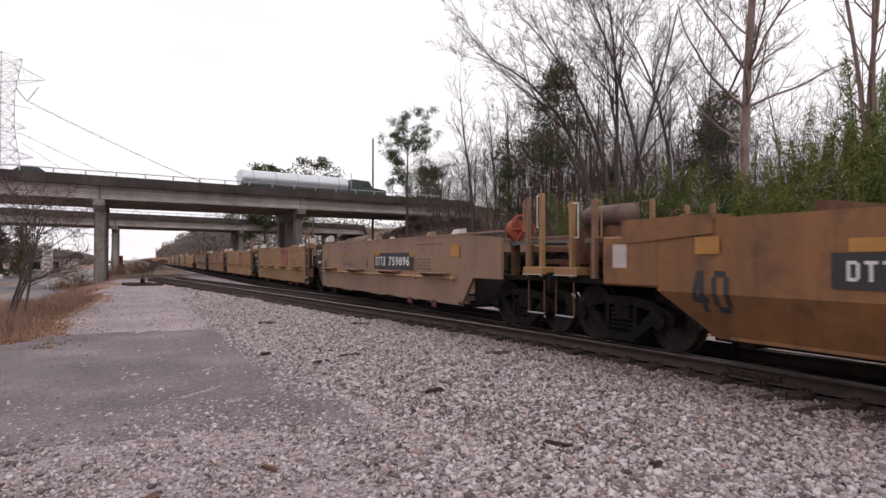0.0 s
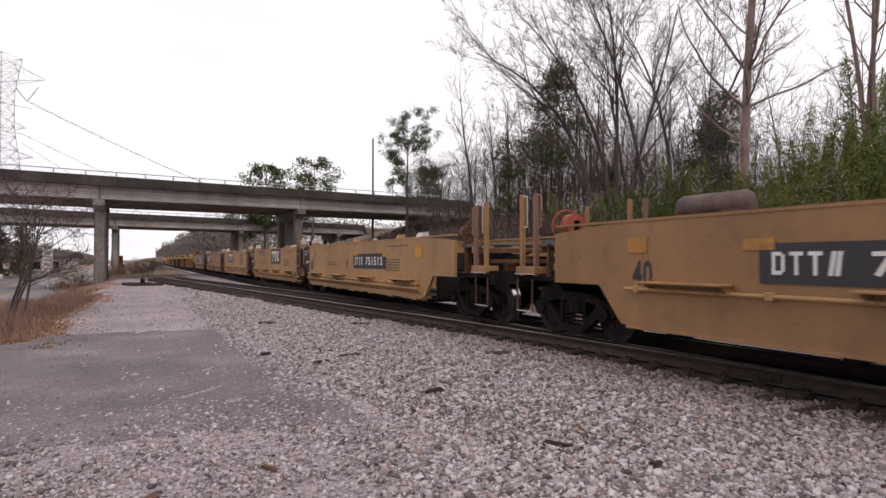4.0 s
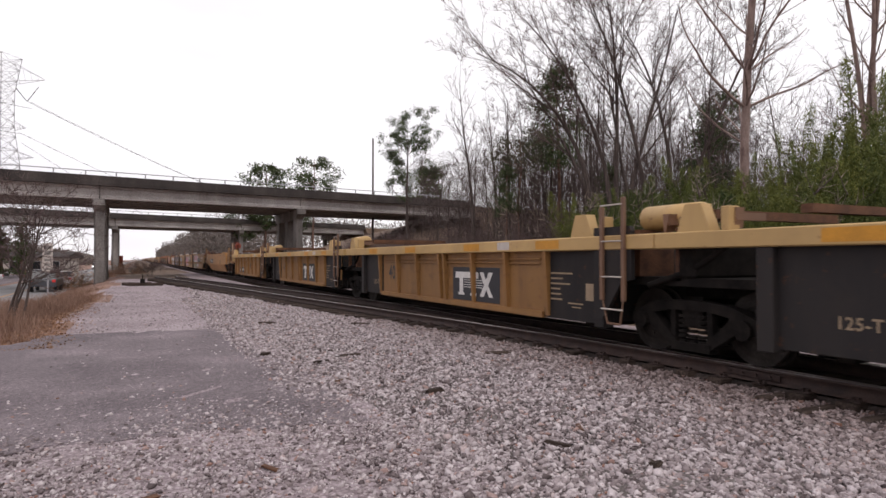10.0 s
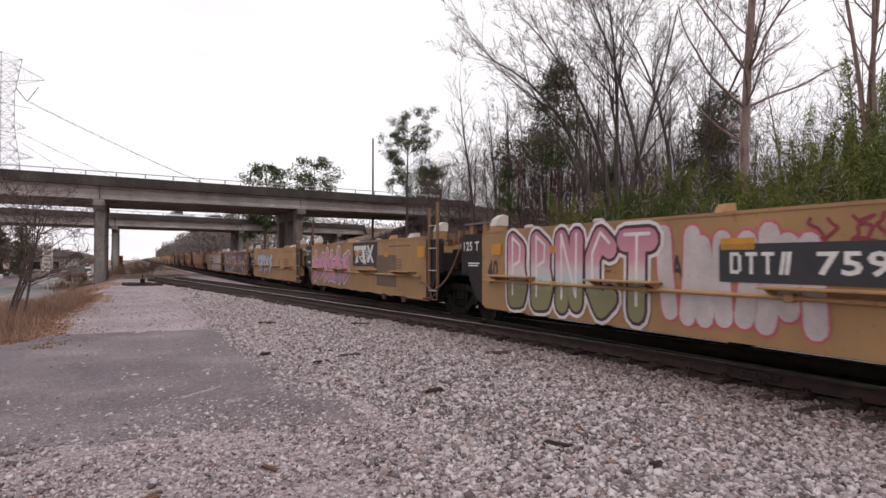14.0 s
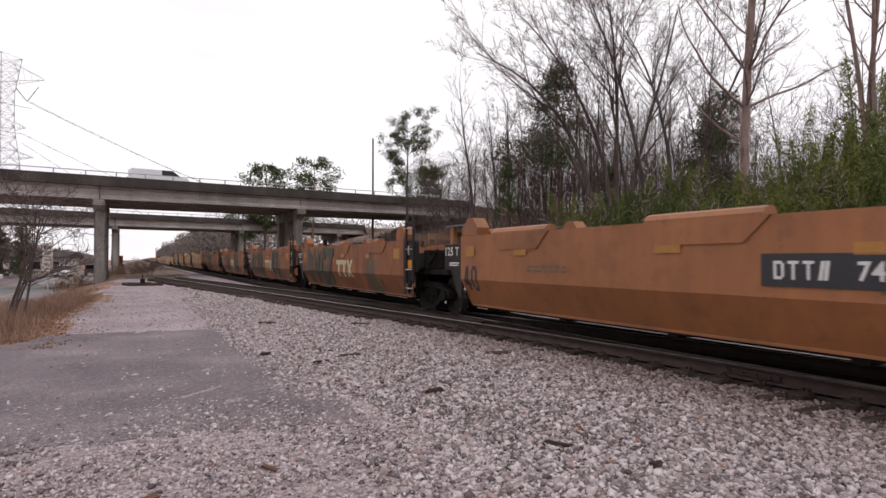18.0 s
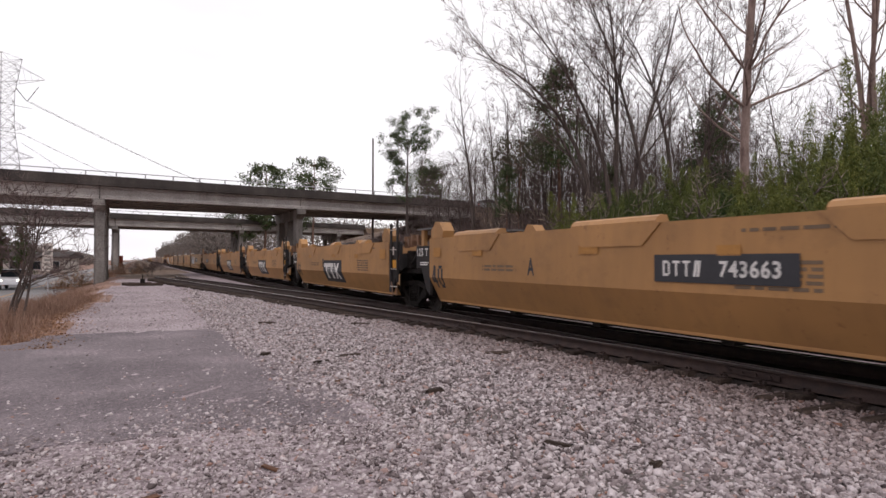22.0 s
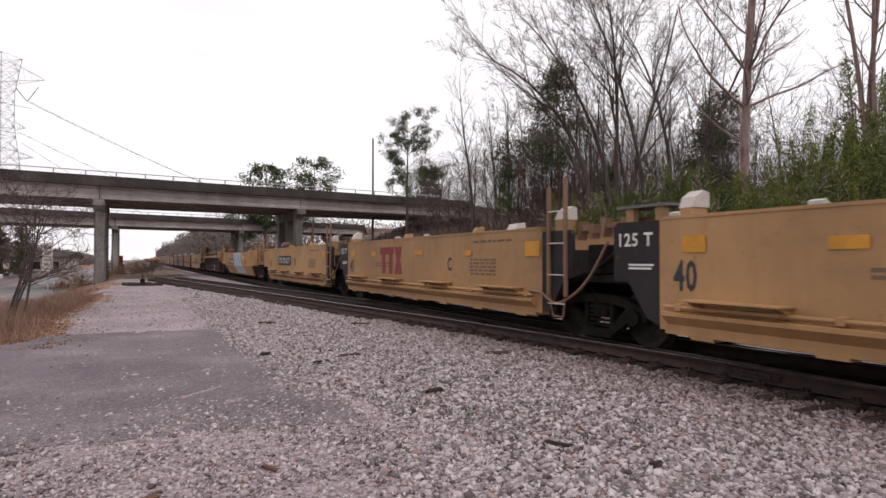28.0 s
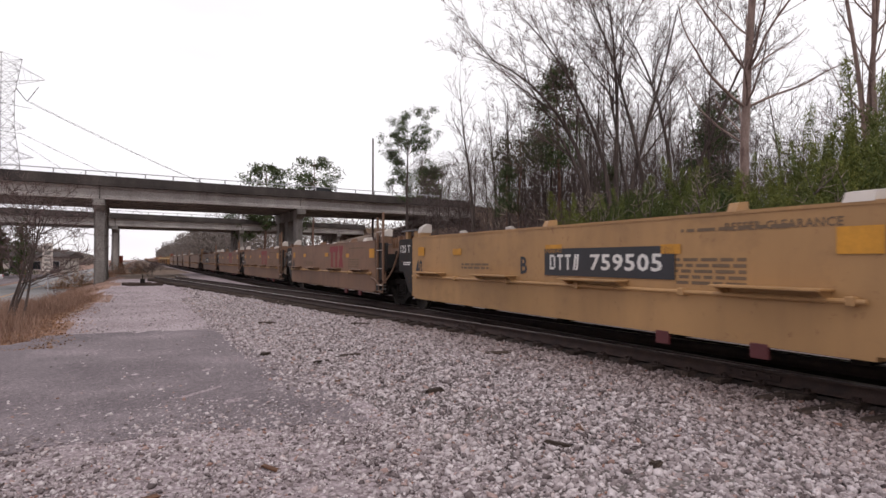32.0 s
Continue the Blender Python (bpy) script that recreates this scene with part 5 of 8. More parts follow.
def stencils(u, L, x, z0, seed, letter="", forty=True, rear=False, front=False, at=None, patch=None):
    """Small service stencils: orange patches, faded bars, the container length and the unit letter."""
    rnd = random.Random(seed)
    a, b = (1.7 if front else 1.0), (L - 1.8 if rear else L - 2.3)
    pats = [bar(a + 0.05, a + 0.52, z0 + 0.38, z0 + 0.66), bar(b - 0.40, b - 0.02, z0 + 0.42, z0 + 0.64), bar(b - 2.4, b - 1.98, z0 + 0.43, z0 + 0.57), bar(a + 5.2, a + 5.68, z0 + 0.44, z0 + 0.58), bar(a + 2.6, a + 2.95, z0 + 0.40, z0 + 0.53)]
    for q in pats:
        flat_shapes("orange_patch", [q], patch or PAINT_ORANGE, u, x - 0.018, "orange reflective patch")
    fade = []
    for y, z, n, w in ((a + 1.6, z0 + 0.3, 5, 1.1), (b - 3.6, z0 + 0.2, 2, 1.2), (a + 1.0, z0 + 0.68, 1, 1.6)):
        for i in range(n):
            yy = y
            while yy < y + w:
                d = rnd.uniform(0.1, 0.3)
                fade.append(bar(yy, min(yy + d, y + w), z - 0.075 * i, z - 0.075 * i + 0.042))
                yy += d + 0.05
    tagged(flat_shapes("stencil", fade, DECAL_GREY, u, x - 0.005, "faded rows of service stencil"), kind="stuff")
    if forty:
        text_part("length_figure", "40", DECAL_BLACK, u, x - 0.006, b + (0.15 if not rear else -0.1), z0 - 0.10, 0.42, 0.40)
    if letter:
        text_part("unit_letter", letter, DECAL_BLACK, u, x - 0.006, at or b - 4.1, z0 + 0.06, 0.32, 0.22)


def scrawl(name, u, x, y, z, w, h, material, seed, thick=0.05):
    """A wild tag of curving strokes, no letters."""
    rnd = random.Random(seed)
    bm = B()
    n = max(3, int(w / (h * 0.5)))
    for i in range(n):
        c = y - w * (i + 0.5) / n
        pts = [(c + rnd.uniform(-0.3, 0.3) * h, z + rnd.uniform(0, 0.25) * h)]
        for k in range(5):
            pts.append((c + rnd.uniform(-0.38, 0.38) * h, z + (0.15 + 0.18 * k + rnd.uniform(-0.1, 0.1)) * h))
        for (a, b), (c2, d) in zip(pts, pts[1:]):
            l = math.hypot(c2 - a, d - b) or 1
            ny, nz = -(d - b) / l * thick / 2, (c2 - a) / l * thick / 2
            q = [bm.verts.new((x - 0.0005 * rnd.random(), *p)) for p in ((a + ny, b + nz), (a - ny, b - nz), (c2 - ny, d - nz), (c2 + ny, d + nz))]
            bm.faces.new(q)
    part(name, bm, material, u, "sprayed scrawl")


STROKES = (((0.1, 0.1, 0.35, 0.95), (0.35, 0.95, 0.6, 0.3), (0.6, 0.3, 0.95, 0.6)),
           ((0.2, 0.95, 0.15, 0.2), (0.15, 0.2, 0.8, 0.05), (0.8, 0.05, 0.7, 0.6), (0.7, 0.6, 0.4, 0.5)),
           ((0.05, 0.8, 0.9, 0.95), (0.3, 0.85, 0.6, 0.05), (0.6, 0.05, 0.95, 0.4)),
           ((0.5, 1.0, 0.1, 0.6), (0.1, 0.6, 0.9, 0.45), (0.9, 0.45, 0.4, 0.0)),
           ((0.15, 0.05, 0.5, 0.95), (0.5, 0.95, 0.85, 0.5), (0.3, 0.45, 0.9, 0.1)),
           ((0.85, 0.9, 0.2, 0.7), (0.2, 0.7, 0.75, 0.4), (0.2, 0.1, 0.75, 0.4)))
FAT = (((0.5, 0.0, 0.5, 1.0),), ((0.55, 0.0, 0.45, 1.0),), ((0.45, 0.0, 0.5, 0.85),), ((0.5, 0.0, 0.5, 0.4), (0.5, 0.72, 0.48, 1.0)), ((0.5, 0.15, 0.52, 1.0),))


def capsule(a, b, c, d, r, n=5):
    """Outline of a stroke from (a, b) to (c, d) with round ends."""
    t = math.atan2(d - b, c - a)
    out = []
    for (p, q), t0 in (((c, d), t - math.pi / 2), ((a, b), t + math.pi / 2)):
        for i in range(n + 1):
            k = t0 + math.pi * i / n
            out.append((p + r * math.cos(k), q + r * math.sin(k)))
    return out[::-1]


def layers(name, polys, material, u, x, label=""):
    """Overlapping flat shapes, each a hair nearer than the last."""
    vs, fs = [], []
    for i, p in enumerate(polys):
        k = len(vs)
        vs += [(x - 0.00006 * (i % 40), a, b) for a, b in p]
        fs.append(tuple(range(k, k + len(p))))
    tagged(mesh_part(name, vs, fs, material, u, label), kind="stuff")


def sprayed(u, x, y, z, w, h, n, fill, edge, seed, fat=False, rim=0.045, halo=None, thick=0.0):
    """Row of n sprayed glyph-like forms: halo, outline and fill; y is the far end."""
    rnd = random.Random(seed)
    lines = []
    cw = w / n
    r = thick or (cw * (0.48 if fat else 0.17))
    for i in range(n):
        top = h * rnd.uniform(0.86, 1.0)
        slant = rnd.uniform(-0.08, 0.08) * h
        for (a, b, c, d) in rnd.choice(FAT if fat else STROKES):
            j = lambda: rnd.uniform(-0.05, 0.05)
            p = [(y - cw * (i + 0.02 + 0.96 * (m + j())) - slant * q, z + r + (top - 2 * r) * min(1, max(0, q + j()))) for m, q in ((a, b), (c, d))]
            mid = ((p[0][0] + p[1][0]) / 2 + rnd.uniform(-0.06, 0.06) * h, (p[0][1] + p[1][1]) / 2)
            lines += [(*p[0], *mid), (*mid, *p[1])]
    if halo:
        layers("sprayed_halo", [capsule(*l, r + rim * 2.0) for l in lines], halo, u, x - 0.008)
    layers("sprayed_outline", [capsule(*l, r + rim) for l in lines], edge, u, x - 0.0115, "sprayed outline")
    layers("sprayed_fill", [capsule(*l, r) for l in lines], fill, u, x - 0.015, "sprayed fill")


# --- the roster, by the moment at which each end or joint passes ---
FX, BX, PX = -HALF, -HALF, -HALF + 0.14


def consist(kind, times, paint, ledge=0.95, lite=False, red=False, label=""):
    """One articulated car. times: front end, joints, rear end. Returns its units."""
    out = []
    n = len(times) - 1
    for i in range(n):
        front, rear = i == 0, i == n - 1
        p = paint[i % len(paint)]
        u = make_unit(kind, front, rear, p, lite, ledge, red)
        L = spans(kind, front, rear)
        tagged(u, label, "rail car", "train of well cars")
        u.location = (TRACK_X, SPEED * times[i] - SIDE_LAG, 0)
        _moving.append((u, times[i]))
        out.append((u, L, front, rear))
    return out


def fixed(first, n, kind):
    """Passing times of a whole car from the time of its front end."""
    step = 0.80 if kind == "post" else 0.775
    t = [first, first + 0.82]
    for _ in range(n - 2):
        t.append(t[-1] + step)
    return t + [t[-1] + 0.755] if n > 1 else [first, first + 0.83]


def dress_flat(units, number, letters, seed, red_logo=False, z0=1.05, patch=None, covered=()):
    for i, (u, L, front, rear) in enumerate(units):
        stencils(u, L, FX, z0, seed + i, letters[i], True, rear, front, (8.2 if front else 6.3 if rear else 4.8), patch)
        if front or rear:
            number_board(u, number, (7.4 if front else L - 4.0), 1.10, FX)
        elif i in covered:
            continue
        elif red_logo:
            logo(u, red_logo[0], red_logo[1], 0.76, FX, DECAL_RED, False, 1.7)
        else:
            logo(u, 9.6 if i > 1 else 6.8, 1.28, 0.54, FX, None, True, 1.95)


def forty(u, y, z, h, x):
    """The container length as heavy figures over the crease of a bevelled side."""
    w, s = h * 0.5, h * 0.15
    polys = [bar(y - w, y, z + h * 0.22, z + h * 0.22 + s), bar(y - w * 0.8, y - w * 0.8 + s, z, z + h), [(y, z + h * 0.3), (y - s, z + h * 0.3), (y - w * 0.7, z + h), (y - w * 0.7 + s, z + h)]]
    a = y - w * 1.25
    polys += [bar(a - s, a, z + s, z + h - s), bar(a - w, a - w + s, z + s, z + h - s), bar(a - w + s * 0.6, a - s * 0.6, z, z + s), bar(a - w + s * 0.6, a - s * 0.6, z + h - s, z + h)]
    bent_shapes("length_figure", polys, DECAL_BLACK, u, x)


def dress_bevel(units, number, letters, seed, white=True):
    for i, (u, L, front, rear) in enumerate(units):
        stencils(u, L, BX, 1.02, seed + i, letters[i], False, rear, front, None, PATCH_FADED)
        forty(u, (L - 2.2 if not rear else L - 1.73), 0.70, 0.53, BX - 0.006)
        if front or rear:
            number_board(u, number, (11.8 if front and rear else 5.7 if front else 10.5), 1.07, BX, (2.45 if front and rear else 2.15), 0.37, white or front)
        elif white:
            logo(u, 7.7, 0.68, 0.56, BX, None, True, 1.95, True)
        else:
            logo(u, 7.2, 0.78, 0.58, BX, SPRAY["cream"], False, 1.9, True)


GLYPHS = {"b": ((0.2, 0, 0.2, 1), (0.2, 1, 0.72, 0.85), (0.72, 0.85, 0.68, 0.58), (0.68, 0.58, 0.25, 0.5), (0.68, 0.52, 0.85, 0.25), (0.85, 0.25, 0.68, 0.02), (0.68, 0.02, 0.2, 0)),
          "u": ((0.1, 1, 0.12, 0.25), (0.12, 0.25, 0.5, 0.0), (0.5, 0.0, 0.86, 0.25), (0.86, 0.25, 0.9, 1)),
          "c": ((0.9, 0.85, 0.5, 1), (0.5, 1, 0.12, 0.7), (0.12, 0.7, 0.12, 0.3), (0.12, 0.3, 0.5, 0), (0.5, 0, 0.9, 0.15)),
          "t": ((0.0, 0.95, 0.98, 0.95), (0.5, 0.95, 0.45, 0.0)),
          "n": ((0.1, 0, 0.1, 1), (0.1, 1, 0.85, 0.05), (0.85, 0.05, 0.9, 1))}


def block_tag(u, y, z, w, h, forms, material):
    """Broad rolled-on round forms over the crease of a bevelled side; y is the far end."""
    cw, r = w / len(forms), 0.17
    polys = []
    for i, k in enumerate(forms):
        far = y - cw * i - r
        for a, b, c, d in GLYPHS[k]:
            polys.append(capsule(far - (cw - 2.2 * r) * a, z + r + (h - 2 * r) * b, far - (cw - 2.2 * r) * c, z + r + (h - 2 * r) * d, r, 7))
    tagged(bent_shapes("rolled_form", polys, material, u, BX - 0.0235, "dull green rolled-on paint forms"), kind="stuff")


def round_tag(u, x, y, z, w, h, forms, fill, edge, halo=None, r=0.16, rim=0.05):
    """Row of fat sprayed forms with an outline and a halo on a flat side; y is the far end."""
    cw = w / len(forms)
    lines = [(y - cw * i - r - (cw - 1.7 * r) * a, z + r + (h - 2 * r) * b, y - cw * i - r - (cw - 1.7 * r) * c, z + r + (h - 2 * r) * d) for i, k in enumerate(forms) for a, b, c, d in GLYPHS[k]]
    if halo:
        layers("sprayed_halo", [capsule(*q, r + rim * 2.1) for q in lines], halo, u, x - 0.008)
    layers("sprayed_outline", [capsule(*q, r + rim) for q in lines], edge, u, x - 0.0115, "dark sprayed outline")
    layers("sprayed_fill", [capsule(*q, r) for q in lines], fill, u, x - 0.015, "sprayed fill")
    layers("sprayed_glint", [capsule(a, b + r * 0.5, c, d + r * 0.5, r * 0.16) for a, b, c, d in lines if max(b, d) > z + h * 0.55], SPRAY["pale"], u, x - 0.018, "pale sprayed highlight")


def dress_post(units, number):
    for i, (u, L, front, rear) in enumerate(units):
        mid = L / 2
        pats = [bar(mid + d, mid + d + 0.7, 1.555, 1.705) for d in (-5.0, -2.2, 1.2, 4.1)]
        for q in pats:
            flat_shapes("orange_patch", [q], PAINT_ORANGE, u, -HALF - 0.004, "orange reflective patch")
        flat_shapes("data_label", [bar(mid - 3.4, mid - 2.95, 1.56, 1.71)], PAINT_PAD, u, -HALF - 0.004, "white data label")
        text_part("length_figure", "40", DECAL_BLACK, u, PX - 0.004, 6.5 if front or rear else 10.9, 0.80, 0.42, 0.5)
        if front and not rear or rear and not front:
            number_board(u, number, L - 4.5 if front else 10.7, 0.52, PX, 2.2, 0.34)
        if front == rear:
            logo(u, 6.6 if not front else 7.1, (0.58 if not front else 0.42), 0.52, PX, None, not front, 1.7)
        if not rear:
            text_part("stencil", "125-T", DECAL_GREY_PALE, u, PX - 0.02, L - 2.75, 0.64, 0.14, 0.45)
        if front and rear:
            number_board(u, number, 13.3, 0.50, PX, 3.3, 0.46, False, DECAL_GREY_PALE)
            flat_shapes("data_box", [bar(3.65, 4.25, 0.6, 1.05)], DECAL_GREY, u, PX - 0.004, "faded stencil box")
            flat_shapes("data_box", [bar(3.72, 4.18, 0.66, 0.99)], DECAL_BLACK, u, PX - 0.007, "dark stencil panel")
        elif not front:
            rows = [bar(2.85 - w, 2.85, 1.12 - 0.09 * j, 1.15 - 0.09 * j) for j, w in enumerate((0.62, 0.35, 0.55, 0.28, 0.3, 0.34))] + [bar(1.95, 2.35, 0.62, 0.645), bar(2.0, 2.25, 0.56, 0.58), bar(1.68, 1.88, 0.7, 0.98)]
            flat_shapes("data_lines", rows, DECAL_GREY_PALE, u, PX - 0.022, "pale rows of stencil")


def build_train():
    tan = "tan steel container well car with foot boards and stencils"
    ochre = "ochre container well car with dusty steel sides"
    # single car at the head of the view, and one before it
    dress_bevel(consist("bevel", [-0.242, 0.58], [PAINT_DIRTY], label="rusty orange single container well car, dusty and scuffed"), "455531", [""], 90)
    consist("bevel", [-1.30, -0.47], [PAINT_BEVEL], label=ochre, lite=True)
    # five-unit tan car
    c1 = consist("flat", [0.75, 1.57, 2.345, 3.12, 3.90, 4.66], [PAINT_DUSTY, PAINT_DULL, PAINT_DULL, PAINT_DULL, PAINT_DULL], label=tan, red=True)
    dress_flat(c1, "759896", "AEDCB", 10, (6.0, 1.10), patch=PATCH_FADED)
    # five-unit tan car with sprayed units
    c2 = consist("flat", [4.86, 5.655, 6.435, 7.21, 7.985, 8.74], [PAINT_TAN], 0.74, label="tan container well car with a lower ledge and sprayed sides")
    dress_flat(c2, "751512", "AEDCB", 20)
    scrawl("scrawl", c2[1][0], FX - 0.009, 10.6, 1.52, 2.0, 0.42, DECAL_BLACK, 1, 0.03)
    scrawl("scrawl", c2[2][0], FX - 0.009, 4.0, 1.34, 1.3, 0.46, GREY_SPRAY, 2, 0.045)
    scrawl("scrawl", c2[2][0], FX - 0.010, 3.95, 1.32, 1.2, 0.5, GREY_SPRAY, 7, 0.03)
    scrawl("scrawl", c2[2][0], FX - 0.009, 3.5, 1.12, 0.7, 0.2, GREY_SPRAY, 8, 0.03)
    flat_shapes("sprayed_patch", [blob(7.15, 1.35, 0.14, 0.3, 9, 0.3, 4)], SPRAY["rose"], c2[2][0], FX - 0.006)
    for y, seed in ((7.05, 4), (7.0, 44), (3.2, 45), (3.15, 46)):
        scrawl("scrawl", c2[3][0], FX - 0.009 - 0.00002 * seed, y, 1.25, 0.5, 0.4, DECAL_WHITE, seed, 0.028)
    sprayed(c2[3][0], FX, 11.8, 1.15, 1.6, 0.6, 5, SPRAY["pale"], SPRAY["pink"], 5, True, 0.03)
    bm = B()
    hose(bm, [(FX - 0.06, 6.25, 0.80), (FX - 0.08, 6.05, 0.76), (FX - 0.08, 5.75, 0.56), (FX - 0.08, 5.55, 0.46), (FX - 0.08, 5.38, 0.50), (FX - 0.08, 5.1, 0.74), (FX - 0.06, 4.85, 0.80)], 0.045)
    part("brake_hose", bm, STEEL_DARK, c2[3][0], "black sagging brake hose")
    b = c2[4][0]
    layers("sprayed_field", [[(7.3, 0.5), (7.45, 1.2), (6.9, 1.86), (2.35, 1.88), (2.3, 1.62), (2.05, 1.45), (2.25, 1.1), (2.0, 0.8), (2.2, 0.48)]], SPRAY["blue"], b, FX - 0.010, "blue sprayed field")
    round_tag(b, FX - 0.004, 7.15, 0.5, 3.7, 1.36, "cnbu", SPRAY["pink"], DECAL_BLACK, None, 0.19, 0.05)
    layers("sprayed_line", [capsule(*q, 0.035) for q in ((3.1, 0.7, 2.95, 1.3), (2.95, 1.3, 2.6, 1.6), (2.6, 1.6, 2.4, 1.2), (2.4, 1.2, 2.55, 0.75))], PAINT_TAN, b, FX - 0.0135)
    flat_shapes("sprayed_oval", [blob(11.35, 1.38, 0.36, 0.55, 18, 0.02, 8)], DECAL_BLACK, b, FX - 0.006)
    flat_shapes("sprayed_oval", [blob(11.35, 1.38, 0.30, 0.48, 18, 0.02, 8)], SPRAY["rose"], b, FX - 0.009, "red sprayed oval")
    layers("sprayed_line", [capsule(11.55, 1.75, 11.15, 1.3, 0.02), capsule(11.5, 1.1, 11.2, 1.45, 0.02), capsule(11.58, 1.2, 11.1, 1.55, 0.018)], DECAL_BLACK, b, FX - 0.012)
    scrawl("scrawl", b, FX - 0.009, 13.0, 1.5, 1.2, 0.3, DECAL_WHITE, 41, 0.022)
    scrawl("scrawl", b, FX - 0.009, 12.75, 1.08, 0.55, 0.3, DECAL_WHITE, 42, 0.022)
    # five-unit car with outside posts
    c3 = consist("post", [8.95, 9.74, 10.515, 11.31, 12.11, 12.90], [PAINT_YELLOW], label="yellow container well car with outside posts and pale top rail")
    dress_post(c3, "749623")
    # single bevelled car
    c4 = consist("bevel", [13.07, 13.90], [PAINT_BEVEL], label="yellow single container well car, dusty and scuffed")
    dress_bevel(c4, "455647", [""], 40)
    # five-unit car covered in spray paint
    c5 = consist("flat", [14.07, 14.89, 15.66, 16.43, 17.19, 17.94], [PAINT_TAN], red=True, label="dusty container well car with sprayed bubble shapes")
    dress_flat(c5, "759915", "AEDCB", 50, covered=(2, 3))
    a = c5[0][0]
    scrawl("scrawl", a, FX - 0.009, 6.3, 1.5, 1.9, 0.36, SPRAY["crimson"], 12, 0.035)
    scrawl("scrawl", a, FX - 0.009, 4.0, 1.2, 2.3, 0.55, DECAL_WHITE, 12, 0.04)
    round_tag(a, FX - 0.004, 12.45, 0.46, 4.0, 1.42, "bbnct", FADE_SPRAY, SPRAY["maroon"], SPRAY["pale"], 0.17, 0.05)
    flat_shapes("sprayed_field", [blob(8.8, 0.8, 0.22, 0.4, 10, 0.2, 31)], SPRAY["violet"], a, FX - 0.0065)
    sprayed(a, FX + 0.004, 8.35, 0.5, 2.3, 1.36, 8, SPRAY["chalk"], SPRAY["rose"], 15, True, 0.03)
    e = c5[1][0]
    sprayed(e, FX - 0.004, 12.2, 0.55, 5.0, 1.3, 6, SPRAY["pink"], SPRAY["violet"], 16, False, 0.05, SPRAY["pale"])
    scrawl("scrawl", e, FX - 0.009, 6.6, 1.2, 1.3, 0.6, DECAL_WHITE, 17, 0.05)
    flat_shapes("faded_patch", [bar(3.0, 4.6, 0.6, 1.5)], DECAL_GREY, e, FX - 0.006)
    sprayed(c5[2][0], FX - 0.004, 11.0, 0.6, 4.4, 1.2, 5, SPRAY["sky"], SPRAY["violet"], 33, False, 0.05)
    d = c5[3][0]
    flat_shapes("sprayed_field", [[(11.3, 1.02), (10.25, 1.02), (10.35, 1.9), (11.2, 1.9)], [(12.0, 0.46), (10.25, 0.46), (10.25, 1.0), (11.9, 1.0)]], SPRAY["blue"], d, FX - 0.0065, "blue sprayed field")
    flat_shapes("sprayed_field", [[(10.24, 0.46), (8.6, 0.46), (8.8, 1.9), (10.34, 1.9)], [(6.9, 0.46), (1.2, 0.46), (1.2, 1.9), (6.6, 1.9)]], SPRAY["maroon"], d, FX - 0.0065, "maroon sprayed field")
    flat_shapes("sprayed_field", [[(8.59, 0.46), (6.91, 0.46), (6.61, 1.9), (8.79, 1.9)]], SPRAY["crimson"], d, FX - 0.0065, "crimson sprayed field")
    layers("sprayed_dots", [blob(10.2 - 0.23 * k, 1.38 + 0.1 * math.sin(k * 1.7), 0.07, 0.06, 8, 0.1, k) for k in range(38)], SPRAY["violet"], d, FX - 0.008)
    curls = ((11.05, 1.84, 11.32, 1.62), (11.32, 1.62, 11.28, 1.34), (11.28, 1.34, 11.05, 1.22), (11.05, 1.22, 10.62, 1.26), (11.1, 1.2, 11.02, 0.94), (10.98, 1.2, 10.9, 0.94), (10.86, 1.2, 10.78, 0.94), (11.12, 0.92, 10.4, 0.96), (10.42, 1.55, 10.36, 0.98),
             (9.95, 1.86, 9.68, 1.62), (9.68, 1.62, 9.62, 1.3), (9.62, 1.3, 9.72, 1.0), (9.72, 1.0, 9.8, 0.86))
    slabs = ((10.52, 0.84, 10.34, 0.44), (9.42, 1.86, 9.36, 1.42), (9.4, 1.16, 9.28, 0.98), (8.95, 1.5, 8.78, 1.2), (8.5, 1.86, 8.46, 1.6), (9.95, 0.72, 9.82, 0.5))
    rings = [(10.06, 1.42, 0.11, 0.26), (8.96, 0.68, 0.11, 0.14), (8.05, 0.7, 0.12, 0.15), (6.9, 1.4, 0.2, 0.26)]
    loops = [(cy + ry * math.cos(0.6 * k), cz + rz * math.sin(0.6 * k), cy + ry * math.cos(0.6 * k + 0.6), cz + rz * math.sin(0.6 * k + 0.6)) for cy, cz, ry, rz in rings for k in range(11)]
    arcs = [(8.66 + 0.2 * math.cos(0.35 * k), 0.5 + 0.62 * math.sin(0.35 * k), 8.66 + 0.2 * math.cos(0.35 * k + 0.35), 0.5 + 0.62 * math.sin(0.35 * k + 0.35)) for k in range(9)]
    layers("sprayed_line", [capsule(*q, 0.035) for q in (*curls, *arcs)] + [capsule(*q, 0.022) for q in loops] + [capsule(*q, 0.07) for q in slabs], DECAL_WHITE, d, FX - 0.0125, "white sprayed curls and rings")
    sprayed(d, FX - 0.006, 8.1, 0.5, 6.6, 1.36, 7, DECAL_WHITE, SPRAY["maroon"], 18, False, 0.02, None, 0.045)
    layers("sprayed_blob", [blob(7.4, 1.5, 0.5, 0.2, 12, 0.3, 2), blob(4.6, 1.3, 0.5, 0.3, 12, 0.3, 3), blob(2.6, 0.9, 0.5, 0.25, 12, 0.3, 4)], SPRAY["crimson"], d, FX - 0.010)
    r = c5[4][0]
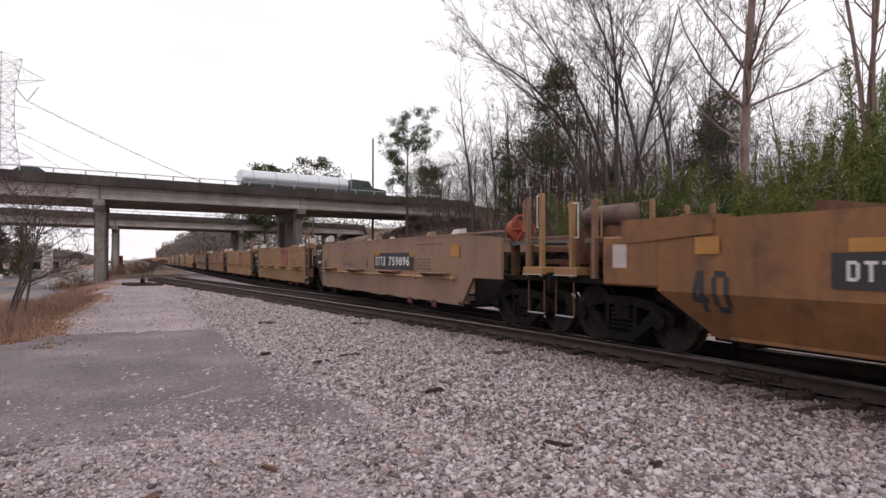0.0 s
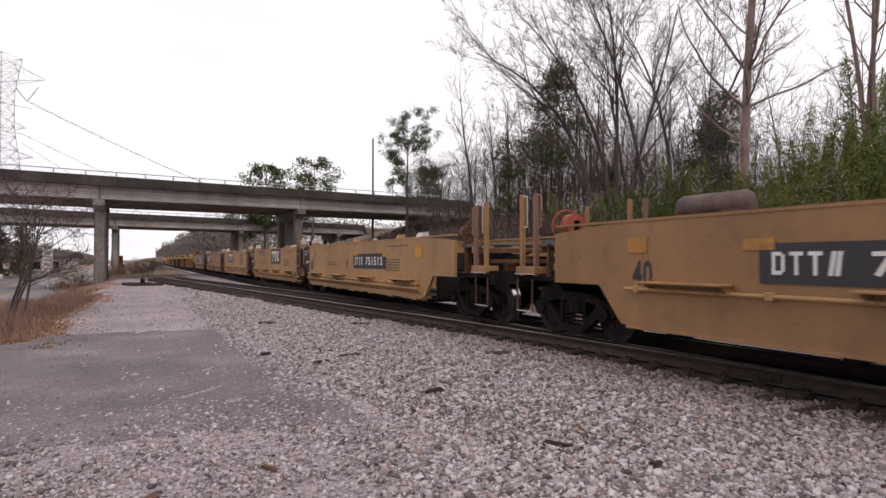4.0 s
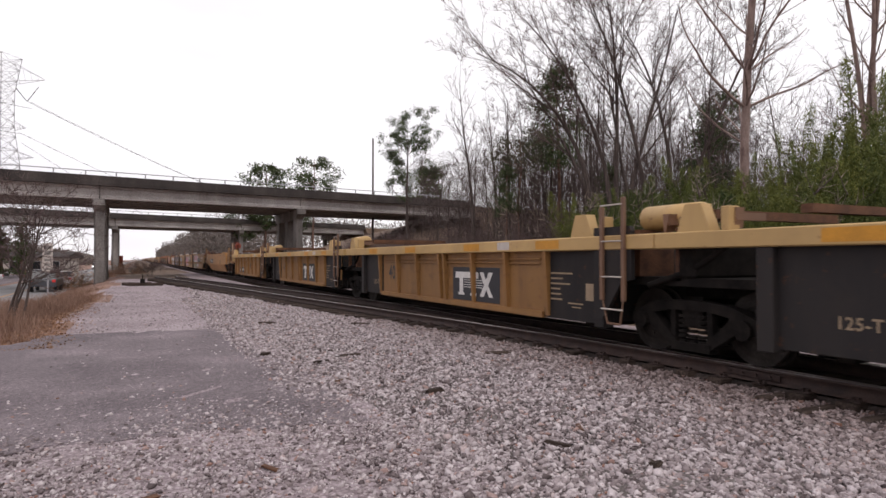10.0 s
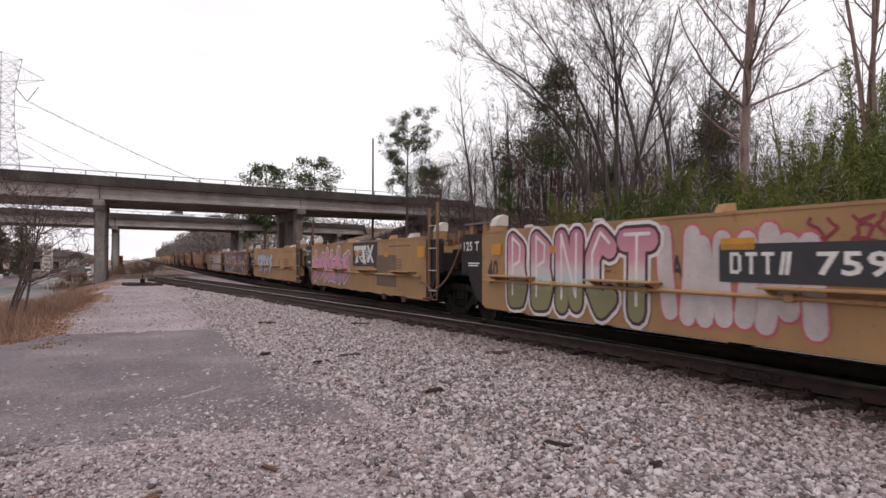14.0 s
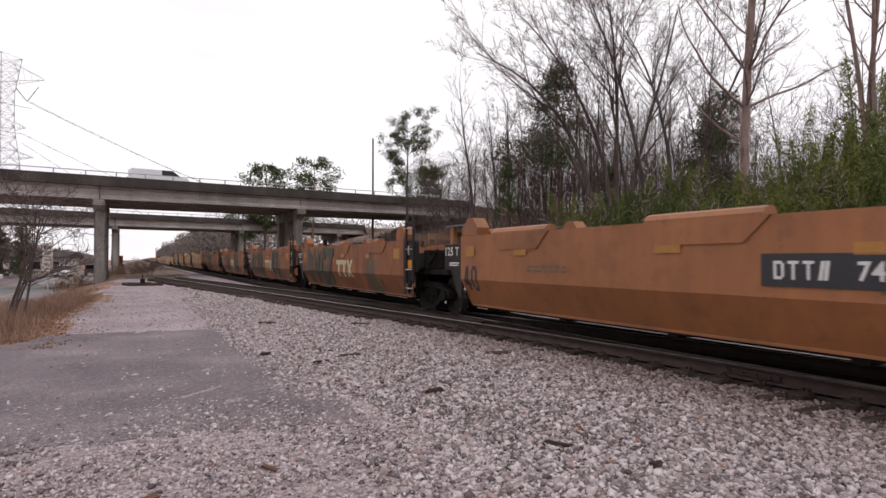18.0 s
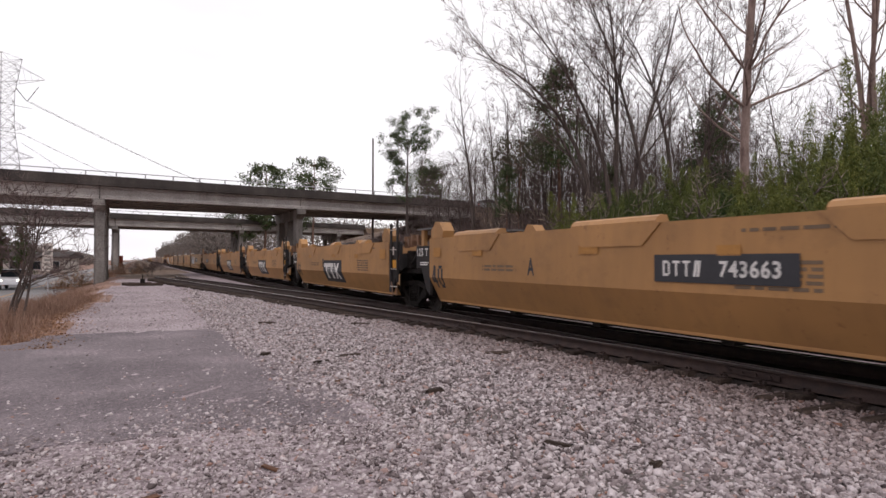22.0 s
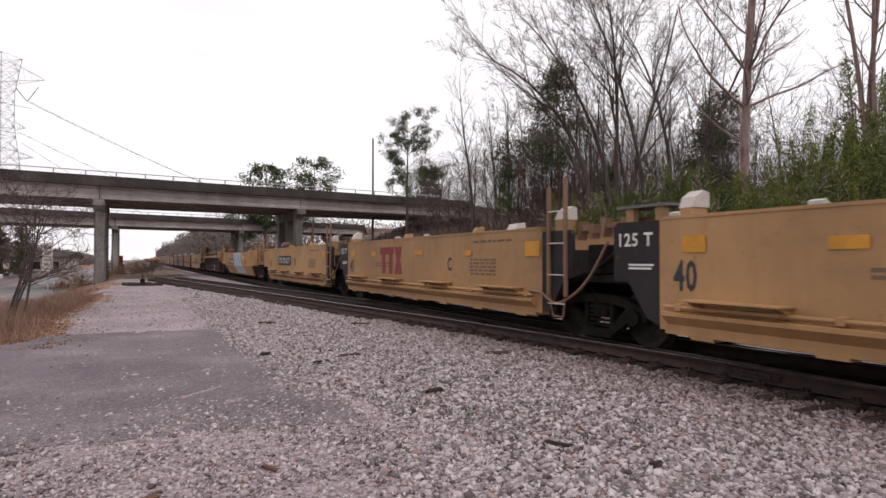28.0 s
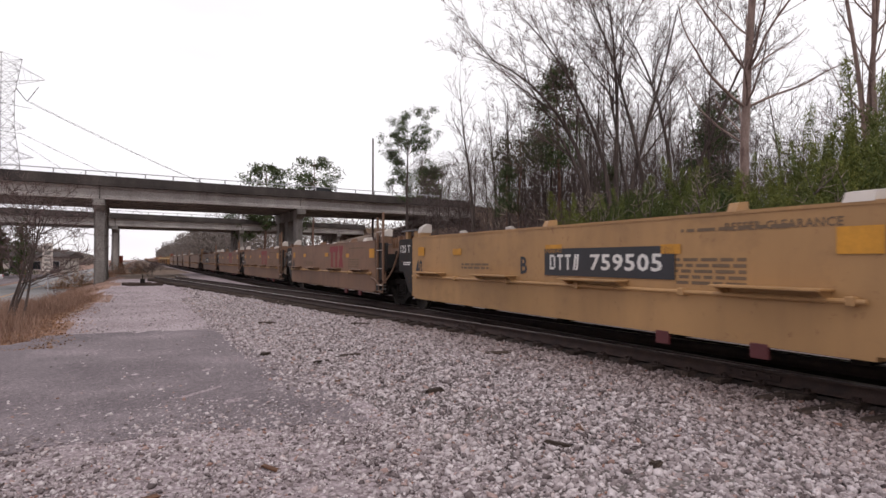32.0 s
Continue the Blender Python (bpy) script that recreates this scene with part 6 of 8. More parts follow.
    sprayed(r, FX + 0.002, 10.45, 1.0, 2.3, 0.86, 7, SPRAY["cream"], SPRAY["olive"], 19, True, 0.012)
    sprayed(r, FX + 0.002, 7.95, 0.46, 2.9, 0.62, 8, SPRAY["chalk"], SPRAY["rose"], 20, True, 0.032)
    sprayed(r, FX + 0.002, 7.95, 1.02, 3.6, 0.86, 10, SPRAY["chalk"], SPRAY["rose"], 23, True, 0.032)
    sprayed(r, FX + 0.002, 4.75, 0.46, 3.6, 0.86, 8, SPRAY["chalk"], SPRAY["crimson"], 24, True, 0.036)
    sprayed(r, FX + 0.003, 4.4, 1.05, 3.6, 0.83, 9, SPRAY["chalk"], SPRAY["rose"], 25, True, 0.03)
    for cy, cz, seed in ((5.1, 1.5, 61), (4.8, 1.25, 62), (5.4, 1.3, 63)):
        scrawl("scrawl", r, FX - 0.0165 - 0.001 * (seed - 61), cy + 0.3, cz - 0.1, 0.7, 0.36, SPRAY["grey"], seed, 0.06)
    # rusted, camouflage-sprayed car
    c6 = consist("bevel", [18.13, 18.98, 19.74, 20.51, 21.29, 22.04], [PAINT_RUST, CAMO, CAMO, CAMO, CAMO], red=True, label="rust-brown container well car oversprayed with dull green patches")
    dress_bevel(c6, "744066", ["", "", "", "", ""], 60, False)
    for i, forms, far, w in ((1, "buct", 11.45, 4.0), (2, "ncub", 11.6, 4.0), (2, "ut", 5.2, 1.9), (3, "cbu", 10.9, 3.1), (3, "bn", 5.6, 2.1), (4, "tuc", 9.8, 3.2)):
        block_tag(c6[i][0], far, 0.42, w, 1.44, forms, GREEN_ROLLED)
    # five-unit ochre car
    c7 = consist("bevel", [22.22, 23.04, 23.82, 24.60, 25.37, 26.12], [PAINT_BEVEL], label=ochre)
    dress_bevel(c7, "743663", ["A", "E", "D", "C", "B"], 70)
    # five-unit tan car with ledge
    c8 = consist("flat", [26.27, 27.07, 27.85, 28.62, 29.39, 30.15], [PAINT_TAN], 0.74, label="tan container well car with a lower ledge and foot boards")
    dress_flat(c8, "751217", "AEDCB", 80, (9.3, 0.97))
    sprayed(c8[0][0], FX - 0.004, 12.5, 0.62, 3.9, 1.2, 5, SPRAY["sky"], SPRAY["blue"], 21, False, 0.05, SPRAY["pale"])
    # single car with a pale blue sprayed figure
    c9 = consist("bevel", [30.315, 31.13], [PAINT_BEVEL], label="yellow single well car covered in pale blue spray paint")
    dress_bevel(c9, "455644", [""], 95)
    q = c9[0][0]
    shift = lambda polys: [[(a + 0.84, b) for a, b in p] for p in polys]
    bent_shapes("sprayed_field", shift([[(8.7, 1.87), (7.7, 0.40), (4.2, 0.40), (3.75, 0.62), (4.05, 0.88), (4.6, 1.12), (4.9, 1.4), (4.6, 1.87)]]), SPRAY["sky"], q, BX - 0.024, "pale grey-blue sprayed field")
    bent_shapes("sprayed_stripe", shift([[(8.3, 1.86), (7.4, 0.45), (7.2, 0.45), (8.1, 1.86)], [(7.2, 1.5), (6.0, 0.45), (5.7, 0.45), (7.0, 1.5)], [(6.2, 1.7), (4.9, 0.5), (4.6, 0.5), (6.05, 1.7)]]), SPRAY["dusk"], q, BX - 0.027)
    bent_shapes("sprayed_patch", shift([[(4.4, 1.66), (4.3, 1.36), (4.15, 1.36), (4.2, 1.66)], [(4.1, 1.66), (3.85, 1.36), (3.7, 1.36), (3.55, 1.66), (3.68, 1.66), (3.78, 1.46), (3.96, 1.66)]]), SPRAY["pale"], q, BX - 0.026)
    bent_shapes("sprayed_line", [capsule(*l, 0.03) for l in ((12.4, 1.1, 12.2, 0.5), (12.4, 1.1, 12.1, 1.15), (12.1, 1.15, 11.6, 0.5), (11.5, 1.05, 11.2, 0.6), (11.2, 0.6, 11.0, 0.9), (11.0, 0.9, 10.7, 0.55), (10.6, 0.95, 10.2, 0.5), (10.2, 1.0, 9.9, 0.5))], DECAL_BLACK, q, BX - 0.009, "black sprayed lines")
    # dark brown single car with posts
    c10 = consist("post", [31.28, 32.10], [PAINT_BROWN], label="dark brown single well car with outside posts")
    dress_post(c10, "746351")
    # last full tan car of the view
    c11 = consist("flat", fixed(32.27, 5, "flat"), [PAINT_TAN, PAINT_FADED, PAINT_FADED, PAINT_FADED, PAINT_FADED], label=tan)
    dress_flat(c11, "759505", "BCDEA", 100, (6.0, 1.10))
    text_part("stencil", "REEFER CLEARANCE", DECAL_GREY, c11[0][0], FX - 0.006, 3.6, 1.72, 0.10, 1.45, "faded stencil line")
    # the rest of the train, far off
    t = fixed(32.27, 5, "flat")[-1] + 0.19
    mix = [("flat", PAINT_FADED), ("post", PAINT_YELLOW), ("bevel", PAINT_RUST), ("flat", PAINT_FADED), ("bevel", PAINT_RUST), ("flat", PAINT_FADED), ("post", PAINT_FADED), ("flat", PAINT_FADED)]
    for i, (k, p) in enumerate(mix):
        ts = fixed(t, 5, k)
        consist(k, ts, [p], lite=i > 2, label="distant container well car in dull brown and tan")
        t = ts[-1] + 0.19


build_train()
bpy.data.batch_remove([c for k, o in _protos.items() if k != "truck" for c in (*o.children_recursive, o)])   # the patterns themselves are not part of the place
# ---- vegetation ----
def tubes(segs, sides):
    """Vertices and quads of many tapered tubes; segs: rows of p, q, r0, r1."""
    a = np.array([(*p, *q, r, t) for p, q, r, t in segs], dtype=np.float64)
    p, q, r0, r1 = a[:, 0:3], a[:, 3:6], a[:, 6], a[:, 7]
    d = q - p
    d /= np.maximum(np.linalg.norm(d, axis=1, keepdims=True), 1e-9)
    ref = np.where(np.abs(d[:, 2:3]) > 0.9, np.array([[1.0, 0, 0]]), np.array([[0, 0, 1.0]]))
    u = np.cross(d, ref)
    u /= np.maximum(np.linalg.norm(u, axis=1, keepdims=True), 1e-9)
    w = np.cross(d, u)
    n = len(a)
    ang = np.arange(sides) * 2 * np.pi / sides
    ring = u[:, None, :] * np.cos(ang)[None, :, None] + w[:, None, :] * np.sin(ang)[None, :, None]
    v = np.concatenate([p[:, None, :] + ring * r0[:, None, None], q[:, None, :] + ring * r1[:, None, None]], 1).reshape(-1, 3)
    k = np.arange(sides)
    m = (k + 1) % sides
    f = np.stack([k, m, sides + m, sides + k], 1)
    faces = (f[None] + (np.arange(n) * 2 * sides)[:, None, None]).reshape(-1, 4)
    return v, faces


LATERAL = (0.900, -0.4355)          # the way along the bank in which the stems bend


def grow(rnd, p, d, length, r, level, segs, plan, bend=0.0):
    """One limb as a wandering line, then its side limbs. plan: per level (steps, children, child length, spread, upward pull)."""
    steps, kids, ratio, spread, pull, *extra = plan[level]
    thick, taper, wander, start = extra if extra else ((0.45, 0.7), 0.75, 0.10 + 0.05 * level, 0.28 if level == 0 else 0.18)
    pts = [(p, d)]
    here, way = p, d
    for i in range(steps):
        wob = wander
        way = (way + Vector((rnd.uniform(-wob, wob) + LATERAL[0] * bend * 2 * (i + 0.5) / steps ** 2, rnd.uniform(-wob, wob) + LATERAL[1] * bend * 2 * (i + 0.5) / steps ** 2, rnd.uniform(-wob, wob) + pull))).normalized()
        nxt = here + way * (length / steps)
        t0, t1 = 1 - taper * i / steps, 1 - taper * (i + 1) / steps
        segs.append((here, nxt, r * t0, r * t1, level))
        here = nxt
        pts.append((here, way))
    if level + 1 >= len(plan):
        return
    for k in range(kids):
        f = rnd.uniform(start, 1.0)
        i = min(steps, max(1, int(f * steps + 0.5)))
        base, w = pts[i]
        side = Vector((rnd.uniform(-1, 1), rnd.uniform(-1, 1), rnd.uniform(-0.25, 0.6)))
        side = (side - w * side.dot(w)).normalized()
        dd = (w * (1 - spread) + side * spread).normalized()
        rr = r * (1 - taper * i / steps) * rnd.uniform(*thick)
        grow(rnd, base, dd, length * ratio * rnd.uniform(0.6, 1.15) * (1.15 - 0.45 * f), max(rr, 0.014 - 0.002 * level), level + 1, segs, plan)


PLAN_LEAN = [(12, 11, 0.40, 0.36, 0.02, (0.38, 0.62), 0.88, 0.06, 0.34), (8, 7, 0.46, 0.36, 0.04, (0.45, 0.65), 0.8, 0.09, 0.2), (5, 5, 0.5, 0.40, 0.03), (3, 4, 0.55, 0.45, 0.02), (2, 0, 0, 0, 0)]
PLAN_PINE = [(9, 17, 0.40, 0.62, 0.01, (0.35, 0.55), 0.75, 0.05, 0.42), (5, 5, 0.42, 0.5, 0.10), (3, 3, 0.5, 0.5, 0.10), (2, 0, 0, 0, 0)]
PLAN_WOOD = [(9, 12, 0.28, 0.42, 0.02, (0.3, 0.5), 0.7, 0.045, 0.2), (4, 6, 0.5, 0.45, 0.06), (3, 5, 0.5, 0.5, 0.03), (2, 0, 0, 0, 0)]
PLAN_PALE = [(14, 26, 0.27, 0.60, 0.02, (0.26, 0.42), 0.6, 0.035, 0.12), (8, 4, 0.42, 0.45, 0.05, (0.4, 0.6), 0.75, 0.16, 0.25), (5, 3, 0.42, 0.5, 0.04), (3, 3, 0.5, 0.6, 0.0), (2, 0, 0, 0, 0)]
PLAN_EDGE = [(10, 8, 0.15, 0.45, 0.03, (0.3, 0.45), 0.7, 0.05, 0.2), (5, 5, 0.45, 0.45, 0.07), (3, 4, 0.5, 0.5, 0.03), (2, 0, 0, 0, 0)]
PLAN_FAR = [(7, 9, 0.45, 0.55, 0.04), (4, 7, 0.5, 0.55, 0.05), (3, 6, 0.55, 0.6, 0.03), (2, 0, 0, 0, 0)]
PLAN_SLIM = [(9, 15, 0.26, 0.42, 0.02, (0.35, 0.55), 0.9, 0.035, 0.2), (5, 6, 0.5, 0.45, 0.08), (3, 4, 0.5, 0.5, 0.03), (2, 0, 0, 0, 0)]
PLAN_SAP = [(7, 8, 0.32, 0.42, 0.04), (4, 4, 0.5, 0.5, 0.06), (2, 0, 0, 0, 0)]
PLAN_SHRUB = [(5, 7, 0.75, 0.6, 0.05), (6, 6, 0.5, 0.6, 0.04), (4, 5, 0.5, 0.6, 0.02), (2, 0, 0, 0, 0)]


def bare_tree(seed, height, r, plan, bark, twig, label, lean=(0.0, 0.0), stems=1, sides=6, bend=0.0):
    rnd = random.Random(seed)
    segs = []
    for s in range(stems):
        d = Vector((lean[0] + rnd.uniform(-0.12, 0.12) * (stems > 1), lean[1] + rnd.uniform(-0.12, 0.12) * (stems > 1), 1)).normalized()
        grow(rnd, Vector((rnd.uniform(-0.3, 0.3) * (stems > 1), rnd.uniform(-0.3, 0.3) * (stems > 1), -0.3)), d, height * rnd.uniform(0.85, 1.0), r, 0, segs, plan, bend)
    t = thing("bare_tree", label, "tree")
    thick = [(p, q, a, b) for p, q, a, b, l in segs if l <= 1]
    fine = [(p, q, a, b) for p, q, a, b, l in segs if l > 1]
    v, f = tubes(thick, sides)
    indexed_part("trunk", v, f, bark, t, "", True)
    v, f = tubes(fine, 3)
    indexed_part("crown", v, f, twig, t, "bare leafless twigs")
    return t


def leaf_quads(centres, ways, length, width, rnd):
    """Thin leaves: quads at centres along ways, with random roll."""
    n = len(centres)
    w = ways / np.maximum(np.linalg.norm(ways, axis=1, keepdims=True), 1e-9)
    side = np.cross(w, rnd.normal(size=(n, 3)))
    side /= np.maximum(np.linalg.norm(side, axis=1, keepdims=True), 1e-9)
    l = (length * rnd.uniform(0.6, 1.2, n))[:, None] / 2
    s = (width * rnd.uniform(0.6, 1.2, n))[:, None] / 2
    return np.stack([centres - w * l, centres + side * s, centres + w * l, centres - side * s], 1).reshape(-1, 3)


def cane(seed, height, leaves, material, label):
    """Clump of leafy canes."""
    rnd, nr = random.Random(seed), np.random.RandomState(seed)
    t = thing("cane_clump", label, "bush", "green canes on the bank")
    segs, tips = [], []
    for s in range(18):
        p = Vector((rnd.gauss(0, 0.42), rnd.gauss(0, 0.5), -0.2))
        d = Vector((rnd.uniform(-0.2, 0.2), rnd.uniform(-0.2, 0.2), 1)).normalized()
        h = height * rnd.uniform(0.45, 1.05)
        for i in range(6):
            d = (d + Vector((rnd.uniform(-0.09, 0.09), rnd.uniform(-0.09, 0.09), 0))).normalized()
            q = p + d * (h / 6)
            segs.append((p, q, 0.016 * (1 - i / 7), 0.016 * (1 - (i + 1) / 7)))
            tips.append((np.array(p), np.array(q), i))
            p = q
    v, f = tubes(segs, 3)
    tagged(indexed_part("stalk", v, f, LEAF_CEDAR, t), kind="stuff")
    idx = nr.randint(0, len(tips), leaves)
    a = np.array([tips[i][0] for i in idx])
    b = np.array([tips[i][1] for i in idx])
    girth = np.array([0.40 - 0.06 * tips[i][2] for i in idx])[:, None]
    c = a + (b - a) * nr.rand(leaves, 1) + nr.normal(size=(leaves, 3)) * girth * np.array([1.0, 1.0, 0.6])
    c[:, 2] = np.maximum(c[:, 2], 0.15)
    ways = nr.normal(size=(leaves, 3)) * np.array([0.7, 0.7, 0.5]) + np.array([0, 0, 0.75])
    quads_part("foliage", leaf_quads(c, ways, 0.22, 0.030, nr), 4, material, t)
    return t


def conifer(seed, height, r, crown_from, width, clumps, material, label, name="pine_tree", per=55, size=0.42, rounded=False):
    """Straight trunk, whorled limbs, needle clumps with gaps."""
    rnd, nr = random.Random(seed), np.random.RandomState(seed)
    t = thing(name, label, "tree")
    segs, cs = [], []
    n = 10
    x = y = 0.0
    for i in range(n):
        x2, y2 = x + rnd.uniform(-0.1, 0.1), y + rnd.uniform(-0.1, 0.1)
        segs.append((Vector((x, y, height * i / n - 0.3)), Vector((x2, y2, height * (i + 1) / n - 0.3)), r * (1 - 0.85 * i / n), r * (1 - 0.85 * (i + 1) / n)))
        x, y = x2, y2
    for k in range(clumps):
        f = rnd.uniform(crown_from, 1.0)
        z = height * f
        a = rnd.uniform(0, 6.283)
        reach = width * (1.0 - 0.75 * ((f - crown_from) / (1 - crown_from)) ** 1.3) * rnd.uniform(0.35, 1.0)
        if rounded:
            g = 2 * (f - crown_from) / (1 - crown_from) - 1
            reach = width * math.sqrt(max(0.05, 1 - g * g)) * rnd.uniform(0.4, 1.0)
        tip = Vector((x * f + math.cos(a) * reach, y * f + math.sin(a) * reach, z + rnd.uniform(-0.2, 0.5)))
        base = Vector((x * f, y * f, z - 0.25 * reach))
        mid = (base + tip) / 2 + Vector((0, 0, -0.08 * reach))
        segs.append((base, mid, r * 0.12, r * 0.08))
        segs.append((mid, tip, r * 0.08, r * 0.03))
        cs.append((tip, 0.22 + 0.13 * reach))
    v, f = tubes(segs, 5)
    indexed_part("trunk", v, f, BARK_RED, t, "", True)
    cen = np.concatenate([np.array(c) + nr.normal(size=(per, 3)) * np.array([s, s, s * 0.55]) for c, s in cs])
    quads_part("crown", leaf_quads(cen, nr.normal(size=(len(cen), 3)), size, size * 0.28, nr), 4, material, t)
    return t


def open_pine(seed, height, r, plan, material, label):
    """Pine with visible forking limbs and needle tufts at the limb ends."""
    rnd, nr = random.Random(seed), np.random.RandomState(seed)
    segs = []
    grow(rnd, Vector((0, 0, -0.3)), Vector((0, 0, 1)), height, r, 0, segs, plan)
    t = thing("pine_tree", label, "tree")
    v, f = tubes([q[:4] for q in segs], 5)
    indexed_part("trunk", v, f, BARK, t, "", True)
    tips = np.array([q[1] for q in segs if q[4] == 3 or q[4] == 0 and q[1].z > height * 0.93])
    tips = tips[nr.rand(len(tips)) < 0.85]
    cen = np.repeat(tips, 26, 0) + nr.normal(size=(len(tips) * 26, 3)) * np.array([0.17, 0.17, 0.12])
    quads_part("crown", leaf_quads(cen, nr.normal(size=(len(cen), 3)) + np.array([0, 0, 0.4]), 0.24, 0.05, nr), 4, material, t)
    return t


def put(ob, x, y, rz=0.0, scale=1.0, sink=0.0, label=""):
    """Set a built plant down at its place."""
    ob.matrix_basis = pose(x, y, hill(x, y) - sink, 0, 0, rz) @ Matrix.Scale(scale, 4)
    if label:
        ob["label"] = label
    return ob


def more(ob, x, y, rz, scale=1.0):
    o = copy_thing(ob, pose(x, y, hill(x, y), 0, 0, rz))
    o.scale = (scale, scale, scale)
    return o


def plant_all():
    rnd = random.Random(77)
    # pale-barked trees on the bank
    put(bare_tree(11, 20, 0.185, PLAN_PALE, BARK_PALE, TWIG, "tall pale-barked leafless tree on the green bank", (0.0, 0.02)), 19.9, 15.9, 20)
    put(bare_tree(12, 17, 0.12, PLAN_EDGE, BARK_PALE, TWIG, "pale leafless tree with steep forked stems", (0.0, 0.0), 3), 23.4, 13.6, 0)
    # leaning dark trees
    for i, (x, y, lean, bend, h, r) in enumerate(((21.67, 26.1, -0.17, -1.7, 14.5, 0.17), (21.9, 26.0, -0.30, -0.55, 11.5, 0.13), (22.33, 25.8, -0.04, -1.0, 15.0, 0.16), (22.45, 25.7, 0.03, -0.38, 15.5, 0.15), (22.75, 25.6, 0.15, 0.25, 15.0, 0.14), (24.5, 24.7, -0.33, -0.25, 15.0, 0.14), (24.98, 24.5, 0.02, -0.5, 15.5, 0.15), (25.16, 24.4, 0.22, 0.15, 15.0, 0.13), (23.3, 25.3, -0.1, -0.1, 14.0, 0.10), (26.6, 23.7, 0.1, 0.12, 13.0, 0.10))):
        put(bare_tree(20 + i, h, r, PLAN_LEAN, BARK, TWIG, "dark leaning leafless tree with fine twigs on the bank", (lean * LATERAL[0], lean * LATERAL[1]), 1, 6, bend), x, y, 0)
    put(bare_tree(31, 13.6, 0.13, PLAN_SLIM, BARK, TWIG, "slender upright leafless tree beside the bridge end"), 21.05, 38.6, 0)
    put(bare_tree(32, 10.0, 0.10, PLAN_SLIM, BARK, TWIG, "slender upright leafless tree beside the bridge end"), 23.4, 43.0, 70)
    # woodland behind, bare
    far = [bare_tree(40 + i, 10.5 + i * 0.6, 0.09, PLAN_WOOD, BARK, TWIG_WOOD, "slim leafless woodland tree", (0.03, 0.0), 1, 4) for i in range(6)]
    # bark and twigs alike carry the painted-in haze
    hazy = [bare_tree(140 + i, 10.5 + i * 0.6, 0.09, PLAN_FAR, TWIG_FAR, TWIG_FAR, "leafless tree beside the line, its colour paled for haze", (0.03, 0.0), 1, 4) for i in range(2)]
    spots = []
    for i in range(92):
        y = rnd.uniform(8, 74)
        x = rnd.uniform(27, 52) if y < 45 else rnd.uniform(30, 66)
        spots.append((x, y))
    for i, (x, y) in enumerate(spots):
        if i < 6:
            put(far[i], x, y, rnd.uniform(0, 360), rnd.uniform(0.7, 0.95))
        else:
            more(far[i % 6], x, y, rnd.uniform(0, 360), rnd.uniform(0.62, 0.98))
    for i in range(26):
        more(far[i % 6], rnd.uniform(21, 27), rnd.uniform(27, 55), rnd.uniform(0, 360), rnd.uniform(0.4, 0.7))
    # evergreens
    put(open_pine(87, 9.3, 0.16, PLAN_PINE, LEAF_PINE, "pine with an open forked crown beside the bridge"), 20.0, 48.0, 0)
    put(conifer(52, 15.0, 0.24, 0.4, 4.4, 70, LEAF_PINE, "dense dark pine beyond the bridge", per=46, size=0.7, rounded=True), 21.4, 121.5, 0, 1.26)
    put(conifer(53, 16.0, 0.24, 0.5, 4.0, 64, LEAF_PINE, "dense dark pine beyond the bridge", per=46, size=0.7, rounded=True), 29.6, 117.0, 0, 1.1)
    more(bpy.data.objects["pine_tree.001"], 26.5, 119, 80, 0.86)
    more(bpy.data.objects["pine_tree.001"], 18.0, 122, 200, 0.83)
    put(conifer(54, 12.2, 0.15, 0.40, 2.3, 70, LEAF_PINE, "tall dark evergreen among bare trees", per=130, size=0.26), 25.0, 34.4, 0)
    put(conifer(57, 9.6, 0.14, 0.66, 1.6, 26, LEAF_PINE, "dark evergreen crown among bare trees", per=130, size=0.26, rounded=True), 33.1, 28.2, 0)
    put(conifer(58, 7.0, 0.12, 0.66, 2.3, 30, LEAF_OLIVE, "drooping olive evergreen under the leaning trees", per=110, size=0.22, rounded=True), 21.7, 33.8, 0)
    put(conifer(55, 7.2, 0.14, 0.35, 1.5, 40, LEAF_CEDAR, "dark evergreen on the wooded bank", per=160, size=0.2), 29.4, 25.8, 0)
    put(conifer(56, 7.2, 0.2, 0.1, 2.6, 90, LEAF_CEDAR, "rounded dark evergreen behind the bridge end", per=70, size=0.4, rounded=True), 35.0, 77.3, 0)
    for x, y, s in ((20.2, 33.0, 0.42), (24.0, 12.5, 0.5), (26.0, 30.5, 0.4)):
        more(bpy.data.objects["pine_tree.005"], x, y, rnd.uniform(0, 360), s)
    # green canes along the bank
    canes = [cane(61, 5.0, 20000, LEAF_CANE, "dense light green leafy canes on the bank"), cane(62, 5.8, 20000, LEAF_CANE, "dense light green leafy canes on the bank"),
             cane(63, 4.6, 18000, LEAF_CEDAR, "dark green leafy canes on the bank"), cane(64, 5.4, 20000, LEAF_CANE, "dense light green leafy canes on the bank")]
    k = 0
    for row, x in enumerate((13.2, 14.4, 15.7, 17.2, 19.0)):
        y = 3.0
        while y < 16.6 + (x - 13.2) * 1.38:
            fall = 0.92 - 0.36 * max(0.0, (y - 8) / (8.6 + (x - 13.2) * 1.38))
            xx, yy, s = x + rnd.uniform(-0.5, 0.5), y + rnd.uniform(-0.4, 0.4), fall * rnd.uniform(0.58, 1.02) * (0.80 + 0.07 * row)
            c = canes[rnd.choice((0, 1, 1, 2, 2, 3))]
            if k < 4:
                put(canes[k], xx, yy, rnd.uniform(0, 360), s)
            else:
                more(c, xx, yy, rnd.uniform(0, 360), s)
            k += 1
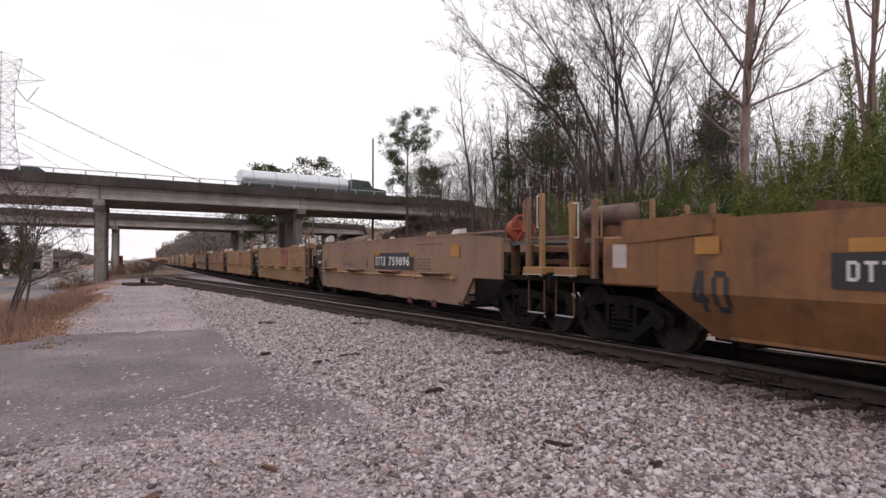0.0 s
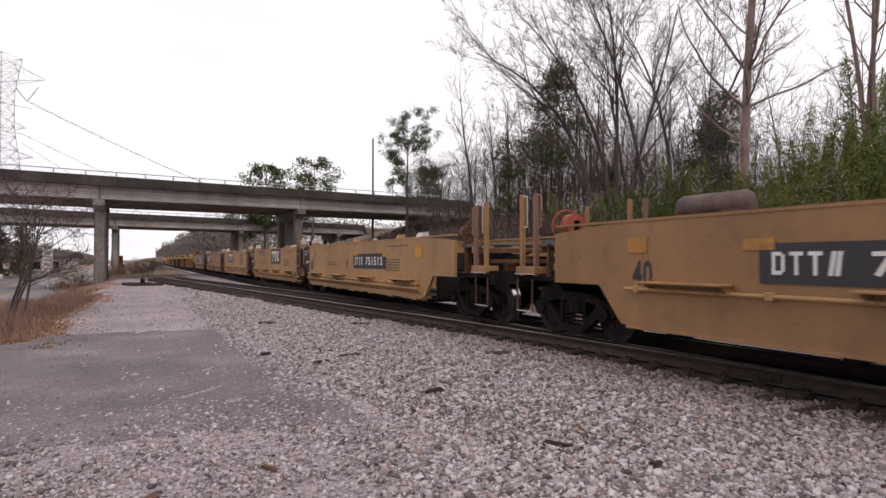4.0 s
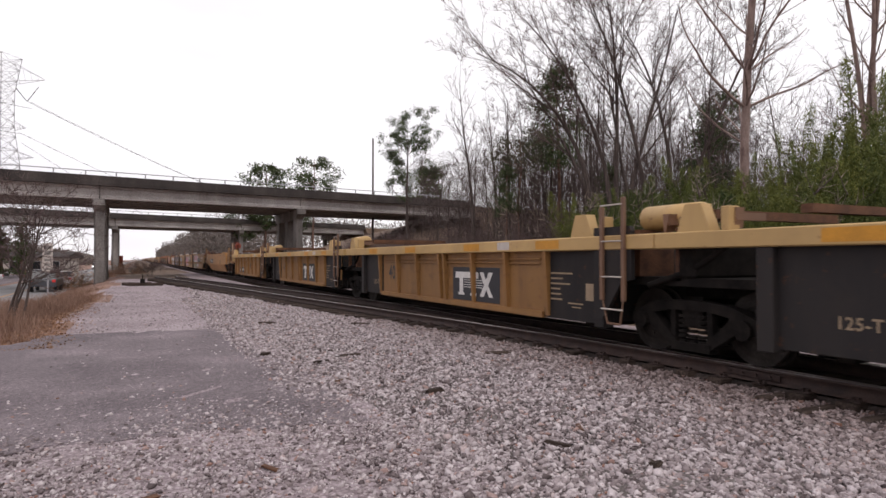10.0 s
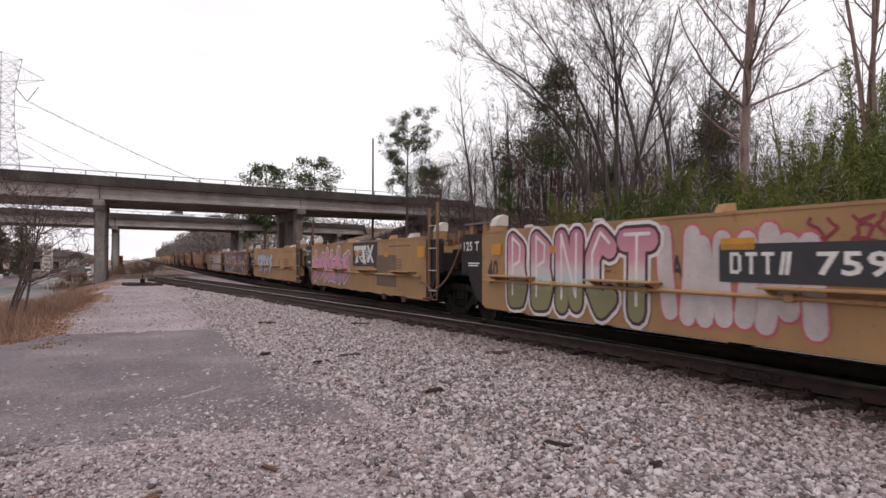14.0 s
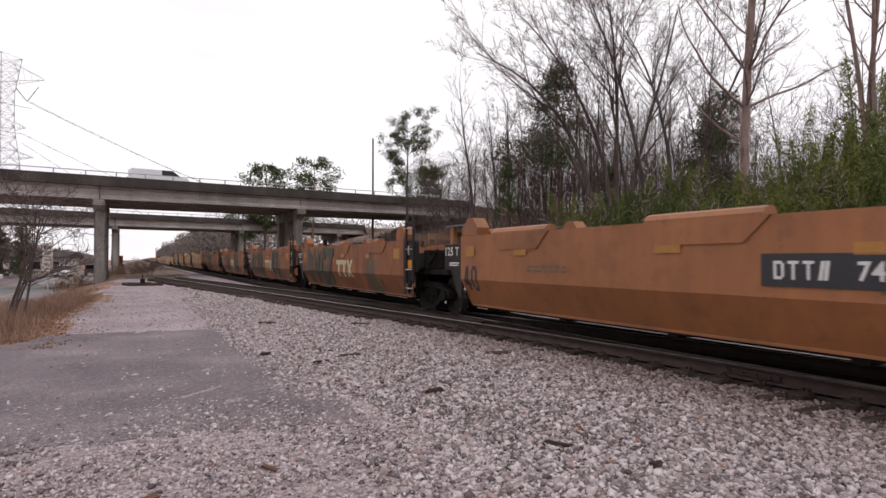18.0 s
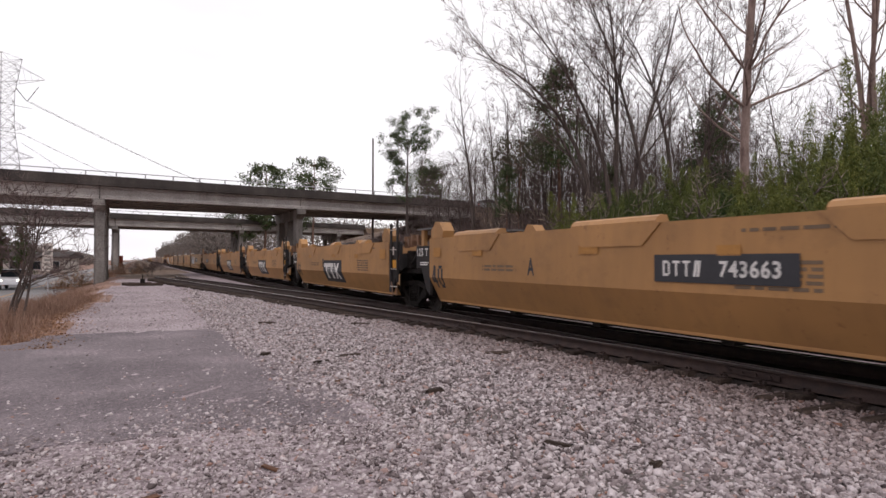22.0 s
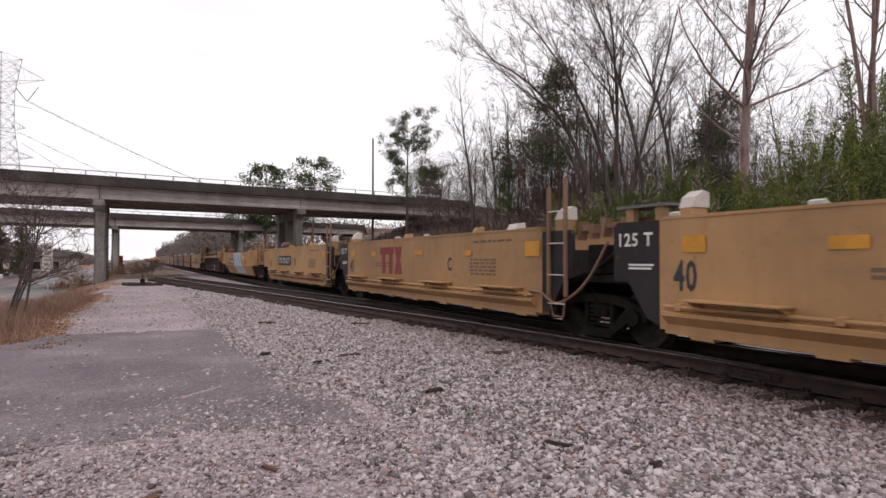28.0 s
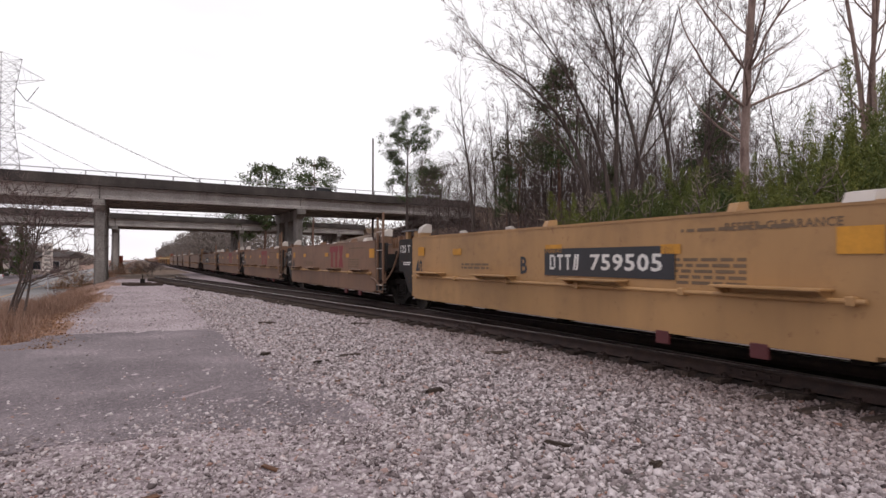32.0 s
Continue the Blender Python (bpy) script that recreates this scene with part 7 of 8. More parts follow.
            y += rnd.uniform(1.05, 1.5)
    # thin bare saplings before the canes
    thin = bare_tree(66, 3.8, 0.009, PLAN_SAP, BARK, TWIG_PALE, "thin bare sapling before the green canes", (0.05, 0.0), 2, 4)
    thin.name = "sapling"
    put(thin, 12.5, 11.2)
    for i in range(8):
        more(thin, rnd.uniform(12.2, 13.0), rnd.uniform(8.0, 22.0), rnd.uniform(0, 360), rnd.uniform(0.55, 1.0))
    # low brown brush along the foot of the bank and the bridge fill
    brush = bare_tree(71, 2.6, 0.03, PLAN_SHRUB, BARK, TWIG, "tangled brown winter brush", stems=3, sides=4)
    brush.name = "brush"
    put(brush, 13.0, 34.0)
    for i in range(12):
        more(brush, rnd.uniform(-2.5, 3.6), rnd.uniform(72, 108), rnd.uniform(0, 360), rnd.uniform(0.35, 0.7))
    for i in range(34):
        x, y = rnd.uniform(12.6, 26), rnd.uniform(26, 54)
        more(brush, x, y, rnd.uniform(0, 360), rnd.uniform(0.4, 0.85))
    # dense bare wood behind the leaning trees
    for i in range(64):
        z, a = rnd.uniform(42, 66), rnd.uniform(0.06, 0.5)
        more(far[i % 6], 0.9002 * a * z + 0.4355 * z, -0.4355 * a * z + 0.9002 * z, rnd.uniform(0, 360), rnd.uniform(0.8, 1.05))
    # far woods beside the line
    for i in range(60):
        spot = (rnd.uniform(16, 42), rnd.uniform(135, 420), rnd.uniform(0, 360), rnd.uniform(0.8, 1.15))
        if i < 2:
            put(hazy[i], *spot)
        else:
            more(hazy[i % 2], *spot)
    nr = np.random.RandomState(6)
    n = 115000
    xx, yy = 25.0 + 30 * nr.rand(n), 16 + 48 * nr.rand(n)
    zz = np.array([hill(a, b) for a, b in zip(xx, yy)]) + np.where(xx / yy > 1.0, 6.3, 9.0) * nr.rand(n) ** 1.6
    c = np.stack([xx, yy, zz], 1)
    w = nr.normal(size=(n, 3)) * np.array([0.5, 0.5, 1.0])
    tagged(quads_part("undergrowth", leaf_quads(c, w, 1.2, 0.024, nr), 4, TWIG_WOOD), "tangled grey-brown twigs under the woodland", "undergrowth", kind="stuff")
    nr = np.random.RandomState(5)
    n = 60000
    yy = 150 + 500 * nr.rand(n) ** 1.3
    xx = 15.5 + 50 * nr.rand(n) ** 1.6
    top = 9.5 + 3.5 * np.sin(yy * 0.05) * np.sin(yy * 0.021 + 1) + np.minimum(5, (xx - 14) * 0.25)
    zz = top * nr.rand(n) ** 0.7
    c = np.stack([xx, yy, zz], 1)
    tagged(quads_part("far_woods", leaf_quads(c, nr.normal(size=(n, 3)), 1.1, 0.3, nr), 4, LEAF_FAR), "far woods along the railway line, haze put into their colour", "woods", kind="stuff")
    xx, yy = -20 - 130 * nr.rand(9000), 240 + 320 * nr.rand(9000)
    c = np.stack([xx, yy, (7 + 3 * np.sin(xx * 0.09)) * nr.rand(9000) ** 0.7 - 1], 1)
    tagged(quads_part("far_woods", leaf_quads(c, nr.normal(size=(9000, 3)), 2.4, 1.2, nr), 4, LEAF_FAR), "far woods beyond the road, haze put into their colour", "woods", kind="stuff")
    # leafless sapling and dry growth by the road
    put(bare_tree(81, 4.0, 0.05, PLAN_SHRUB, BARK, TWIG, "spreading leafless sapling beside the gravel", (0.22, 0.0), 3, 5), -3.75, 25.1, 0)
    put(bare_tree(82, 4.4, 0.045, PLAN_SHRUB, BARK, TWIG, "spreading leafless sapling beside the gravel", (0.30, 0.0), 3, 5), -4.0, 26.2, 0)
    ivy = conifer(83, 9.0, 0.5, 0.05, 1.5, 70, LEAF_CEDAR, "tree trunk smothered in dark ivy", "ivy_tree", 60, 0.4)
    put(ivy, -8.9 - 6, 109.9)
    more(ivy, -19.0, 118, 50, 1.1)
    for i in range(10):
        more(far[i % 6], rnd.uniform(-45, -14), rnd.uniform(120, 190), rnd.uniform(0, 360), rnd.uniform(0.7, 1.0))
    dry = cane(84, 1.6, 1500, LEAF_DRY, "rusty dry bush beside the bridge column")
    dry.name = "dry_bush"
    tagged(dry, group="dry bushes")
    put(dry, -4.4, 66.5)
    more(dry, -5.6, 65.0, 40, 1.2)
    more(dry, -1.5, 79.0, 90, 1.1)
    more(dry, 0.3, 84.0, 10, 0.9)
    more(dry, -3.0, 82.0, 130, 1.3)


def grass(name, count, region, height, seed, label):
    nr = np.random.RandomState(seed)
    x0, x1, y0, y1 = region
    x, y = nr.uniform(x0, x1, count), nr.uniform(y0, y1, count)
    ok = (x < -1.7 - 0.5 * np.sin(y * 0.35) - 0.6 * nr.rand(count)) & (y > 15.2 - 0.12 * x + 0.4 * nr.rand(count))
    x, y = x[ok], y[ok]
    n = len(x)
    z = np.array([hill(a, b) for a, b in zip(x, y)])
    h = height * nr.uniform(0.35, 1.15, n) * np.clip((-1.3 - x) / 2.0, 0.2, 1.0)
    lean = nr.normal(size=(n, 2)) * 0.28 * h[:, None]
    w = nr.normal(size=(n, 2))
    w /= np.linalg.norm(w, axis=1, keepdims=True)
    w *= 0.009
    a = np.stack([x - w[:, 0], y - w[:, 1], z], 1)
    b = np.stack([x + w[:, 0], y + w[:, 1], z], 1)
    t = np.stack([x + lean[:, 0], y + lean[:, 1], z + h], 1)
    tagged(quads_part(name, np.stack([a, b, t], 1).reshape(-1, 3), 3, GRASS_DRY), label, "grass", kind="stuff")


def litter(count, seed):
    nr = np.random.RandomState(seed)
    x, y = -1.9 + 0.35 * nr.normal(size=count) - 6 * nr.rand(count) ** 1.6, 14.3 + 24 * nr.rand(count) ** 1.5
    z = np.array([hill(a, b) for a, b in zip(x, y)]) + 0.012
    c = np.stack([x, y, z], 1)
    q = leaf_quads(c, nr.normal(size=(count, 3)) * np.array([1, 1, 0.25]), 0.075, 0.05, nr)
    tagged(quads_part("leaf_litter", q, 4, LEAF_DRY), "fallen rust-brown leaves on dry ground", "leaves", kind="stuff")


plant_all()
grass("dry_grass", 26000, (-12, -1.6, 15, 46), 0.62, 91, "tall dry brown winter grass")
grass("short_grass", 14000, (-9, -1.4, 14.5, 34), 0.2, 92, "short matted dry grass")
litter(16000, 93)
# ---- the road on the low side, its signs and buildings ----
def slab(name, x0, x1, y0, y1, z, material, label, category):
    bm = B()
    box(bm, x0, x1, y0, y1, z - 0.06, z)
    o = part(name, bm, material)
    tagged(o, label, category, kind="structure")
    return o


slab("road", -12.0, -5.2, 18.0, 1200.0, -1.26, ROAD, "pale worn two-lane road beside the railway", "road")
_line = B()
box(_line, -8.68, -8.56, 18.0, 400.0, -1.26, -1.254)
tagged(part("road_line", _line, PAINT_ORANGE), "worn yellow centre line on the road", "road marking", kind="structure")
slab("parking_lot", -40.0, -13.0, 60.0, 135.0, -1.28, ASPHALT, "grey asphalt parking lot beside the road", "parking lot")


def sign_board(x, y, rz, w, h, low, label, bars):
    s = thing("road_sign", label, "sign", at=pose(x, y, hill(x, y), 0, 0, rz))
    bm = B()
    box(bm, -0.04, 0.04, -0.03, 0.03, -0.3, low + h)
    part("post", bm, GALV, s)
    bm = B()
    box(bm, -w / 2, w / 2, -0.055, -0.035, low, low + h, 0.006)
    board = part("board", bm, PAINT_PAD, s, "white sign board")
    for i, (a, b, c, d) in enumerate(bars):
        bm = B()
        box(bm, a * w - w / 2, b * w - w / 2, -0.06, -0.0555, low + c * h, low + d * h)
        part("sign_bar", bm, CONCRETE, board)
    return s


sign_board(-4.8, 44.6, -30, 0.66, 1.75, 1.75, "tall white road sign with dark unreadable lines", ((0.15, 0.85, 0.80, 0.9), (0.2, 0.8, 0.60, 0.74), (0.1, 0.9, 0.52, 0.535), (0.2, 0.8, 0.38, 0.46), (0.2, 0.75, 0.22, 0.30), (0.15, 0.85, 0.08, 0.14)))
_red = sign_board(-3.1, 123.7, -20, 2.0, 1.9, 0.9, "red roadside sign beyond the bridges", ())
bpy.data.objects["board.001"].data.materials[0] = STEEL_RED


def low_building(x, y, rz, w, d, h, label):
    b = thing("roadside_building", label, "building", at=pose(x, y, -1.3, 0, 0, rz))
    bm = B()
    box(bm, 0, w, 0, d, 0, h)
    part("wall", bm, PAINT_PAD, b, "pale painted wall")
    bm = B()
    prism(bm, [(-0.7, h), (d + 0.7, h), (d + 0.7, h + 0.25), (d / 2, h + 1.2), (-0.7, h + 0.25)], "x", -0.7, w + 0.7)
    part("roof", bm, CONCRETE_DARK, b, "dark shallow roof")
    n = int(w / 3.2)
    for i in range(n):
        bm = B()
        box(bm, 0.8 + i * 3.2, 2.9 + i * 3.2, -0.06, 0.05, 0.8, 2.4)
        f = part("window", bm, GALV, b)
        bm = B()
        box(bm, 0.88 + i * 3.2, 2.82 + i * 3.2, -0.08, -0.061, 0.88, 2.32)
        part("pane", bm, GLASS, f)
    return b


low_building(-38.0, 146.0, -12, 26.0, 9.0, 3.0, "low pale roadside building with a dark roof")


# ---- power line ----
def pylon():
    t = thing("lattice_pylon", "tall grey steel lattice power pylon", "pylon", at=pose(-29.2, 179.4, -1.0, 0, 0, -36))
    H, wb = 50.5, 8.0
    def half(z):
        return wb / 2 * (1 - z / 44.0) + 1.0 if z < 34 else 1.9 + max(0.0, (z - 42)) * 0.12
    levels = [0, 6, 11.5, 16.5, 21, 25, 28.5, 31.5, 34, 37, 40, 42.5, 45, 47.6, H]
    for sx in (-1, 1):
        for sy in (-1, 1):
            segs = [((sx * half(a), sy * half(a), a), (sx * half(b), sy * half(b), b), 0.11, 0.10) for a, b in zip(levels, levels[1:])]
            v, f = tubes(segs, 4)
            indexed_part("leg", v, f, GALV, t)
    segs = []
    for a, b in zip(levels, levels[1:]):
        for k in range(4):
            c0 = [(-1, -1), (1, -1), (1, 1), (-1, 1)][k]
            c1 = [(1, -1), (1, 1), (-1, 1), (-1, -1)][k]
            p, q = (c0[0] * half(a), c0[1] * half(a), a), (c1[0] * half(b), c1[1] * half(b), b)
            r, s = (c1[0] * half(a), c1[1] * half(a), a), (c0[0] * half(b), c0[1] * half(b), b)
            segs += [(p, q, 0.05, 0.05), (r, s, 0.05, 0.05), (s, q, 0.05, 0.05)]
    v, f = tubes(segs, 3)
    indexed_part("lattice", v, f, GALV, t, "crossed lattice bracing")
    for z, reach in ((44.0, 12.0), (33.0, 7.0), (26.0, 9.0)):
        for s in (-1, 1):
            tip = (s * reach, 0, z + 0.2)
            segs = []
            for sy in (-1, 1):
                segs += [((s * 1.9, sy * 1.6, z), tip, 0.07, 0.05), ((s * 1.9, sy * 1.6, z + 5.4 if z > 40 else z + 2.6), tip, 0.06, 0.05)]
            for i in range(1, 5):
                k = i / 5
                segs.append(((s * (1.9 + (reach - 1.9) * k), 1.6 * (1 - k), z + 0.2 * k), (s * (1.9 + (reach - 1.9) * k), 0, z + (5.4 if z > 40 else 2.6) * (1 - k)), 0.04, 0.04))
            v, f = tubes(segs, 3)
            indexed_part("cross_arm", v, f, GALV, t)
    for x in (4.2, 10.2):
        v, f = tubes([((x, 0, 42.6), (7.2, 0, 39.4), 0.09, 0.09)], 4)
        indexed_part("insulator_string", v, f, STEEL_DARK, t, "slanting insulator string")
    return t


pylon()


def wire(p, q, sag, label):
    n = 24
    pts = []
    for i in range(n + 1):
        k = i / n
        pts.append(Vector(p).lerp(Vector(q), k) - Vector((0, 0, sag * 4 * k * (1 - k))))
    v, f = tubes([(a, b, 0.045, 0.045) for a, b in zip(pts, pts[1:])], 4)
    o = indexed_part("power_line", v, f, STEEL_DARK)
    tagged(o, label, "cable", "power lines")


_wire_label = "dark sagging power line strung from the pylon"
for _dx, _z in ((0.0, 38.4), (0.6, 38.4)):
    wire((-23.3 + _dx, 175.4, _z), (150.0, 420.0, 26.0), 9.0, _wire_label)
wire((-25.7, 181.1, 32.0), (110.0, 420.0, 20.0), 8.0, _wire_label)
wire((-25.2, 181.1, 29.5), (60.0, 420.0, 16.0), 8.0, _wire_label)
for _x0, _z0 in ((-23.3, 38.4), (-25.7, 32.0)):
    wire((_x0, 183.0, _z0), (-190.0, -40.0, 40.0), 6.0, _wire_label)


def utility_pole(x, y, h, z, label):
    p = thing("utility_pole", label, "pole", at=pose(x, y, z))
    bm = B()
    rod(bm, (0, 0, -1), (0, 0, h), 0.16, 8, 0.11)
    part("shaft", bm, BARK, p)


utility_pole(28.2, 79.7, 14.0, 3.5, "weathered wooden utility pole behind the bridge")
_mk = thing("marker_post", "thin white marker post on the green bank", "post", at=pose(17.4, 18.3, hill(17.4, 18.3)))
_b = B()
rod(_b, (0, 0, -0.3), (0, 0, 3.1), 0.035, 6)
part("shaft", _b, PAINT_PAD, _mk)


# ---- traffic ----
def wheel_parts(parent, spots, r, w):
    bm = B()
    rod(bm, (-w / 2, 0, 0), (w / 2, 0, 0), r, 18)
    t = part("wheel", bm, RUBBER, parent)
    bm = B()
    rod(bm, (-w / 2 - 0.012, 0, 0), (w / 2 + 0.012, 0, 0), r * 0.58, 12)
    rim = part("rim", bm, CHROME, t)
    for i, (x, y) in enumerate(spots):
        o = t if i == 0 else share(t, parent)
        o.matrix_basis = pose(x, y, r)
        if i:
            k = share(rim, o)


def auto(name, paint, label, kind="sedan", lights=True):
    """A car whose front faces +y, wheels on z = 0."""
    c = thing(name, label, "vehicle")
    L, W = (4.6, 1.8) if kind == "sedan" else (5.4, 1.95)
    zb, zh, zr = (0.32, 0.92, 1.42) if kind == "sedan" else (0.45, 1.38, 1.98) if kind == "van" else (0.45, 1.12, 1.80)
    bm = B()
    prism(bm, [(-L / 2, zb), (L / 2, zb), (L / 2, zh - 0.22), (L / 2 - 0.25, zh - 0.06), (L * 0.2, zh), (-L / 2 + 0.1, zh), (-L / 2, zh - 0.15)], "x", -W / 2, W / 2)
    bmesh.ops.bevel(bm, geom=bm.edges[:], offset=0.06, segments=2, affect="EDGES")
    part("body", bm, paint, c)
    prof = {"sedan": (-1.7, -1.05, 0.35, 1.05), "suv": (-2.5, -2.2, 0.55, 1.2), "pickup": (-0.55, -0.4, 0.75, 1.35), "van": (0.0, 0.1, 1.15, 1.9)}[kind]
    bm = B()
    prism(bm, [(prof[0], zh - 0.02), (prof[3], zh - 0.02), (prof[2], zr - 0.05), (prof[1], zr - 0.05)], "x", -W / 2 + 0.12, W / 2 - 0.12)
    part("window_band", bm, GLASS, c, "dark tinted windows")
    if kind == "van":
        bm = B()
        box(bm, -W / 2 + 0.08, W / 2 - 0.08, -2.62, 0.12, zh - 0.02, zr, 0.05)
        part("upper_body", bm, paint, c)
    bm = B()
    box(bm, -W / 2 + 0.16, W / 2 - 0.16, prof[1] - 0.02, prof[2] + 0.02, zr - 0.06, zr, 0.02)
    part("roof", bm, paint, c)
    wheel_parts(c, [(sx * (W / 2 - 0.12), y) for sx in (-1, 1) for y in (-L * 0.31, L * 0.31)], 0.33 if kind == "sedan" else 0.4, 0.22)
    for sx in (-1, 1):
        bm = B()
        box(bm, sx * W * 0.36 - 0.17, sx * W * 0.36 + 0.17, L / 2 - 0.03, L / 2 + 0.012, zh - 0.36, zh - 0.2)
        part("headlight", bm, HEADLIGHT if lights else CHROME, c)
        bm = B()
        box(bm, sx * W * 0.4 - 0.12, sx * W * 0.4 + 0.12, -L / 2 - 0.012, -L / 2 + 0.03, zh - 0.3, zh - 0.1)
        part("tail_light", bm, TAILLIGHT, c)
    return c


def tractor(t, y, paint, sleeper):
    """Cab unit of a lorry from y backwards; the front faces +y."""
    bm = B()
    prism(bm, [(y - 6.4, 0.6), (y, 0.6), (y, 1.5), (y - 0.2, 1.6), (y - 1.9, 1.75), (y - 2.3, 2.5), (y - 4.6, 2.6 if not sleeper else 3.3), (y - 4.8, 1.2), (y - 6.4, 1.1)], "x", -1.2, 1.2)
    bmesh.ops.bevel(bm, geom=[e for e in bm.edges], offset=0.05, segments=1, affect="EDGES")
    part("cab", bm, paint, t)
    bm = B()
    prism(bm, [(y - 3.2, 1.8), (y - 2.05, 1.8), (y - 2.3, 2.4), (y - 3.2, 2.4)], "x", -1.215, 1.215)
    part("cab_window", bm, GLASS, t)
    bm = B()
    rod(bm, (-1.1, y - 4.7, 1.2), (-1.1, y - 4.7, 3.3), 0.07, 8)
    rod(bm, (1.1, y - 4.7, 1.2), (1.1, y - 4.7, 3.3), 0.07, 8)
    part("exhaust_stack", bm, CHROME, t)
    bm = B()
    rod(bm, (-1.25, y - 3.6, 0.85), (-1.25, y - 2.4, 0.85), 0.3, 12)
    part("fuel_tank", bm, CHROME, t)


def lorry(kind, label):
    t = thing("lorry", label, "truck")
    n = 12.4
    if kind == "tanker":
        bm = B()
        m = Matrix.Translation((0, n / 2, 1.9)) @ Matrix.Rotation(math.pi / 2, 4, "X") @ Matrix.Diagonal((1.2, 1.0, 1, 1))
        bmesh.ops.create_cone(bm, cap_ends=True, segments=28, radius1=0.92, radius2=0.92, depth=n, matrix=m)
        bmesh.ops.bevel(bm, geom=[e for e in bm.edges if abs(e.verts[0].co.y - e.verts[1].co.y) < 0.01], offset=0.12, segments=2, affect="EDGES")
        part("tank", bm, SILVER, t, "shining silver tank")
        bm = B()
        for k in range(5):
            m2 = Matrix.Translation((0, 1.2 + k * 2.5, 1.9)) @ Matrix.Rotation(math.pi / 2, 4, "X") @ Matrix.Diagonal((1.2, 1.0, 1, 1))
            bmesh.ops.create_cone(bm, cap_ends=False, segments=28, radius1=0.945, radius2=0.945, depth=0.08, matrix=m2)
        part("tank_band", bm, GALV, t)
        bm = B()
        box(bm, -1.12, -1.1, 0.5, n - 0.5, 1.3, 1.4)
        part("side_rail", bm, CHROME, t)
        bm = B()
        box(bm, -1.115, -1.10, 8.6, 10.6, 1.95, 2.2)
        part("tank_lettering", bm, SPRAY["blue"], t, "blue unreadable lettering")
        tractor(t, n + 5.0, LEAF_LORRY, False)
    else:
        bm = B()
        zt = 3.45 if kind == "box" else 3.1
        box(bm, -1.24, 1.24, 0, n, 0.95, zt, 0.03)
        body = part("container" if kind == "box" else "trailer_box", bm, RED_BOX if kind == "box" else WHITE_PAINT, t)
        if kind == "box":
            bm = B()
            box(bm, -1.262, -1.24, 0, 0.12, 1.0, zt)
            rib = part("rib", bm, RED_BOX, body)
            for k in range(1, 46):
                share(rib, body, 0, k * 0.268, 0)
            bm = B()
            for k in range(6):
                box(bm, -1.275, -1.264, 1.0, 1.28, 2.1 + k * 0.2, 2.24 + k * 0.2)
            part("marking", bm, DECAL_WHITE, t)
            bm = B()
            box(bm, -1.272, -1.264, 6.1, 6.9, 1.8, 2.7)
            part("emblem", bm, SPRAY["maroon"], t)
        else:
            bm = B()
            box(bm, -1.27, 1.27, -0.02, n + 0.02, zt - 0.16, zt + 0.02, 0.02)
            part("top_trim", bm, CONCRETE_DARK, t, "dark top trim")
            flat_shapes("emblem", [blob(6.4, 2.3, 0.42, 0.36, 14, 0.1, 3)], LEAF_PINE, t, -1.246)
        tractor(t, n + (4.6 if kind == "box" else 5.6), WHITE_PAINT if kind == "box" else PAINT_CREAM, kind == "box")
    bm = B()
    box(bm, -0.5, 0.5, 0.2, n + 1.5, 0.72, 0.945)
    part("chassis", bm, STEEL_DARK, t)
    wheel_parts(t, [(sx * 1.02, y) for sx in (-1, 1) for y in (0.9, 2.1, n - 0.6, n + 0.6, n + 4.0)], 0.5, 0.4)
    return t


PAINT_CREAM = plain("cream cab paint", (0.50, 0.45, 0.36), 0.4)
LEAF_LORRY = plain("dark green cab paint", (0.03, 0.055, 0.045), 0.4)
DARK_PAINT = plain("dark grey vehicle paint", (0.05, 0.052, 0.06), 0.3)
GREY_PAINT = plain("silver grey vehicle paint", (0.30, 0.31, 0.33), 0.3, 0.3)

# Approach banks carry the upper road beyond the bridge on both sides.
def approach(px, py, heading, a, b, top, label):
    bm = B()
    prism(bm, [(-6.0, -2.5), (0.02, top - 0.05), (0.02, top), (11.98, top), (11.98, top - 0.05), (18.0, -2.5)], "x", a, b)
    o = part("road_embankment", bm, SOIL)
    o.matrix_basis = pose(px, py, 0, 0, 0, 90 - heading)
    tagged(o, label, "embankment", kind="structure")


DECK = 6.75 + 1.15 + 0.26
approach(6.0, 64.7, 79.8, -900, -75, DECK, "brown bank carrying the upper road")
approach(6.0, 64.7, 79.8, 33, 1000, DECK, "brown bank carrying the upper road")
approach(-3.2, 112.6, 70.8, -900, -110, DECK, "brown bank carrying the further upper road")
approach(-3.2, 112.6, 70.8, 50, 1000, DECK, "brown bank carrying the further upper road")


def on_bridge(k, lane, base=(6.0, 64.7, 79.8)):
    """Pose on a bridge deck: k metres along it, lane metres in from its near edge, facing along it."""
    px, py, heading = base
    return pose(px, py, DECK + 0.004, 0, 0, 90 - heading) @ pose(k, lane, 0, 0, 0, -90)


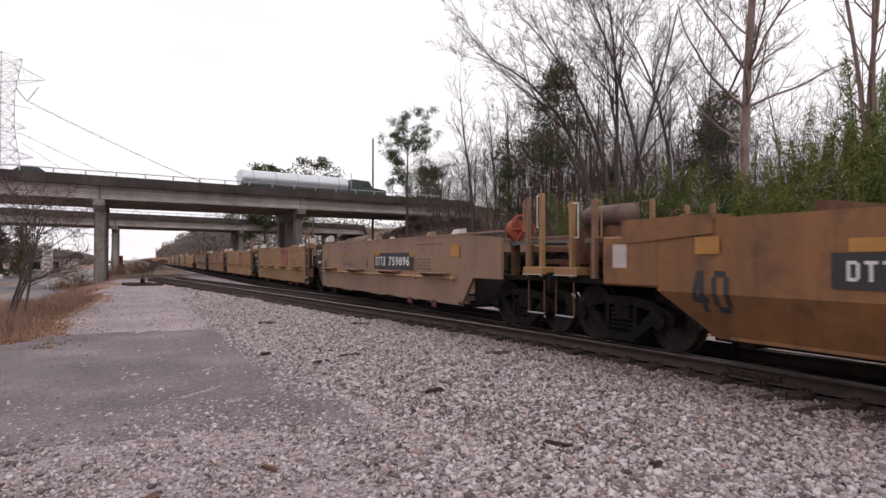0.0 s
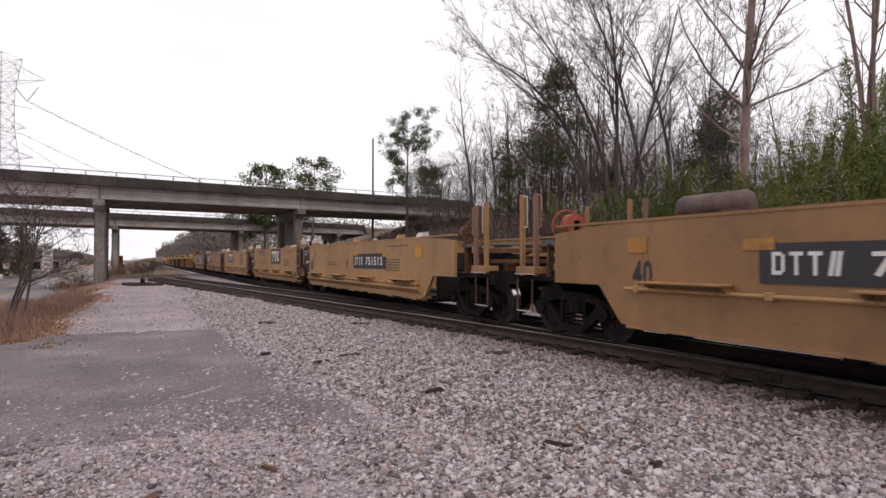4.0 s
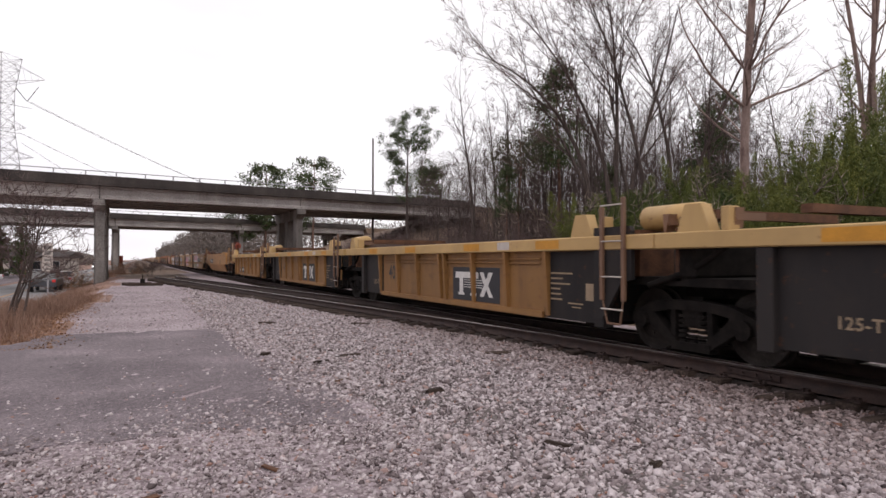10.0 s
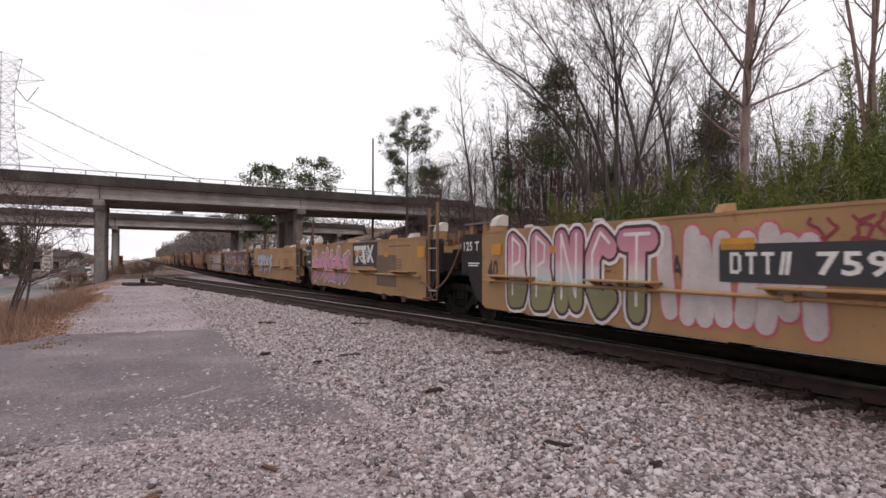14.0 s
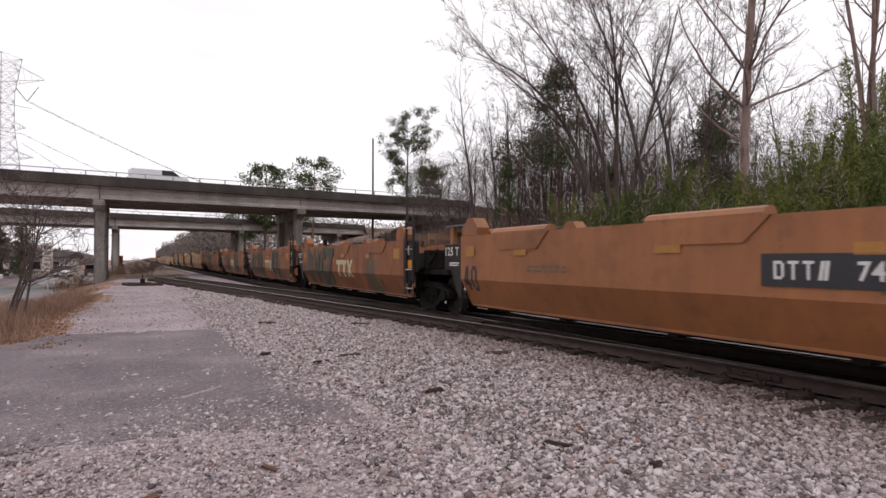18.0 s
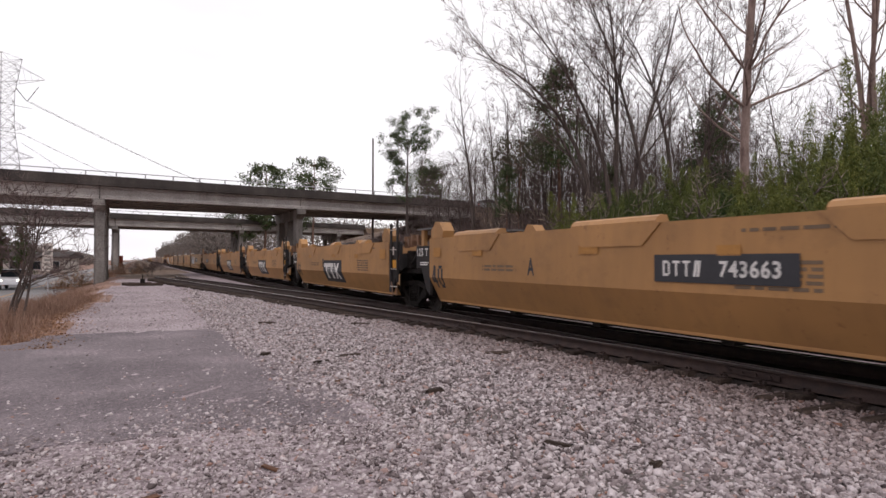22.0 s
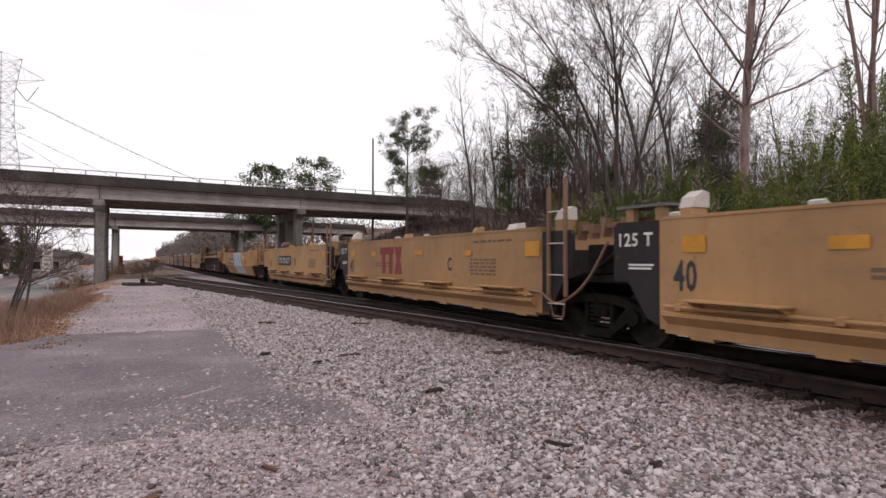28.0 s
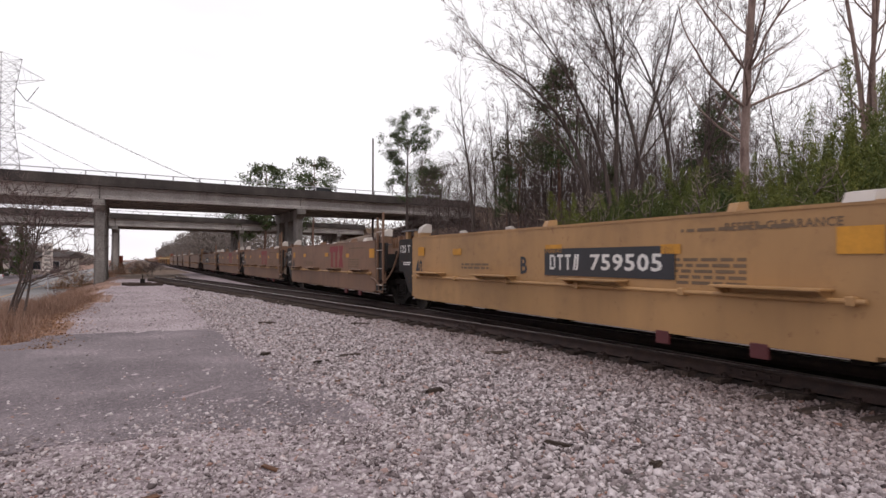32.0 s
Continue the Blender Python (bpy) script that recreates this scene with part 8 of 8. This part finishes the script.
_traffic = []            # thing, pose as a function of time
for _kind, _k0, _v, _label in (("tanker", 4.56, 25.5, "silver tanker lorry driving over the bridge"),
                               ("box", -15.7 - 23.0 * 25.2, 23.0, "lorry with a rust-red container crossing the bridge"),
                               ("trailer", -8.0 - 23.0 * 29.8, 23.0, "lorry with a long white trailer crossing the bridge")):
    _traffic.append((lorry(_kind, _label), lambda t, k=_k0, v=_v: on_bridge(k + v * t, 4.3)))
for _kind, _paint, _k0, _v, _label in (("sedan", WHITE_PAINT, -13.8, 23.7, "white car crossing the bridge"), ("van", WHITE_PAINT, 20.6 - 19 * 24, 24.0, "white van crossing the bridge"),
                                       ("sedan", DARK_PAINT, -9.9 - 31 * 24, 24.0, "dark car crossing the bridge"), ("suv", DARK_PAINT, -17.0 - 18.6 * 24, 24.0, "dark car crossing the bridge"),
                                       ("sedan", GREY_PAINT, 3.0 - 20.5 * 24, 24.0, "grey car crossing the bridge")):
    _traffic.append((auto("car" if _kind != "van" else "van", _paint, _label, _kind), lambda t, k=_k0, v=_v: on_bridge(k + v * t, 4.3)))
_far = (-3.2, 112.6, 70.8)
for _kind, _paint, _k0, _v, _label in (("pickup", WHITE_PAINT, 47 + 12.4 * 22, -22.0, "white pickup on the further bridge"), ("sedan", WHITE_PAINT, 40 + 13 * 22, -22.0, "white car on the further bridge"), ("van", GREY_PAINT, 40 + 25.2 * 22, -22.0, "grey van on the further bridge")):
    _traffic.append((auto("pickup" if _kind == "pickup" else "car", _paint, _label, _kind), lambda t, k=_k0, v=_v: on_bridge(k + v * t, 4.3, _far) @ pose(0, 0, 0, 0, 0, 180)))
for _name, _kind, _paint, _x, _y0, _v, _label in (("pickup", "pickup", WHITE_PAINT, -9.9, 100 + 10.6 * 19, -10.6, "white pickup with lit headlights driving on the low road"),
                                                 ("suv", "suv", DARK_PAINT, -6.8, 55 - 7.4 * 9, 7.4, "dark sport utility car driving away on the low road"),
                                                 ("car", "sedan", WHITE_PAINT, -6.8, 68.7 - 7.6 * 9, 7.6, "white car driving away on the low road")):
    _traffic.append((auto(_name, _paint, _label, _kind), lambda t, x=_x, y=_y0, v=_v: pose(x, y + v * t, -1.258, 0, 0, 180 if v < 0 else 0)))
for _i, (_x, _y, _r) in enumerate(((-17, 92, 80), (-20.5, 104, 95), (-24, 118, 85), (-18, 126, 90))):
    _p = auto("parked_car", (WHITE_PAINT, GREY_PAINT, DARK_PAINT, WHITE_PAINT)[_i], "parked car in the roadside lot", "sedan", False)
    _p.matrix_basis = pose(_x, _y, -1.278, 0, 0, _r)


def motions():
    """The train rolls towards and past the camera at an even pace; the road traffic passes."""
    for u, t0 in _moving:
        rows = [(t, pose(TRACK_X, SPEED * (t0 - t) - SIDE_LAG, 0)) for t in (0.0, 16.0, 32.0)]
        walk(u, rows)
    wheels = [o for o in scene.objects if o.name.split(".")[0] == "wheel" and o.parent is not None and o.parent.name.split(".")[0] == "truck"]
    turn = math.degrees(SPEED / 0.47) / FPS                       # one thirtieth of a second of rolling
    walk(wheels[0], [(i / FPS, pose(0, 0, 0) @ Matrix.Rotation(radians(turn * i), 4, "X")) for i in range(32 * FPS + 1)])
    spin = wheels[0].animation_data
    for w in wheels[1:]:                                          # every wheel rolls alike
        w.rotation_mode = "QUATERNION"
        w.animation_data_create().action = spin.action
        w.animation_data.action_slot = spin.action_slot
    for ob, where in _traffic:
        walk(ob, [(t, where(t)) for t in (0.0, 16.0, 32.0)])


motions()
